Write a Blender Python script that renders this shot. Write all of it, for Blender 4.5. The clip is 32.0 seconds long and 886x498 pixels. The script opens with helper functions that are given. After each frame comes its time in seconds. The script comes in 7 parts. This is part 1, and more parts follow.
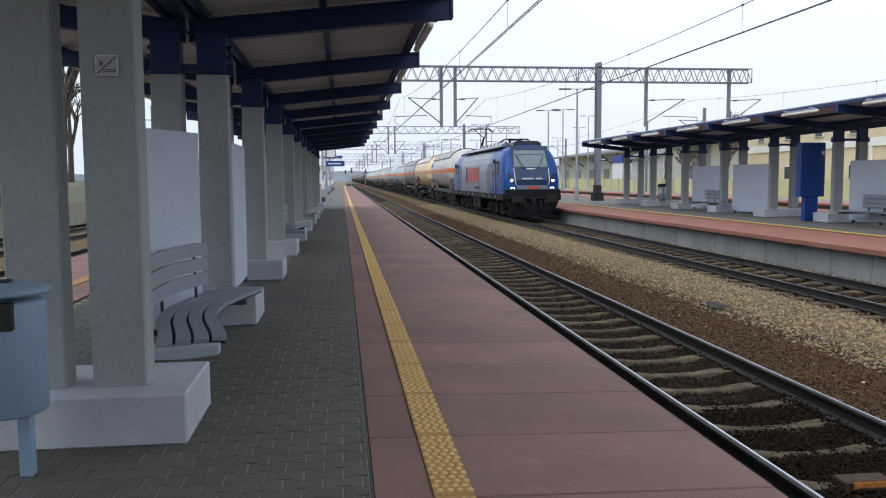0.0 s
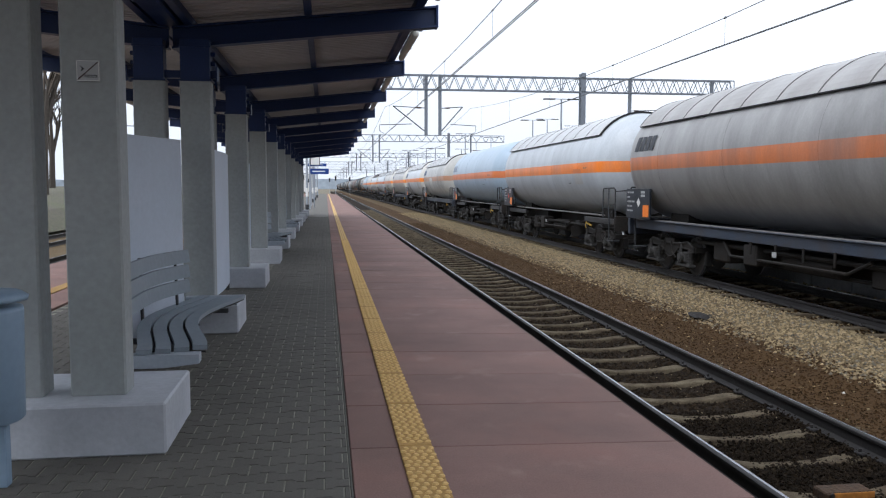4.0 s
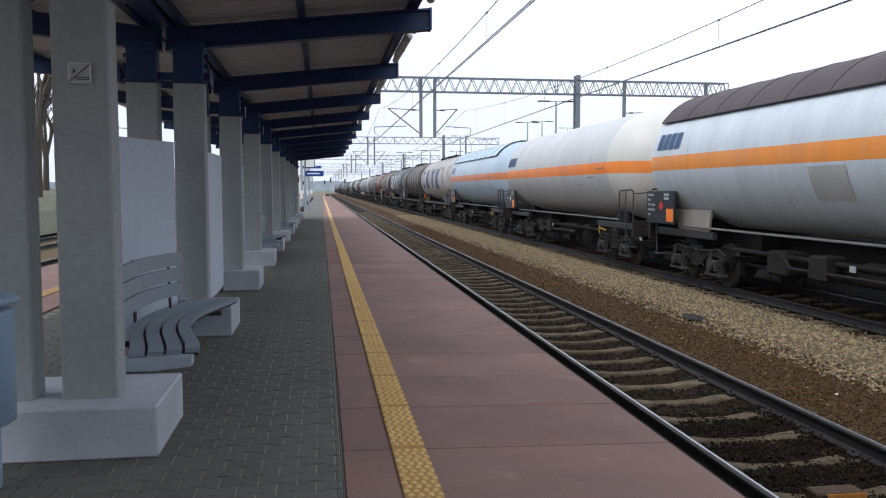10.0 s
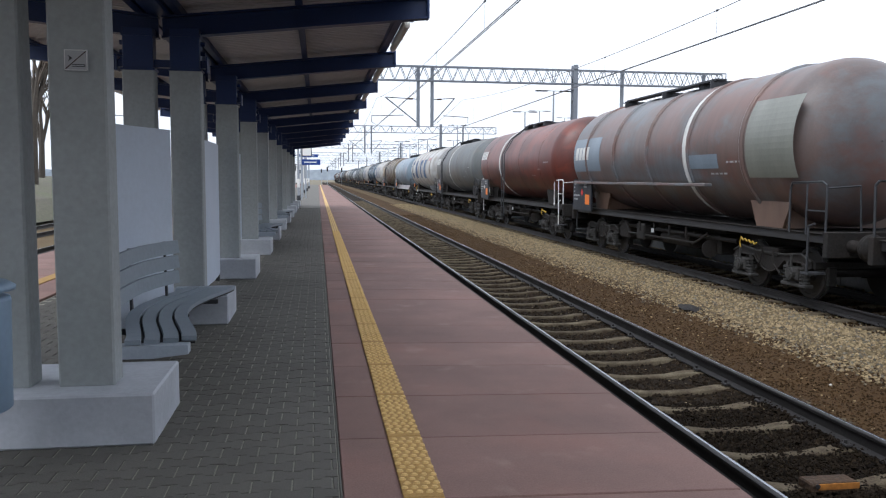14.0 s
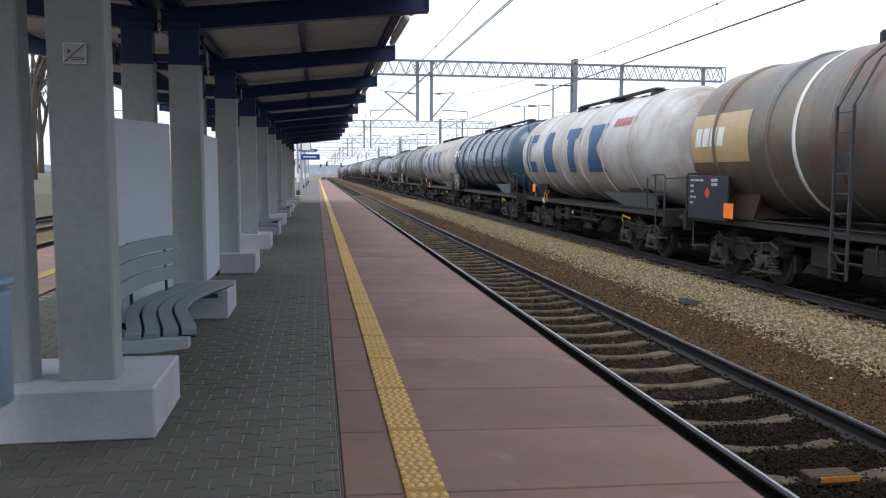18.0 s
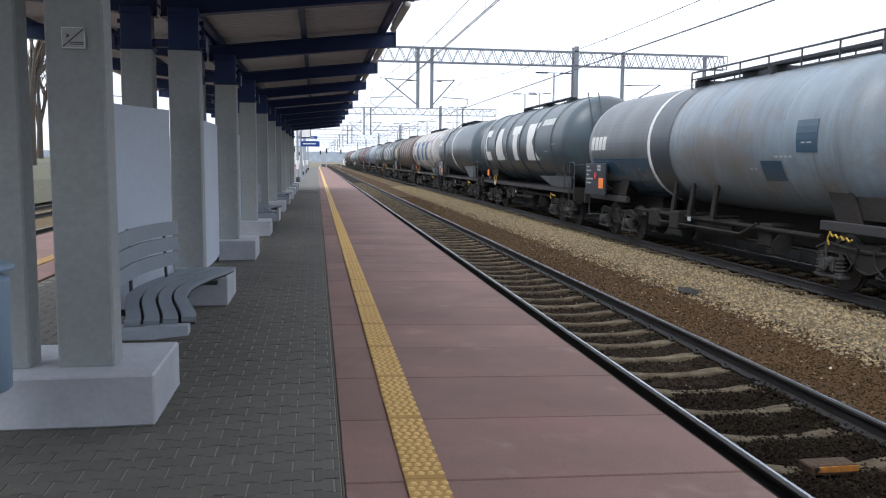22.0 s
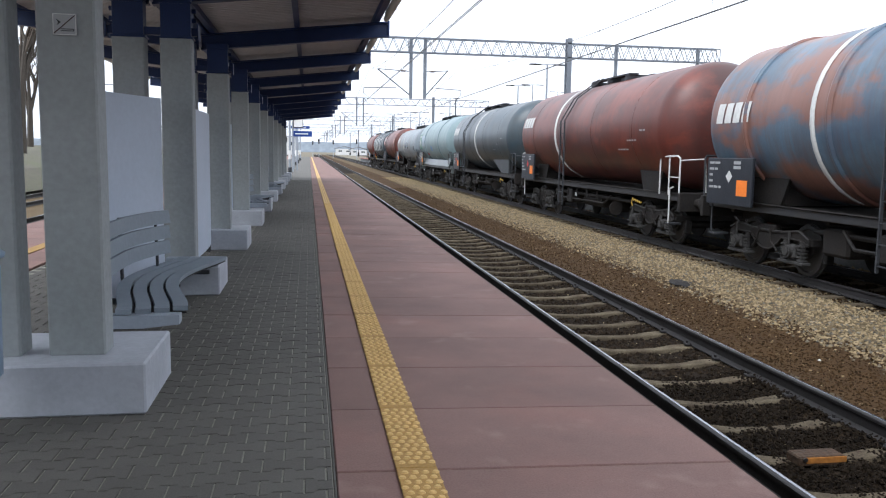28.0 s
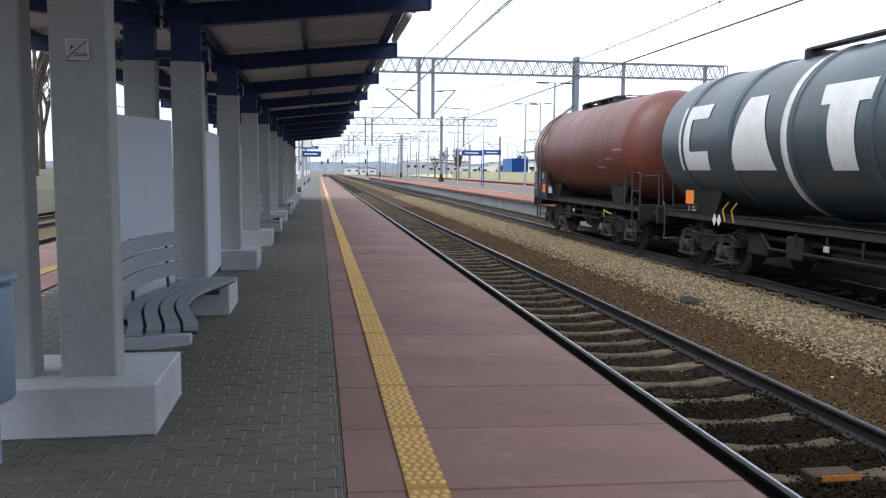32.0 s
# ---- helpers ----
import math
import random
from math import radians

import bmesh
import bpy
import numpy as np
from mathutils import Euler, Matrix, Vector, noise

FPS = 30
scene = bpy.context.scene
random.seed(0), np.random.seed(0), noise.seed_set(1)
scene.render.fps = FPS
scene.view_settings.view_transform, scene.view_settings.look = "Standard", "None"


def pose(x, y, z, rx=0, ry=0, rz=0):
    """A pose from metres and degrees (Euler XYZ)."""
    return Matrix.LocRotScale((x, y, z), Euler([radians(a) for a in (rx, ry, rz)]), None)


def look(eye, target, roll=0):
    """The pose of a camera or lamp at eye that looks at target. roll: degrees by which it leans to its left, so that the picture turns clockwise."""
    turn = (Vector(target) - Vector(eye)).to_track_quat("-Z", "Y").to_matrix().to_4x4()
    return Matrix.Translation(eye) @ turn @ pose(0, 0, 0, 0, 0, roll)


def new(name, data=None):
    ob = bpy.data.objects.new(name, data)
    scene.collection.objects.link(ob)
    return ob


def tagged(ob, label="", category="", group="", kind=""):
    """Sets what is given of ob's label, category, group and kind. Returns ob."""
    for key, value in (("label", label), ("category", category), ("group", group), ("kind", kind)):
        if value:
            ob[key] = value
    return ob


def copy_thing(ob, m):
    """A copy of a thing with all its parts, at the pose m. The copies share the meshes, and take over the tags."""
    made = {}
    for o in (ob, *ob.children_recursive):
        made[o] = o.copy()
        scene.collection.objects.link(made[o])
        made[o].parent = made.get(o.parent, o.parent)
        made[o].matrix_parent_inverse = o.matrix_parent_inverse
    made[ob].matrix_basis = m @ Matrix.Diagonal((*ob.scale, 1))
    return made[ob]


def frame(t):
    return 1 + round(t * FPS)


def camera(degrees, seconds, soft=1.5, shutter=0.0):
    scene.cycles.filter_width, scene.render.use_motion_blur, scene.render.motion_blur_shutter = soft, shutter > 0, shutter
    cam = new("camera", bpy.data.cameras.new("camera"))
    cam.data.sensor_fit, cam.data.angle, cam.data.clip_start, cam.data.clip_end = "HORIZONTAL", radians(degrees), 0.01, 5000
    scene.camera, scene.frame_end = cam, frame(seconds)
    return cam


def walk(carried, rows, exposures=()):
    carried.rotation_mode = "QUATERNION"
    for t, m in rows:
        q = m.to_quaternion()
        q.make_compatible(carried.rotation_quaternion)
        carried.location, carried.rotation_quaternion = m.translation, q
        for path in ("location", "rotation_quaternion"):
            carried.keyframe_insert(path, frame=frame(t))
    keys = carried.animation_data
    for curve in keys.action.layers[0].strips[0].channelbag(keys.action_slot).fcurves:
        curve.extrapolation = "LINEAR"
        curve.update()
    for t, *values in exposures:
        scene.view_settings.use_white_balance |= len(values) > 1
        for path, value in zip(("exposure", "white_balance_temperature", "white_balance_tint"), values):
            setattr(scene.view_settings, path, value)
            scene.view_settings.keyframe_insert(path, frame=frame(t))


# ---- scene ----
cam = camera(57.2, 32.0, 1.15)
PATH = [
    (0, (0.151, -1.231, 1.569), (0.395, 0.747, 1.396), -0.4),
    (0.5, (0.146, -1.233, 1.571), (0.392, 0.744, 1.399), -0.4),
    (1, (0.144, -1.224, 1.574), (0.392, 0.753, 1.402), -0.3),
    (1.5, (0.142, -1.212, 1.572), (0.396, 0.764, 1.4), -0.1),
    (2, (0.146, -1.181, 1.571), (0.401, 0.795, 1.398), -0.1),
    (2.5, (0.141, -1.224, 1.572), (0.401, 0.752, 1.405), -0.0),
    (3, (0.146, -1.231, 1.575), (0.415, 0.745, 1.419), 0.0),
    (3.5, (0.155, -1.214, 1.574), (0.436, 0.76, 1.421), 0.0),
    (5.5, (0.157, -1.215, 1.572), (0.443, 0.758, 1.421), 0.1),
    (6, (0.161, -1.215, 1.574), (0.453, 0.758, 1.422), 0.1),
    (6.5, (0.167, -1.213, 1.573), (0.463, 0.76, 1.423), 0.1),
    (7, (0.169, -1.222, 1.575), (0.467, 0.751, 1.429), -0.0),
    (7.5, (0.169, -1.226, 1.576), (0.462, 0.747, 1.435), -0.0),
    (8, (0.164, -1.229, 1.574), (0.454, 0.745, 1.431), -0.1),
    (8.5, (0.164, -1.225, 1.573), (0.453, 0.749, 1.43), -0.0),
    (9, (0.171, -1.222, 1.577), (0.464, 0.751, 1.434), 0.0),
    (9.5, (0.17, -1.221, 1.575), (0.463, 0.752, 1.429), -0.0),
    (10, (0.172, -1.217, 1.573), (0.467, 0.755, 1.426), -0.0),
    (10.5, (0.173, -1.219, 1.575), (0.468, 0.753, 1.421), -0.0),
    (11, (0.167, -1.207, 1.57), (0.462, 0.765, 1.408), 0.2),
    (11.5, (0.17, -1.199, 1.569), (0.468, 0.771, 1.395), 0.2),
    (12, (0.172, -1.217, 1.566), (0.473, 0.752, 1.388), 0.2),
    (12.5, (0.173, -1.203, 1.572), (0.475, 0.766, 1.396), 0.2),
    (13, (0.166, -1.202, 1.574), (0.467, 0.767, 1.399), 0.3),
    (13.5, (0.166, -1.216, 1.568), (0.465, 0.753, 1.393), 0.3),
    (14, (0.171, -1.224, 1.574), (0.474, 0.745, 1.401), 0.3),
    (14.5, (0.169, -1.224, 1.57), (0.473, 0.745, 1.4), 0.3),
    (16.5, (0.166, -1.209, 1.571), (0.476, 0.759, 1.395), 0.3),
    (17, (0.165, -1.21, 1.569), (0.475, 0.758, 1.392), 0.2),
    (17.5, (0.167, -1.213, 1.569), (0.477, 0.755, 1.388), 0.2),
    (18, (0.167, -1.212, 1.565), (0.471, 0.756, 1.379), 0.2),
    (18.5, (0.165, -1.209, 1.566), (0.465, 0.759, 1.375), 0.2),
    (19, (0.162, -1.209, 1.567), (0.464, 0.759, 1.374), 0.3),
    (19.5, (0.162, -1.207, 1.564), (0.463, 0.76, 1.369), 0.4),
    (20, (0.161, -1.202, 1.561), (0.463, 0.765, 1.362), 0.4),
    (20.5, (0.166, -1.194, 1.567), (0.465, 0.773, 1.361), 0.4),
    (21, (0.165, -1.197, 1.561), (0.467, 0.769, 1.353), 0.5),
    (21.5, (0.163, -1.191, 1.563), (0.465, 0.774, 1.349), 0.5),
    (22, (0.162, -1.19, 1.565), (0.467, 0.775, 1.349), 0.5),
    (22.5, (0.158, -1.196, 1.561), (0.461, 0.769, 1.344), 0.5),
    (23, (0.161, -1.193, 1.564), (0.464, 0.772, 1.347), 0.5),
    (23.5, (0.16, -1.19, 1.56), (0.463, 0.774, 1.338), 0.5),
    (24, (0.163, -1.186, 1.556), (0.473, 0.777, 1.326), 0.6),
    (24.5, (0.164, -1.196, 1.559), (0.481, 0.765, 1.327), 0.6),
    (25, (0.161, -1.199, 1.559), (0.479, 0.762, 1.328), 0.6),
    (25.5, (0.165, -1.193, 1.56), (0.485, 0.768, 1.327), 0.7),
    (27.5, (0.162, -1.197, 1.559), (0.484, 0.763, 1.323), 0.8),
    (28, (0.16, -1.196, 1.559), (0.484, 0.763, 1.322), 0.9),
    (28.5, (0.158, -1.191, 1.556), (0.48, 0.769, 1.317), 0.9),
    (29, (0.155, -1.198, 1.556), (0.477, 0.762, 1.318), 0.9),
    (29.5, (0.155, -1.197, 1.56), (0.47, 0.764, 1.324), 0.9),
    (30, (0.161, -1.196, 1.558), (0.468, 0.766, 1.32), 0.8),
    (30.5, (0.159, -1.197, 1.56), (0.463, 0.766, 1.328), 0.6),
    (31, (0.156, -1.203, 1.562), (0.461, 0.761, 1.345), 0.6),
    (31.5, (0.162, -1.212, 1.564), (0.462, 0.755, 1.365), 0.4),
    (32, (0.159, -1.207, 1.564), (0.461, 0.761, 1.372), 0.4),
]
walk(cam, [(t, look(eye, target, roll)) for t, eye, target, roll in PATH],
     [(t, stops, 6050, 10) for t, stops in ((0, 0.05), (1, 0.0), (2, 0.16), (7, 0.23), (9, 0.20), (11, 0.15), (14, 0.38), (20, 0.39), (25, 0.66), (30, 0.60), (32, 0.46))])

# ---- light ----
world = bpy.data.worlds.new("overcast_sky")
scene.world = world
world.use_nodes = True
wn, wl = world.node_tree.nodes, world.node_tree.links
sky = wn.new("ShaderNodeTexSky")
sky.sky_type, sky.sun_disc = "NISHITA", False
sky.sun_elevation, sky.sun_rotation = radians(52), radians(228)
sky.air_density, sky.dust_density, sky.ozone_density = 1.0, 6.0, 0.6
pale = wn.new("ShaderNodeHueSaturation")
pale.inputs["Saturation"].default_value = 0.22
cloud_pos = wn.new("ShaderNodeTexCoord")
cloud = wn.new("ShaderNodeTexNoise")
cloud.inputs["Scale"].default_value, cloud.inputs["Detail"].default_value = 2.2, 5
veil = wn.new("ShaderNodeMix")
veil.data_type = "RGBA"
veil.inputs["Factor"].default_value = 0.82
tone = wn.new("ShaderNodeValToRGB")
tone.color_ramp.elements[0].position, tone.color_ramp.elements[1].position = 0.3, 0.7
tone.color_ramp.elements[0].color, tone.color_ramp.elements[1].color = (9.0, 9.45, 10.3, 1), (10.5, 10.7, 11.1, 1)
wl.new(cloud_pos.outputs["Generated"], cloud.inputs["Vector"])
wl.new(cloud.outputs["Fac"], tone.inputs["Fac"])
wl.new(sky.outputs["Color"], pale.inputs["Color"])
wl.new(pale.outputs["Color"], veil.inputs["A"])
wl.new(tone.outputs["Color"], veil.inputs["B"])
height, rise, dome_gain = wn.new("ShaderNodeSeparateXYZ"), wn.new("ShaderNodeMapRange"), wn.new("ShaderNodeVectorMath")
rise.inputs["To Min"].default_value, rise.inputs["To Max"].default_value = 0.90, 1.48  # an overcast dome is brightest overhead
dome_gain.operation = "SCALE"
wl.new(cloud_pos.outputs["Generated"], height.inputs["Vector"])
wl.new(height.outputs["Z"], rise.inputs["Value"])
wl.new(veil.outputs["Result"], dome_gain.inputs[0])
wl.new(rise.outputs["Result"], dome_gain.inputs["Scale"])
wl.new(dome_gain.outputs["Vector"], wn["Background"].inputs["Color"])
wn["Background"].inputs["Strength"].default_value = 0.115

sun = new("sun", bpy.data.lights.new("sun", "SUN"))
sun.data.energy, sun.data.angle, sun.data.color = 1.0, radians(30), (1.0, 0.97, 0.93)
sun.matrix_world = look((-30, -27, 52), (0, 0, 0))

# ---- materials ----
MATS = {}


def mat(name, color, rough=0.7, metal=0.0, grain=40.0, var=0.12, blotch=1.2, stain=0.18, bump=0.15, spec=0.4, dirt=None, each=0.0, streak=0.0, far_axis=None):
    """A surface with fine grain, larger blotches, bump, and differences from piece to piece."""
    if name in MATS:
        return MATS[name]
    m = bpy.data.materials.new(name)
    m.use_nodes = True
    n, l = m.node_tree.nodes, m.node_tree.links
    b = n["Principled BSDF"]
    b.inputs["Roughness"].default_value, b.inputs["Metallic"].default_value = rough, metal
    b.inputs["Specular IOR Level"].default_value = spec
    pos = n.new("ShaderNodeTexCoord")
    fine, wide = n.new("ShaderNodeTexNoise"), n.new("ShaderNodeTexNoise")
    fine.inputs["Scale"].default_value, fine.inputs["Detail"].default_value = grain, 4
    wide.inputs["Scale"].default_value, wide.inputs["Detail"].default_value = blotch, 5
    wide.inputs["Roughness"].default_value = 0.65
    if not each:
        l.new(pos.outputs["Object"], fine.inputs["Vector"])
    if each:
        place, spread = n.new("ShaderNodeObjectInfo"), n.new("ShaderNodeVectorMath")
        l.new(pos.outputs["Object"], spread.inputs[0])
        l.new(place.outputs["Location"], spread.inputs[1])
        l.new(spread.outputs["Vector"], wide.inputs["Vector"])
        l.new(spread.outputs["Vector"], fine.inputs["Vector"])
    elif streak:
        stretch = n.new("ShaderNodeMapping")
        stretch.inputs["Scale"].default_value = (1, 1, streak)
        l.new(pos.outputs["Object"], stretch.inputs["Vector"])
        l.new(stretch.outputs["Vector"], wide.inputs["Vector"])
    else:
        l.new(pos.outputs["Object"], wide.inputs["Vector"])
    f = n.new("ShaderNodeMapRange")
    f.inputs["From Min"].default_value, f.inputs["From Max"].default_value = 0.3, 0.7
    f.inputs["To Min"].default_value, f.inputs["To Max"].default_value = 1 - var, 1 + var
    l.new(fine.outputs["Fac"], f.inputs["Value"])
    w = n.new("ShaderNodeMapRange")
    w.inputs["From Min"].default_value, w.inputs["From Max"].default_value = 0.35, 0.7
    l.new(wide.outputs["Fac"], w.inputs["Value"])
    mix = n.new("ShaderNodeMix")
    mix.data_type = "RGBA"
    d = dirt or tuple(c * 0.55 for c in color)
    mix.inputs["A"].default_value, mix.inputs["B"].default_value = (*color, 1), (*d, 1)
    amount = n.new("ShaderNodeMath")
    amount.operation = "MULTIPLY"
    amount.inputs[1].default_value = stain
    l.new(w.outputs["Result"], amount.inputs[0])
    l.new(amount.outputs["Value"], mix.inputs["Factor"])
    gain = n.new("ShaderNodeVectorMath")
    gain.operation = "SCALE"
    l.new(mix.outputs["Result"], gain.inputs[0])
    last = f.outputs["Result"]
    if each:
        info, r = n.new("ShaderNodeObjectInfo"), n.new("ShaderNodeMapRange")
        r.inputs["To Min"].default_value, r.inputs["To Max"].default_value = 1 - each, 1 + each
        geo, r2 = n.new("ShaderNodeNewGeometry"), n.new("ShaderNodeMapRange")
        r2.inputs["To Min"].default_value, r2.inputs["To Max"].default_value = 1 - each, 1 + each
        l.new(info.outputs["Random"], r.inputs["Value"])
        l.new(geo.outputs["Random Per Island"], r2.inputs["Value"])
        m1, m2 = n.new("ShaderNodeMath"), n.new("ShaderNodeMath")
        m1.operation = m2.operation = "MULTIPLY"
        l.new(last, m1.inputs[0]), l.new(r.outputs["Result"], m1.inputs[1])
        l.new(m1.outputs["Value"], m2.inputs[0]), l.new(r2.outputs["Result"], m2.inputs[1])
        last = m2.outputs["Value"]
    l.new(last, gain.inputs["Scale"])
    l.new(gain.outputs["Vector"], b.inputs["Base Color"])
    if bump:
        bp = n.new("ShaderNodeBump")
        bp.inputs["Strength"].default_value, bp.inputs["Distance"].default_value = bump, 0.02
        l.new(fine.outputs["Fac"], bp.inputs["Height"])
        l.new(bp.outputs["Normal"], b.inputs["Normal"])
    rr = n.new("ShaderNodeMapRange")
    rr.inputs["To Min"].default_value, rr.inputs["To Max"].default_value = max(0.05, rough - 0.1), min(1, rough + 0.12)
    l.new(wide.outputs["Fac"], rr.inputs["Value"])
    l.new(rr.outputs["Result"], b.inputs["Roughness"])
    MATS[name] = m
    return m


def glow(name, color, power):
    m = bpy.data.materials.new(name)
    m.use_nodes = True
    b = m.node_tree.nodes["Principled BSDF"]
    b.inputs["Base Color"].default_value = (*color, 1)
    b.inputs["Emission Color"].default_value, b.inputs["Emission Strength"].default_value = (*color, 1), power
    return m


CONCRETE = mat("pale_concrete", (0.298, 0.318, 0.320), 0.85, grain=25, var=0.07, blotch=0.9, stain=0.35, bump=0.12)
PLINTH = mat("painted_concrete", (0.43, 0.45, 0.49), 0.75, grain=30, var=0.05, blotch=2.2, stain=0.45, bump=0.10)
PANEL = mat("grey_panel", (0.493, 0.549, 0.638), 0.6, grain=20, var=0.03, blotch=0.8, stain=0.15, bump=0.03)
BLUE = mat("navy_steel", (0.006, 0.022, 0.088), 0.45, grain=60, var=0.12, blotch=2, stain=0.2, bump=0.04)
BLUE_BRIGHT = mat("blue_sheet", (0.006, 0.042, 0.22), 0.4, grain=30, var=0.05, bump=0.02)
SHEET = mat("ribbed_white_sheet", (0.50, 0.51, 0.52), 0.6, grain=10, var=0.05, blotch=0.6, stain=0.3, bump=0.03)
RED = mat("red_slab", (0.200, 0.114, 0.096), 0.80, grain=90, var=0.12, blotch=0.8, stain=0.6, dirt=(0.115, 0.074, 0.064), bump=0.15, each=0.08)
def red_stain(m, color, scale, lo, hi, most):
    """Lay irregular coloured stains over a surface."""
    n, l = m.node_tree.nodes, m.node_tree.links
    base = n["Principled BSDF"].inputs["Base Color"]
    before = base.links[0].from_socket
    where = next(k for k in n if k.bl_idname == "ShaderNodeVectorMath" and k.operation == "ADD").outputs["Vector"]
    noise, ramp, mix = n.new("ShaderNodeTexNoise"), n.new("ShaderNodeMapRange"), n.new("ShaderNodeMix")
    noise.inputs["Scale"].default_value, noise.inputs["Detail"].default_value = scale, 5
    ramp.inputs["From Min"].default_value, ramp.inputs["From Max"].default_value, ramp.inputs["To Max"].default_value = lo, hi, most
    mix.data_type = "RGBA"
    mix.inputs["B"].default_value = (*color, 1)
    l.new(where, noise.inputs["Vector"]), l.new(noise.outputs["Fac"], ramp.inputs["Value"])
    l.new(ramp.outputs["Result"], mix.inputs["Factor"]), l.new(before, mix.inputs["A"]), l.new(mix.outputs["Result"], base)


red_stain(RED, (0.26, 0.115, 0.09), 0.9, 0.52, 0.75, 0.35)
red_stain(RED, (0.33, 0.24, 0.21), 2.3, 0.60, 0.74, 0.35)
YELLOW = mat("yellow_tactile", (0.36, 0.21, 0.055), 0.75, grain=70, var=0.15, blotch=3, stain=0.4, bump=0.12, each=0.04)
PAVER = mat("grey_paver", (0.096, 0.090, 0.079), 0.85, grain=120, var=0.16, blotch=0.7, stain=0.25, bump=0.25, each=0.10)
JOINT = mat("sandy_joint", (0.26, 0.25, 0.21), 0.95, grain=150, var=0.3, blotch=2, stain=0.5, bump=0.2)
KERB = mat("kerb_concrete", (0.22, 0.215, 0.20), 0.9, grain=60, var=0.1, blotch=1, stain=0.4)
WALLC = mat("platform_wall_concrete", (0.246, 0.255, 0.255), 0.9, grain=20, var=0.12, blotch=0.9, stain=0.6, bump=0.2, streak=0.3)
SLEEPER = mat("concrete_sleeper", (0.112, 0.093, 0.062), 0.92, grain=60, var=0.25, blotch=5, stain=1.0, dirt=(0.045, 0.032, 0.022), bump=0.5, each=0.18, spec=0.1)
RAIL = mat("rusty_rail", (0.02, 0.018, 0.018), 0.7, grain=50, var=0.2, blotch=2, stain=0.4, bump=0.15)
RAILTOP = mat("polished_rail", (0.42, 0.44, 0.48), 0.22, metal=1.0, grain=30, var=0.05, blotch=4, stain=0.1, bump=0.02)
BED = mat("dark_track_bed", (0.016, 0.011, 0.007), 0.98, grain=45, var=0.45, blotch=1.5, stain=0.5, bump=0.8, spec=0.1)
RUST_GROUND = mat("rusty_gravel", (0.058, 0.033, 0.0135), 0.98, grain=40, var=0.4, blotch=0.9, stain=0.5, dirt=(0.03, 0.018, 0.012), bump=0.7, spec=0.1)
BALLAST = mat("tan_ballast", (0.105, 0.078, 0.045), 0.98, grain=30, var=0.4, blotch=1.2, stain=0.4, dirt=(0.08, 0.05, 0.03), bump=0.8, spec=0.1)
STONE_T = mat("tan_stone", (0.165, 0.127, 0.074), 0.95, grain=60, var=0.2, blotch=8, stain=0.4, each=0.55, spec=0.1)
STONE_R = mat("brown_stone", (0.062, 0.036, 0.0155), 0.95, grain=60, var=0.2, blotch=8, stain=0.3, each=0.55, spec=0.1)
STONE_D = mat("dark_stone", (0.026, 0.018, 0.011), 0.95, grain=60, var=0.25, blotch=8, stain=0.3, each=0.6, spec=0.1)
GROUND = mat("yard_ground", (0.153, 0.126, 0.09), 0.98, grain=3, var=0.25, blotch=0.06, stain=0.5, dirt=(0.09, 0.10, 0.05), bump=0.3)
GRASS = mat("dry_grass", (0.085, 0.075, 0.055), 0.98, grain=8, var=0.35, blotch=0.3, stain=0.5, dirt=(0.07, 0.09, 0.03), bump=0.5)
GALV = mat("galvanised_steel", (0.34, 0.37, 0.41), 0.5, metal=0.4, grain=30, var=0.1, blotch=2, stain=0.2, bump=0.04)
DARKSTEEL = mat("dark_steel", (0.035, 0.037, 0.042), 0.6, grain=40, var=0.2, blotch=2, stain=0.3, bump=0.1)
BLACK = mat("black_paint", (0.012, 0.012, 0.013), 0.6, grain=40, var=0.2, bump=0.05)
BENCH = mat("grey_bench_board", (0.215, 0.25, 0.285), 0.55, grain=30, var=0.05, blotch=2, stain=0.15, bump=0.05)
BINC = mat("blue_grey_bin", (0.221, 0.305, 0.403), 0.45, grain=30, var=0.04, blotch=2, stain=0.12, bump=0.02)
WHITE = mat("white_paint", (0.72, 0.72, 0.70), 0.55, grain=30, var=0.03, bump=0.02)
GLASS_DK = mat("dark_window", (0.03, 0.04, 0.05), 0.12, grain=5, var=0.1, bump=0.0, spec=0.6)


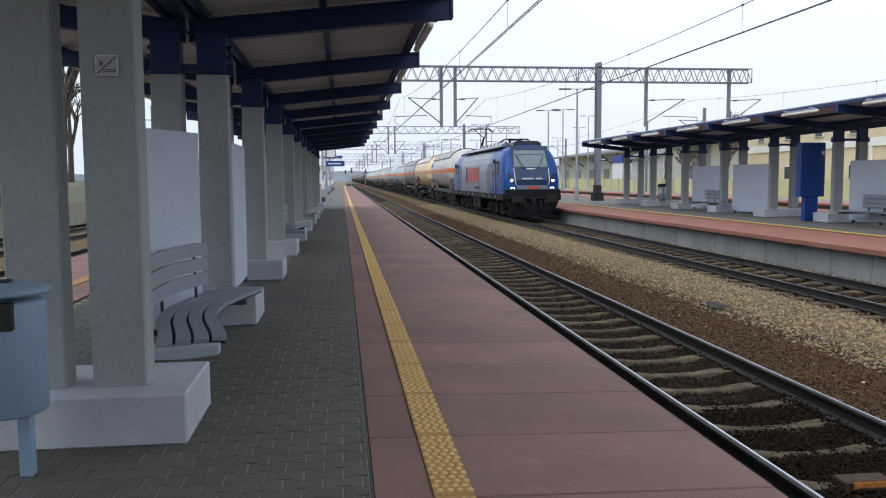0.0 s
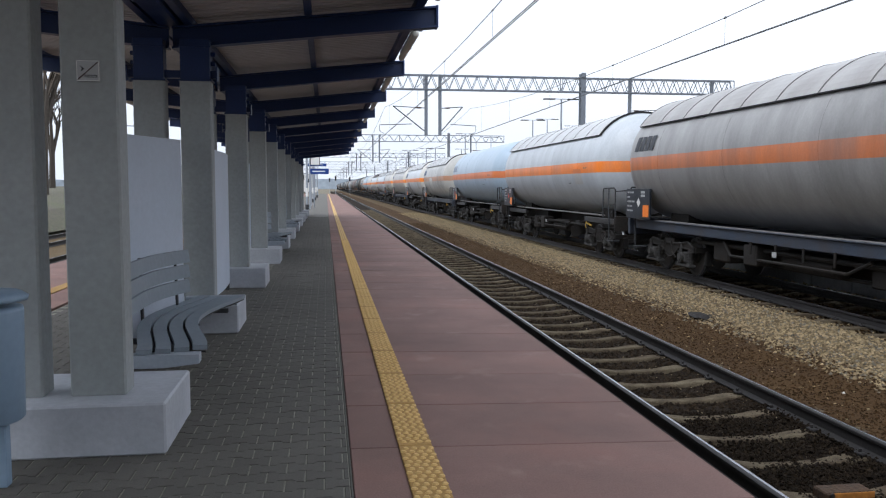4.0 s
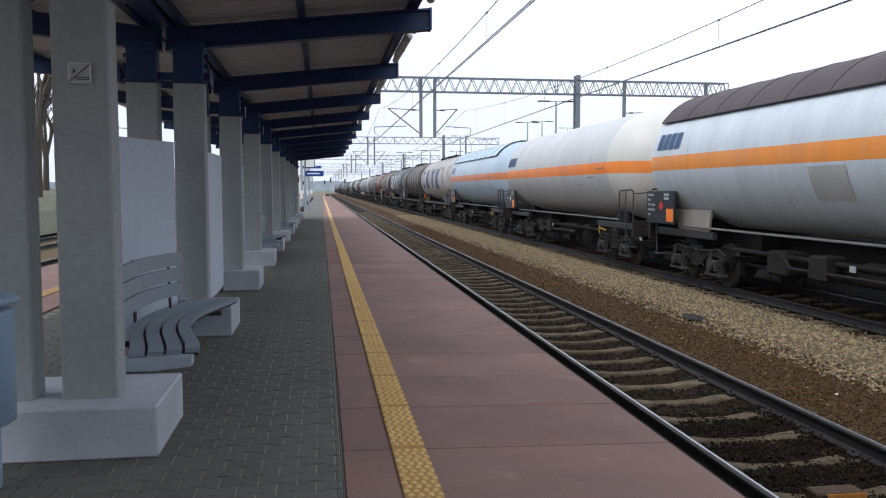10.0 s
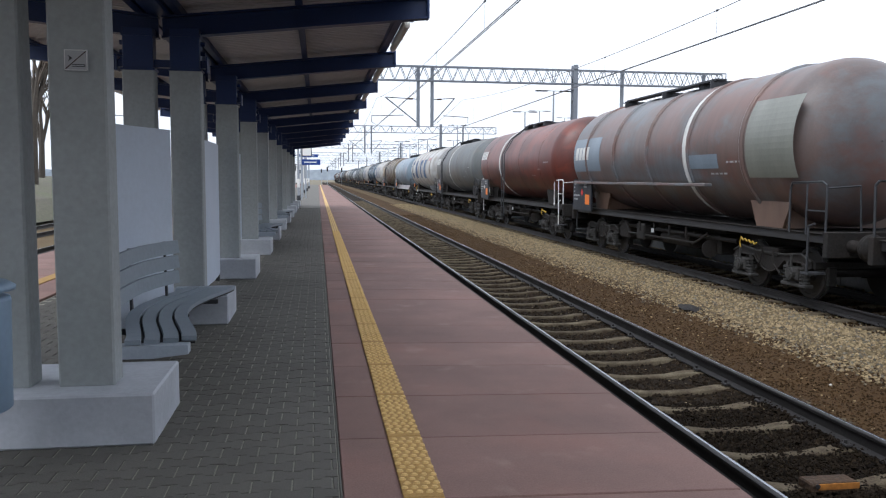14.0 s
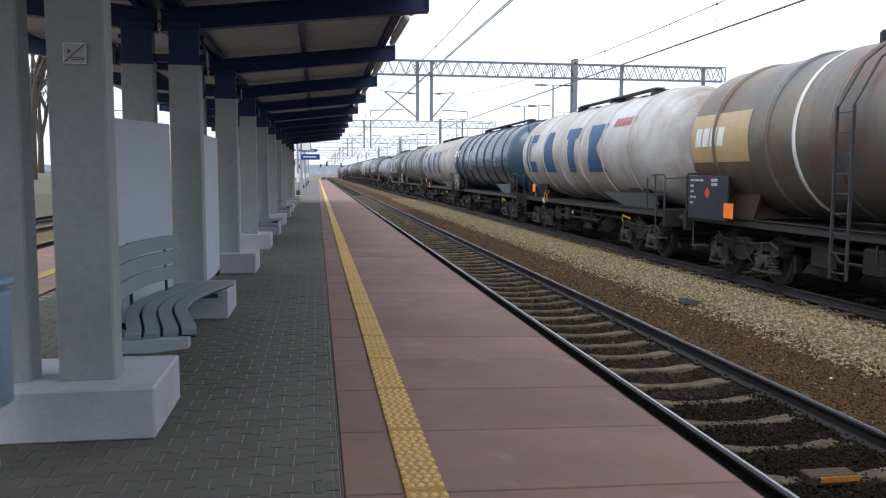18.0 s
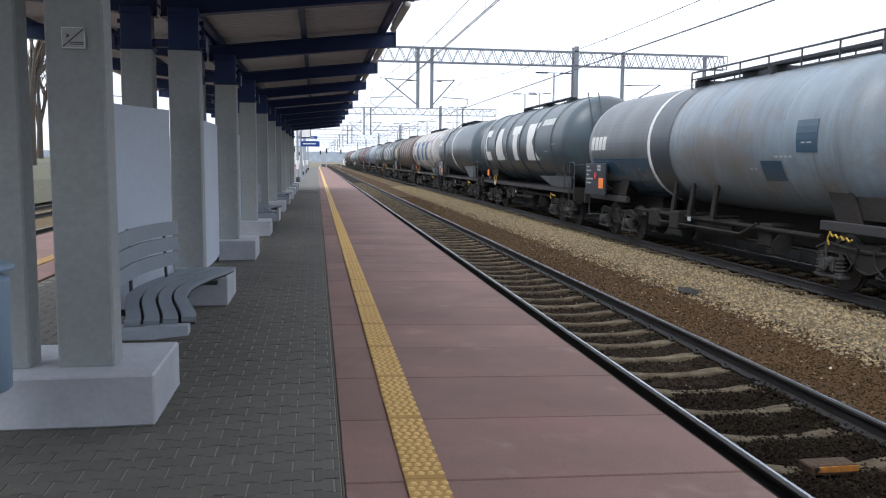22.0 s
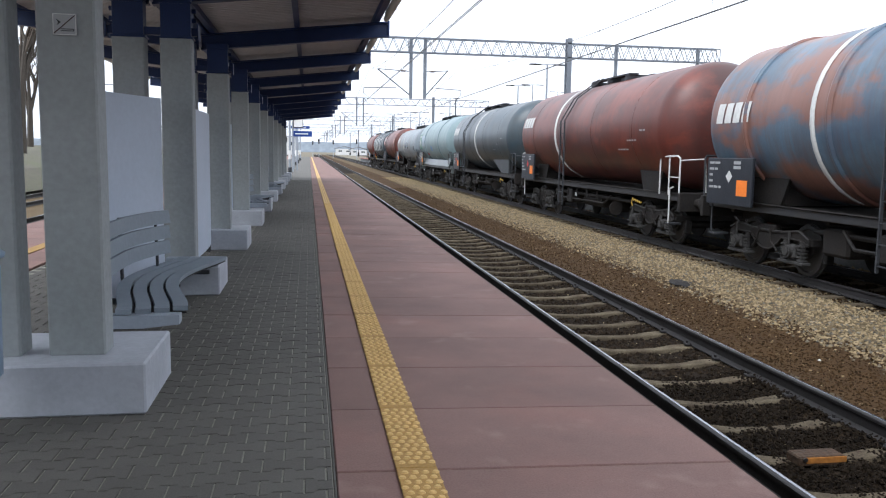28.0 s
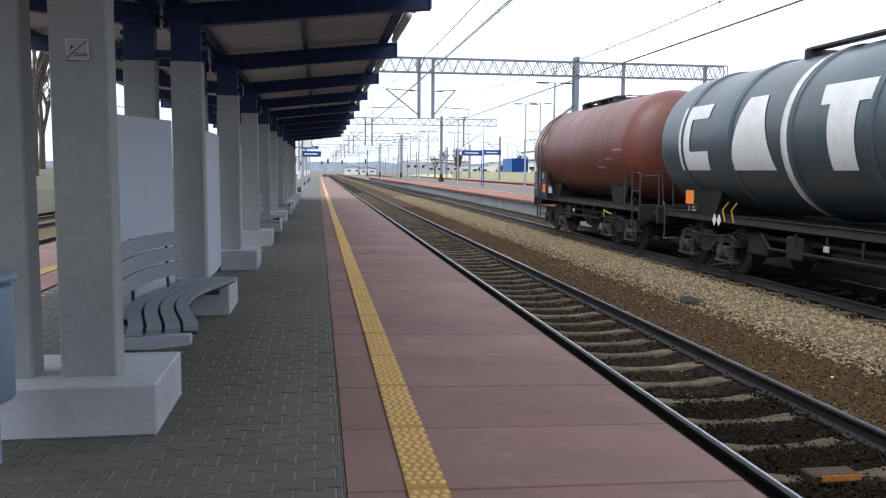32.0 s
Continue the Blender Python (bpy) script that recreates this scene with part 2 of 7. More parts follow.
# ---- mesh tools ----
class Form:
    """Collects corners and faces of one mesh."""

    def __init__(self):
        self.v, self.f, self.k = [], [], []

    def add(self, verts, faces, k=0):
        o = len(self.v)
        self.v.extend(verts)
        self.f.extend([tuple(o + i for i in f) for f in faces])
        self.k.extend([k] * len(faces))
        return self

    def box(self, x0, x1, y0, y1, z0, z1, k=0):
        return self.add([(x0, y0, z0), (x1, y0, z0), (x1, y1, z0), (x0, y1, z0), (x0, y0, z1), (x1, y0, z1), (x1, y1, z1), (x0, y1, z1)],
                        [(0, 3, 2, 1), (4, 5, 6, 7), (0, 1, 5, 4), (1, 2, 6, 5), (2, 3, 7, 6), (3, 0, 4, 7)], k)

    def soft(self, x0, x1, y0, y1, z0, z1, c=0.01, k=0):
        """A box with chamfered edges."""
        s, v, at = ((x0, x1), (y0, y1), (z0, z1)), [], {}
        for i in (0, 1):
            for j in (0, 1):
                for h in (0, 1):
                    p = [s[0][i], s[1][j], s[2][h]]
                    e = (1 - 2 * i, 1 - 2 * j, 1 - 2 * h)
                    for a in range(3):
                        q = list(p)
                        for b in range(3):
                            if b != a:
                                q[b] += c * e[b]
                        at[i, j, h, a] = len(v)
                        v.append(tuple(q))
        f = []
        for a in range(3):
            b, d = (a + 1) % 3, (a + 2) % 3
            for side in (0, 1):
                loop = []
                for m, n in ((0, 0), (1, 0), (1, 1), (0, 1)):
                    key = [0, 0, 0]
                    key[a], key[b], key[d] = side, m, n
                    loop.append(at[(*key, a)])
                f.append(tuple(loop if side else reversed(loop)))
            for m in (0, 1):
                for n in (0, 1):
                    k0, k1 = [0, 0, 0], [0, 0, 0]
                    k0[b] = k1[b] = m
                    k0[d] = k1[d] = n
                    k1[a] = 1
                    quad = (at[(*k0, b)], at[(*k1, b)], at[(*k1, d)], at[(*k0, d)])
                    f.append(quad if m == n else tuple(reversed(quad)))
        for i in (0, 1):
            for j in (0, 1):
                for h in (0, 1):
                    t = (at[i, j, h, 0], at[i, j, h, 1], at[i, j, h, 2])
                    f.append(t if (i + j + h) % 2 else tuple(reversed(t)))
        return self.add(v, f, k)

    def bar(self, a, b, r, n=6, k=0, r2=None):
        """A round bar from a to b."""
        a, b = Vector(a), Vector(b)
        w = (b - a).normalized()
        u = w.orthogonal().normalized()
        t = w.cross(u)
        r2 = r if r2 is None else r2
        v = [tuple(p + (u * math.cos(2 * math.pi * i / n) + t * math.sin(2 * math.pi * i / n)) * q) for p, q in ((a, r), (b, r2)) for i in range(n)]
        f = [(i, (i + 1) % n, n + (i + 1) % n, n + i) for i in range(n)] + [tuple(range(n - 1, -1, -1)), tuple(range(n, 2 * n))]
        return self.add(v, f, k)

    def path(self, pts, r, n=6, k=0):
        for a, b in zip(pts, pts[1:]):
            self.bar(a, b, r, n, k)
        return self

    def flat(self, a, b, w, h, k=0):
        """A square bar from a to b, w wide and h high."""
        a, b = Vector(a), Vector(b)
        d = (b - a).normalized()
        u = d.cross(Vector((0, 0, 1)))
        u = (u if u.length > 1e-4 else Vector((1, 0, 0))).normalized() * w / 2
        t = u.cross(d).normalized() * h / 2
        v = [tuple(p + q) for p in (a, b) for q in (-u - t, u - t, u + t, -u + t)]
        return self.add(v, [(0, 1, 5, 4), (1, 2, 6, 5), (2, 3, 7, 6), (3, 0, 4, 7), (3, 2, 1, 0), (4, 5, 6, 7)], k)

    def prism(self, loop, axis, lo, hi, k=0):
        """A loop of (p, q) pushed along axis 'x', 'y' or 'z' from lo to hi."""
        put = {"x": lambda p, q, s: (s, p, q), "y": lambda p, q, s: (p, s, q), "z": lambda p, q, s: (p, q, s)}[axis]
        n = len(loop)
        v = [put(p, q, s) for s in (lo, hi) for p, q in loop]
        f = [(i, (i + 1) % n, n + (i + 1) % n, n + i) for i in range(n)] + [tuple(range(n - 1, -1, -1)), tuple(range(n, 2 * n))]
        return self.add(v, f, k)

    def turn(self, rings, n=32, k=0, lo=0.0, hi=360.0, cx=0.0, cz=0.0):
        """Rings of (y, radius) about the y axis through (cx, cz), from angle lo to hi (degrees, 0 is +x, 90 is up)."""
        whole = hi - lo >= 359.9
        m = n if whole else n + 1
        v = []
        for y, r in rings:
            for i in range(m):
                a = radians(lo + (hi - lo) * i / n)
                v.append((cx + r * math.cos(a), y, cz + r * math.sin(a)))
        f = []
        for j in range(len(rings) - 1):
            for i in range(n):
                i2 = (i + 1) % m
                f.append((j * m + i, (j + 1) * m + i, (j + 1) * m + i2, j * m + i2))
        return self.add(v, f, k)

    def data(self, name, mats, smooth=False):
        me = bpy.data.meshes.new(name)
        me.from_pydata(self.v, [], self.f)
        for m in mats if isinstance(mats, (list, tuple)) else [mats]:
            me.materials.append(m)
        if any(self.k):
            me.polygons.foreach_set("material_index", self.k)
        if smooth:
            me.polygons.foreach_set("use_smooth", [True] * len(self.f))
        bm = bmesh.new()
        bm.from_mesh(me)
        bmesh.ops.recalc_face_normals(bm, faces=bm.faces)
        bm.to_mesh(me)
        bm.free()
        return me


def part(name, form, material, parent, label="", smooth=False, at=None):
    """ONE mesh object under a thing or a part. form: a Form, or a mesh to share."""
    me = form.data(name, material, smooth) if isinstance(form, Form) else form
    ob = new(name, me)
    ob.parent = parent
    if at is not None:
        ob.matrix_basis = at
    return tagged(ob, label) if label else ob


def thing(name, m, label, category, group="", kind=""):
    ob = new(name)
    ob.matrix_basis = m
    return tagged(ob, label, category, group, kind)


def whole(name, form, material, label, category, group="", kind="", smooth=False, at=None):
    ob = new(name, form.data(name, material, smooth) if isinstance(form, Form) else form)
    if at is not None:
        ob.matrix_basis = at
    return tagged(ob, label, category, group, kind)


RAIL_Z = -0.55
NEAR_X, FAR_X = 4.0, 9.7
LIP = 2.365

# ---- ground, tracks and platforms ----
far_y, back_y = 420.0, -30.0
ground = whole("ground", Form().add([(-900, -300, -0.86), (900, -300, -0.86), (900, 1800, -0.86), (-900, 1800, -0.86)], [(0, 1, 2, 3)]), GROUND,
               "bare brown yard ground with dry grass", "ground", kind="structure")


def strip(name, profile, material, label, y0=back_y, y1=far_y, cells=1, category="ground"):
    """A long strip whose cross-section is a line of (x, z)."""
    f = Form()
    n = len(profile)
    ys = [y0 + (y1 - y0) * i / cells for i in range(cells + 1)]
    v = [(x, y, z) for y in ys for x, z in profile]
    f.add(v, [(j * n + i, j * n + i + 1, (j + 1) * n + i + 1, (j + 1) * n + i) for j in range(cells) for i in range(n - 1)])
    return whole(name, f, material, label, category, kind="structure")


strip("track_bed_near", [(2.0, -0.86), (2.45, -0.80), (2.75, -0.765), (3.3, -0.765), (3.6, -0.788), (4.4, -0.785), (4.62, -0.735), (4.86, -0.725)], BED, "dark oily ballast between the rails of the near track")
strip("track_bed_middle", [(4.86, -0.725), (5.2, -0.715), (5.45, -0.73), (6.0, -0.745), (6.6, -0.735), (6.8, -0.725)], RUST_GROUND, "rusty brown gravel between the two tracks")
strip("track_bed_shoulder", [(6.8, -0.725), (7.2, -0.70), (7.9, -0.69), (8.35, -0.72), (8.6, -0.76)], BALLAST, "tan crushed stone beside the far track")
strip("track_bed_far", [(8.6, -0.76), (9.0, -0.77), (10.6, -0.77), (11.0, -0.74), (11.9, -0.75)], BED, "dirty ballast under the freight train's track")
strip("track_bed_left", [(-12.5, -0.80), (-11.5, -0.72), (-6.0, -0.72), (-5.2, -0.80)], BALLAST, "grey ballast of the tracks behind the platform")


def rail_form(y0, y1):
    f = Form()
    f.prism([(-0.07, 0), (0.07, 0), (0.07, 0.012), (0.012, 0.035), (0.010, 0.118), (0.036, 0.132), (0.036, 0.154), (-0.036, 0.154), (-0.036, 0.132), (-0.010, 0.118), (-0.012, 0.035), (-0.07, 0.012)], "y", y0, y1, 0)
    f.prism([(-0.034, 0.1545), (0.034, 0.1545), (0.026, 0.159), (-0.026, 0.159)], "y", y0, y1, 0)
    f.prism([(0.006, 0.1592), (0.030, 0.1592), (0.028, 0.1604), (0.008, 0.1604)], "y", y0, y1, 1)
    return f


rail_mesh = rail_form(back_y, far_y).data("rail", [RAIL, RAILTOP])
sleeper_mesh = Form()
# a waisted concrete sleeper: (x, half width at the foot, half width on top, height of the top)
SECTIONS = [(-1.25, 0.12, 0.070, -0.02), (-1.18, 0.13, 0.080, 0.0), (-0.56, 0.13, 0.078, 0.0), (-0.44, 0.115, 0.068, -0.008), (-0.26, 0.095, 0.052, -0.030), (0.0, 0.09, 0.048, -0.034),
            (0.26, 0.095, 0.052, -0.030), (0.44, 0.115, 0.068, -0.008), (0.56, 0.13, 0.078, 0.0), (1.18, 0.13, 0.080, 0.0), (1.25, 0.12, 0.070, -0.02)]
ring = [(x, sy * w, z) for x, foot, top, up in SECTIONS for sy, w, z in ((-1, foot, -0.2), (1, foot, -0.2), (1, top + 0.012, up - 0.012), (1, top, up), (-1, top, up), (-1, top + 0.012, up - 0.012))]
sleeper_mesh.add(ring, [(6 * j + a, 6 * j + (a + 1) % 6, 6 * j + 6 + (a + 1) % 6, 6 * j + 6 + a) for j in range(len(SECTIONS) - 1) for a in range(6)] + [(0, 1, 2, 3, 4, 5), tuple(6 * len(SECTIONS) - 6 + a for a in range(6))])
sleeper_mesh = sleeper_mesh.data("sleeper", SLEEPER)
clip_mesh = Form()
for s in (-1, 1):
    for e in (-1, 1):
        clip_mesh.soft(s * 0.75 + e * 0.095 - 0.035, s * 0.75 + e * 0.095 + 0.035, -0.05, 0.05, 0.0, 0.03, 0.008)
        clip_mesh.bar((s * 0.75 + e * 0.10, 0, 0.02), (s * 0.75 + e * 0.10, 0, 0.06), 0.015)
clip_mesh = clip_mesh.data("rail_fastening", RAIL)


def track(name, x, label, sleepers):
    t = thing(name, pose(x, 0, RAIL_Z - 0.16), label, "railway track", kind="structure")
    for s in (-0.75, 0.75):
        part("rail", rail_mesh, None, t, "worn steel rail with a bright top", at=pose(s, 0, 0))
    for i, y in enumerate(sleepers):
        o = part("sleeper", sleeper_mesh, None, t, at=pose(random.uniform(-0.01, 0.01), y + random.uniform(-0.012, 0.012), random.uniform(-0.012, 0), 0, 0, random.uniform(-0.5, 0.5)))
        if 0 < y < 22:
            part("rail_fastening", clip_mesh, None, t, at=pose(0, y, 0))
    return t


track("track_near", NEAR_X, "near railway track with rusty rails on concrete sleepers", [5.0 + 0.7 * i for i in range(-40, 110)])
track("track_far", FAR_X, "railway track under the freight train", [6.0 + 0.7 * i for i in range(0, 90)])
track("track_left", -7.2, "railway track behind the island platform", [2.0 + 0.7 * i for i in range(0, 60)])
track("track_left_outer", -11.0, "outer railway track behind the island platform", [])

SLAB = 0.964
SLAB_N = 200


# island platform under the near canopy
isle = thing("platform_near", pose(0, 0, 0), "island platform of red slabs and grey pavers with a yellow tactile line", "platform", kind="structure")
core = Form().box(-5.25, LIP - 0.16, back_y, 190, -0.86, -0.105)
part("platform_core", core, WALLC, isle, "concrete core of the platform")
KERB_X = 0.285  # where the pavers end and the slabs begin
SLOPE = -0.045 / (LIP - KERB_X)


def slab_form(w, l, t=0.10, c=0.006):
    f = Form().soft(0, w, 0.004, l - 0.004, -t, 0, c)
    return f


slab_mesh = slab_form(LIP - KERB_X, SLAB).data("red_slab", RED)
slab_turn = math.degrees(math.atan(-SLOPE))
YA, YB = 0.578, 0.782


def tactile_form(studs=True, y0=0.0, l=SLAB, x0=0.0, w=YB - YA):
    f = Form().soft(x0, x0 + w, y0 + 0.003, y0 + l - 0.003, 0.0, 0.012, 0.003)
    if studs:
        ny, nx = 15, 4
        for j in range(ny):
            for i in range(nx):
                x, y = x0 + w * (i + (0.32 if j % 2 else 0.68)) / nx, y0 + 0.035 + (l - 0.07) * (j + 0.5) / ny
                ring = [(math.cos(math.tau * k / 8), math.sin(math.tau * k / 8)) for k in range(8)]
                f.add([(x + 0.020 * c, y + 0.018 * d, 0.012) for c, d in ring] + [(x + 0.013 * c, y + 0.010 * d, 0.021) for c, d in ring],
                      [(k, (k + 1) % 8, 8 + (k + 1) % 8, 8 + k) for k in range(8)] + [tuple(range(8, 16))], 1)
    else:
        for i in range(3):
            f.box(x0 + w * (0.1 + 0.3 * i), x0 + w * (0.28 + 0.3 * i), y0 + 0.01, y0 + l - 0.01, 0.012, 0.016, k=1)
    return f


# studs paler than the tile: lit studs over shaded gaps, put into colour
STUD = mat("lit_yellow_stud", (0.60, 0.40, 0.15), 0.7, grain=60, var=0.12, blotch=3, stain=0.3, bump=0.05)
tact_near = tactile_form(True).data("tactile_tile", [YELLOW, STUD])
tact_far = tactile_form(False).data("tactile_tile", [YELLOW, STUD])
for i in range(-34, SLAB_N - 12):
    y = 4.57 + SLAB * i
    part("red_slab", slab_mesh, None, isle, at=pose(KERB_X, y, random.uniform(-0.002, 0.002), 0, slab_turn, 0))
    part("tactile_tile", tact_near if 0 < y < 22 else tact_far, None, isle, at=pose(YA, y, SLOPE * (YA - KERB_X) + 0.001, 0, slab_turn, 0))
lip = Form()
for i in range(-34, SLAB_N - 12):
    y = 4.57 + SLAB * i
    lip.soft(LIP - 0.20, LIP - 0.02, y + 0.005, y + SLAB - 0.005, -0.30, -0.155, 0.01)
part("lip_support", lip, KERB, isle, "dark concrete edge under the slabs")
part("kerb_strip", Form().soft(0.268, 0.281, back_y, 190, -0.08, -0.002, 0.004), PAVER, isle, "thin concrete edging between pavers and slabs")
part("paver_bed", Form().box(-3.3, 0.267, back_y, 190, -0.10, -0.0055), JOINT, isle, "sandy joints between the pavers")
left_red = Form()
for i in range(-29, 60):
    y = -2 + SLAB * i
    left_red.soft(-5.41, -3.36, y + 0.004, y + SLAB - 0.004, -0.10, 0, 0.006)
part("red_slab_field", left_red, RED, isle, "red slabs along the hidden platform edge")
part("tactile_line", Form().soft(-4.05, -3.85, -29, 55, 0.0, 0.012, 0.003), YELLOW, isle, "yellow tactile line on the hidden side")
part("far_field", Form().box(-5.41, -3.36, 55.9, 190, -0.1, 0.0), RED, isle, "red slabs far along the platform")

# opposite platform
LIP2 = 11.3
opp = thing("platform_opposite", pose(0, 0, 0), "opposite island platform of red slabs with grey paving", "platform", kind="structure")
part("platform_core", Form().box(LIP2 + 0.35, 22.6, back_y, 185, -0.86, -0.105), WALLC, opp, "concrete core of the platform")
w2 = Form()
for i in range(-8, 70):
    y = 1.5 * i
    w2.soft(LIP2 + 0.22, LIP2 + 0.40, y + 0.012, y + 1.488, -0.86, -0.12, 0.012)
part("retaining_wall", w2, WALLC, opp, "stained concrete wall panels under the platform edge")
slab2 = Form().soft(0, 2.65, 0.004, SLAB - 0.004, -0.12, 0, 0.008).data("red_slab", mat("orange_red_slab", (0.245, 0.105, 0.075), 0.82, grain=90, var=0.1, blotch=1.3, stain=0.3, bump=0.1, each=0.05))
for i in range(0, 120):
    part("red_slab", slab2, None, opp, at=pose(LIP2, 4.57 + SLAB * i, 0, 0, 0.6, 0))
part("tactile_line", Form().soft(14.0, 14.16, 2, 120, -0.02, 0.006, 0.003), mat("yellow_line_paint", (0.50, 0.34, 0.10), 0.7, grain=40, var=0.12), opp, "yellow tactile line")
part("grey_paving", Form().box(14.17, 19.9, 2, 185, -0.1, -0.012), mat("grey_paving_far", (0.12, 0.115, 0.105), 0.85, grain=14, var=0.2, blotch=0.6, stain=0.25), opp, "grey block paving")
part("far_slabs", Form().box(LIP2, 14.0, 120.3, 185, -0.12, -0.02), slab2.materials[0], opp, "red slabs far along the platform")
part("rear_slabs", Form().box(19.9, 22.7, 2, 185, -0.1, 0.0), slab2.materials[0], opp, "red slabs along the rear edge")

# ---- canopies ----
TUBE = mat("lamp_tube_shade", (0.62, 0.60, 0.54), 0.4, grain=20, var=0.04, bump=0.0)


def under(d):
    """Height of a canopy beam's underside, d metres from the ridge line."""
    return 3.092 + 0.107 * (d - 0.30)


def canopy_bay_meshes(reach=2.91):
    """Meshes that every canopy frame shares, about x = 0 and y = 0."""
    m = {}
    m["plinth"] = Form().soft(-0.705, 0.705, -0.44, 0.44, 0.0, 0.309, 0.012).data("plinth", PLINTH)
    c = Form().soft(-0.162, 0.162, -0.21, 0.0, 0.30, 2.72, 0.012)
    m["column"] = c.data("column", CONCRETE)
    p = Form().soft(-0.155, 0.155, -0.20, -0.01, 2.72, 3.15, 0.006)
    p.soft(-0.175, 0.175, -0.222, 0.012, 2.70, 2.722, 0.004)
    p.soft(-0.166, 0.166, -0.208, -0.002, 3.06, 3.08, 0.003)
    m["post"] = p.data("steel_post", BLUE)
    t = Form().soft(-0.47, 0.47, -0.15, -0.06, 2.74, 2.82, 0.004)
    for e in (-1, 1):
        t.soft(*sorted((e * 0.455, e * 0.47)), -0.19, -0.02, 2.70, 2.86, 0.003)
        for z in (2.90, 3.0):
            t.bar((e * 0.395, -0.10, z), (e * 0.44, -0.10, z), 0.025, 7)
    m["tie"] = t.data("tie_bar", BLUE)
    b = Form()
    for s in (-1, 1):
        x0, x1 = 0.02, reach
        for lo, hi, w in ((0.0, 0.022, 0.075), (0.022, 0.215, 0.012), (0.215, 0.237, 0.075)):
            za, zb = under(x0), under(x1)
            v = [(s * x0, -w, za + lo), (s * x1, -w, zb + lo), (s * x1, w, zb + lo), (s * x0, w, za + lo),
                 (s * x0, -w, za + hi), (s * x1, -w, zb + hi), (s * x1, w, zb + hi), (s * x0, w, za + hi)]
            b.add(v, [(0, 3, 2, 1), (4, 5, 6, 7), (0, 1, 5, 4), (1, 2, 6, 5), (2, 3, 7, 6), (3, 0, 4, 7)])
        z = under(reach)
        b.soft(s * reach - 0.012, s * reach + 0.012, -0.08, 0.08, z - 0.005, z + 0.242, 0.003)
    m["beam"] = b.data("beam", BLUE)
    return m


BAY = canopy_bay_meshes()


def canopy(name, xc, y0, n, label, step=4.0, spread=0.24, shift=0.0, long=1.0, foot=0.0):
    """n frames from y0 on, with roof, purlins and lamps."""
    root = thing(name, pose(xc, 0, 0), label, "platform canopy", kind="structure")
    for i in range(n):
        y = y0 + step * i
        part("plinth", BAY["plinth"], None, root, "pale painted concrete plinth", at=pose(foot, y, 0) @ Matrix.Diagonal((long, 1, 1, 1)))
        for s in (-1, 1):
            part("column", BAY["column"], None, root, "pale concrete column", at=pose(shift + s * spread, y, 0))
            part("steel_post", BAY["post"], None, root, "navy steel post on the column", at=pose(shift + s * spread, y, 0))
        part("tie_bar", BAY["tie"], None, root, at=pose(shift, y, 0) @ Matrix.Diagonal(((spread + 0.24) / 0.48, 1, 1, 1)))
        part("beam", BAY["beam"], None, root, "navy steel cantilever beam", at=pose(0, y, 0))
    ya, yb = y0 - step / 2, y0 + step * (n - 1) + 0.5
    for s in (-1, 1):
        sheet = Form()
        ys, hs, y = [], [], ya
        while y < yb:
            ys += [y, y + 0.05, y + 0.07, y + 0.12]
            hs += [0, 0, 0.04, 0.04]
            y += 0.14
        z0, z1, x1 = under(0.0) + 0.325, under(2.74) + 0.325, 2.74
        v, k = [], len(ys)
        for yy, h in zip(ys, hs):
            v += [(0, yy, z0 + h), (s * x1, yy, z1 + h), (0, yy, z0 + h + 0.006), (s * x1, yy, z1 + h + 0.006)]
        fs = []
        for i in range(k - 1):
            a, b = 4 * i, 4 * i + 4
            fs += [(a, a + 1, b + 1, b), (a + 2, b + 2, b + 3, a + 3), (a + 1, a + 3, b + 3, b + 1)]
        sheet.add(v, fs)
        part("roof_sheet", sheet, SHEET, root, "ribbed off-white roof sheeting")
        for d in (0.20, 1.475):
            z = under(d) + 0.237
            part("purlin", Form().box(s * d - 0.04, s * d + 0.04, ya, yb, z, z + 0.085), BLUE, root)
        z = under(2.70) + 0.238
        part("eave_channel", Form().soft(*sorted((s * 2.66, s * 2.765)), ya, yb, z, z + 0.10, 0.006), BLUE, root, "navy eave channel")
    part("gutter", Form().soft(-0.12, 0.12, ya, yb, under(0) + 0.237, under(0) + 0.345, 0.02), BLUE, root, "valley gutter between the two roof slopes")
    return root


# frames behind the viewpoint are unseen, added that far to darken the column fronts
canopy("canopy_near", -1.495, 4.09 - 4.0 * 6, 17, "butterfly platform canopy on pale concrete column pairs with navy steel", shift=0.034)
canopy("canopy_opposite", 17.05, 24.68 - 4.12 * 4, 10, "butterfly canopy over the opposite platform with navy steel", step=4.12, spread=0.43, shift=0.2, long=1.32, foot=0.2)


def lamp_form(l=2.0):
    f = Form()
    f.turn([(-l / 2, 0.0), (-l / 2, 0.03), (-l / 2 + 0.02, 0.046), (l / 2 - 0.02, 0.046), (l / 2, 0.03), (l / 2, 0.0)], 12)
    f.soft(-0.03, 0.03, -l / 2 + 0.1, l / 2 - 0.1, 0.04, 0.085, 0.006, 1)
    for y in (-0.7, 0.7):
        f.soft(-0.12, 0.12, y - 0.02, y + 0.02, 0.085, 0.115, 0.004, 1)
    return f


lamp_mesh = lamp_form().data("strip_lamp", [TUBE, GALV], True)
for xc, y0, n, step in ((-1.495, -7.91, 13, 4.0), (17.05, 8.20, 9, 4.12)):
    for i in range(n):
        for s in (-1, 1):
            whole("strip_lamp", lamp_mesh, None, "unlit tubular strip lamp under the canopy eave", "lamp", "canopy lamps",
                  at=pose(xc + s * 2.795, y0 + step * i + 2.1, under(2.795) + 0.15))

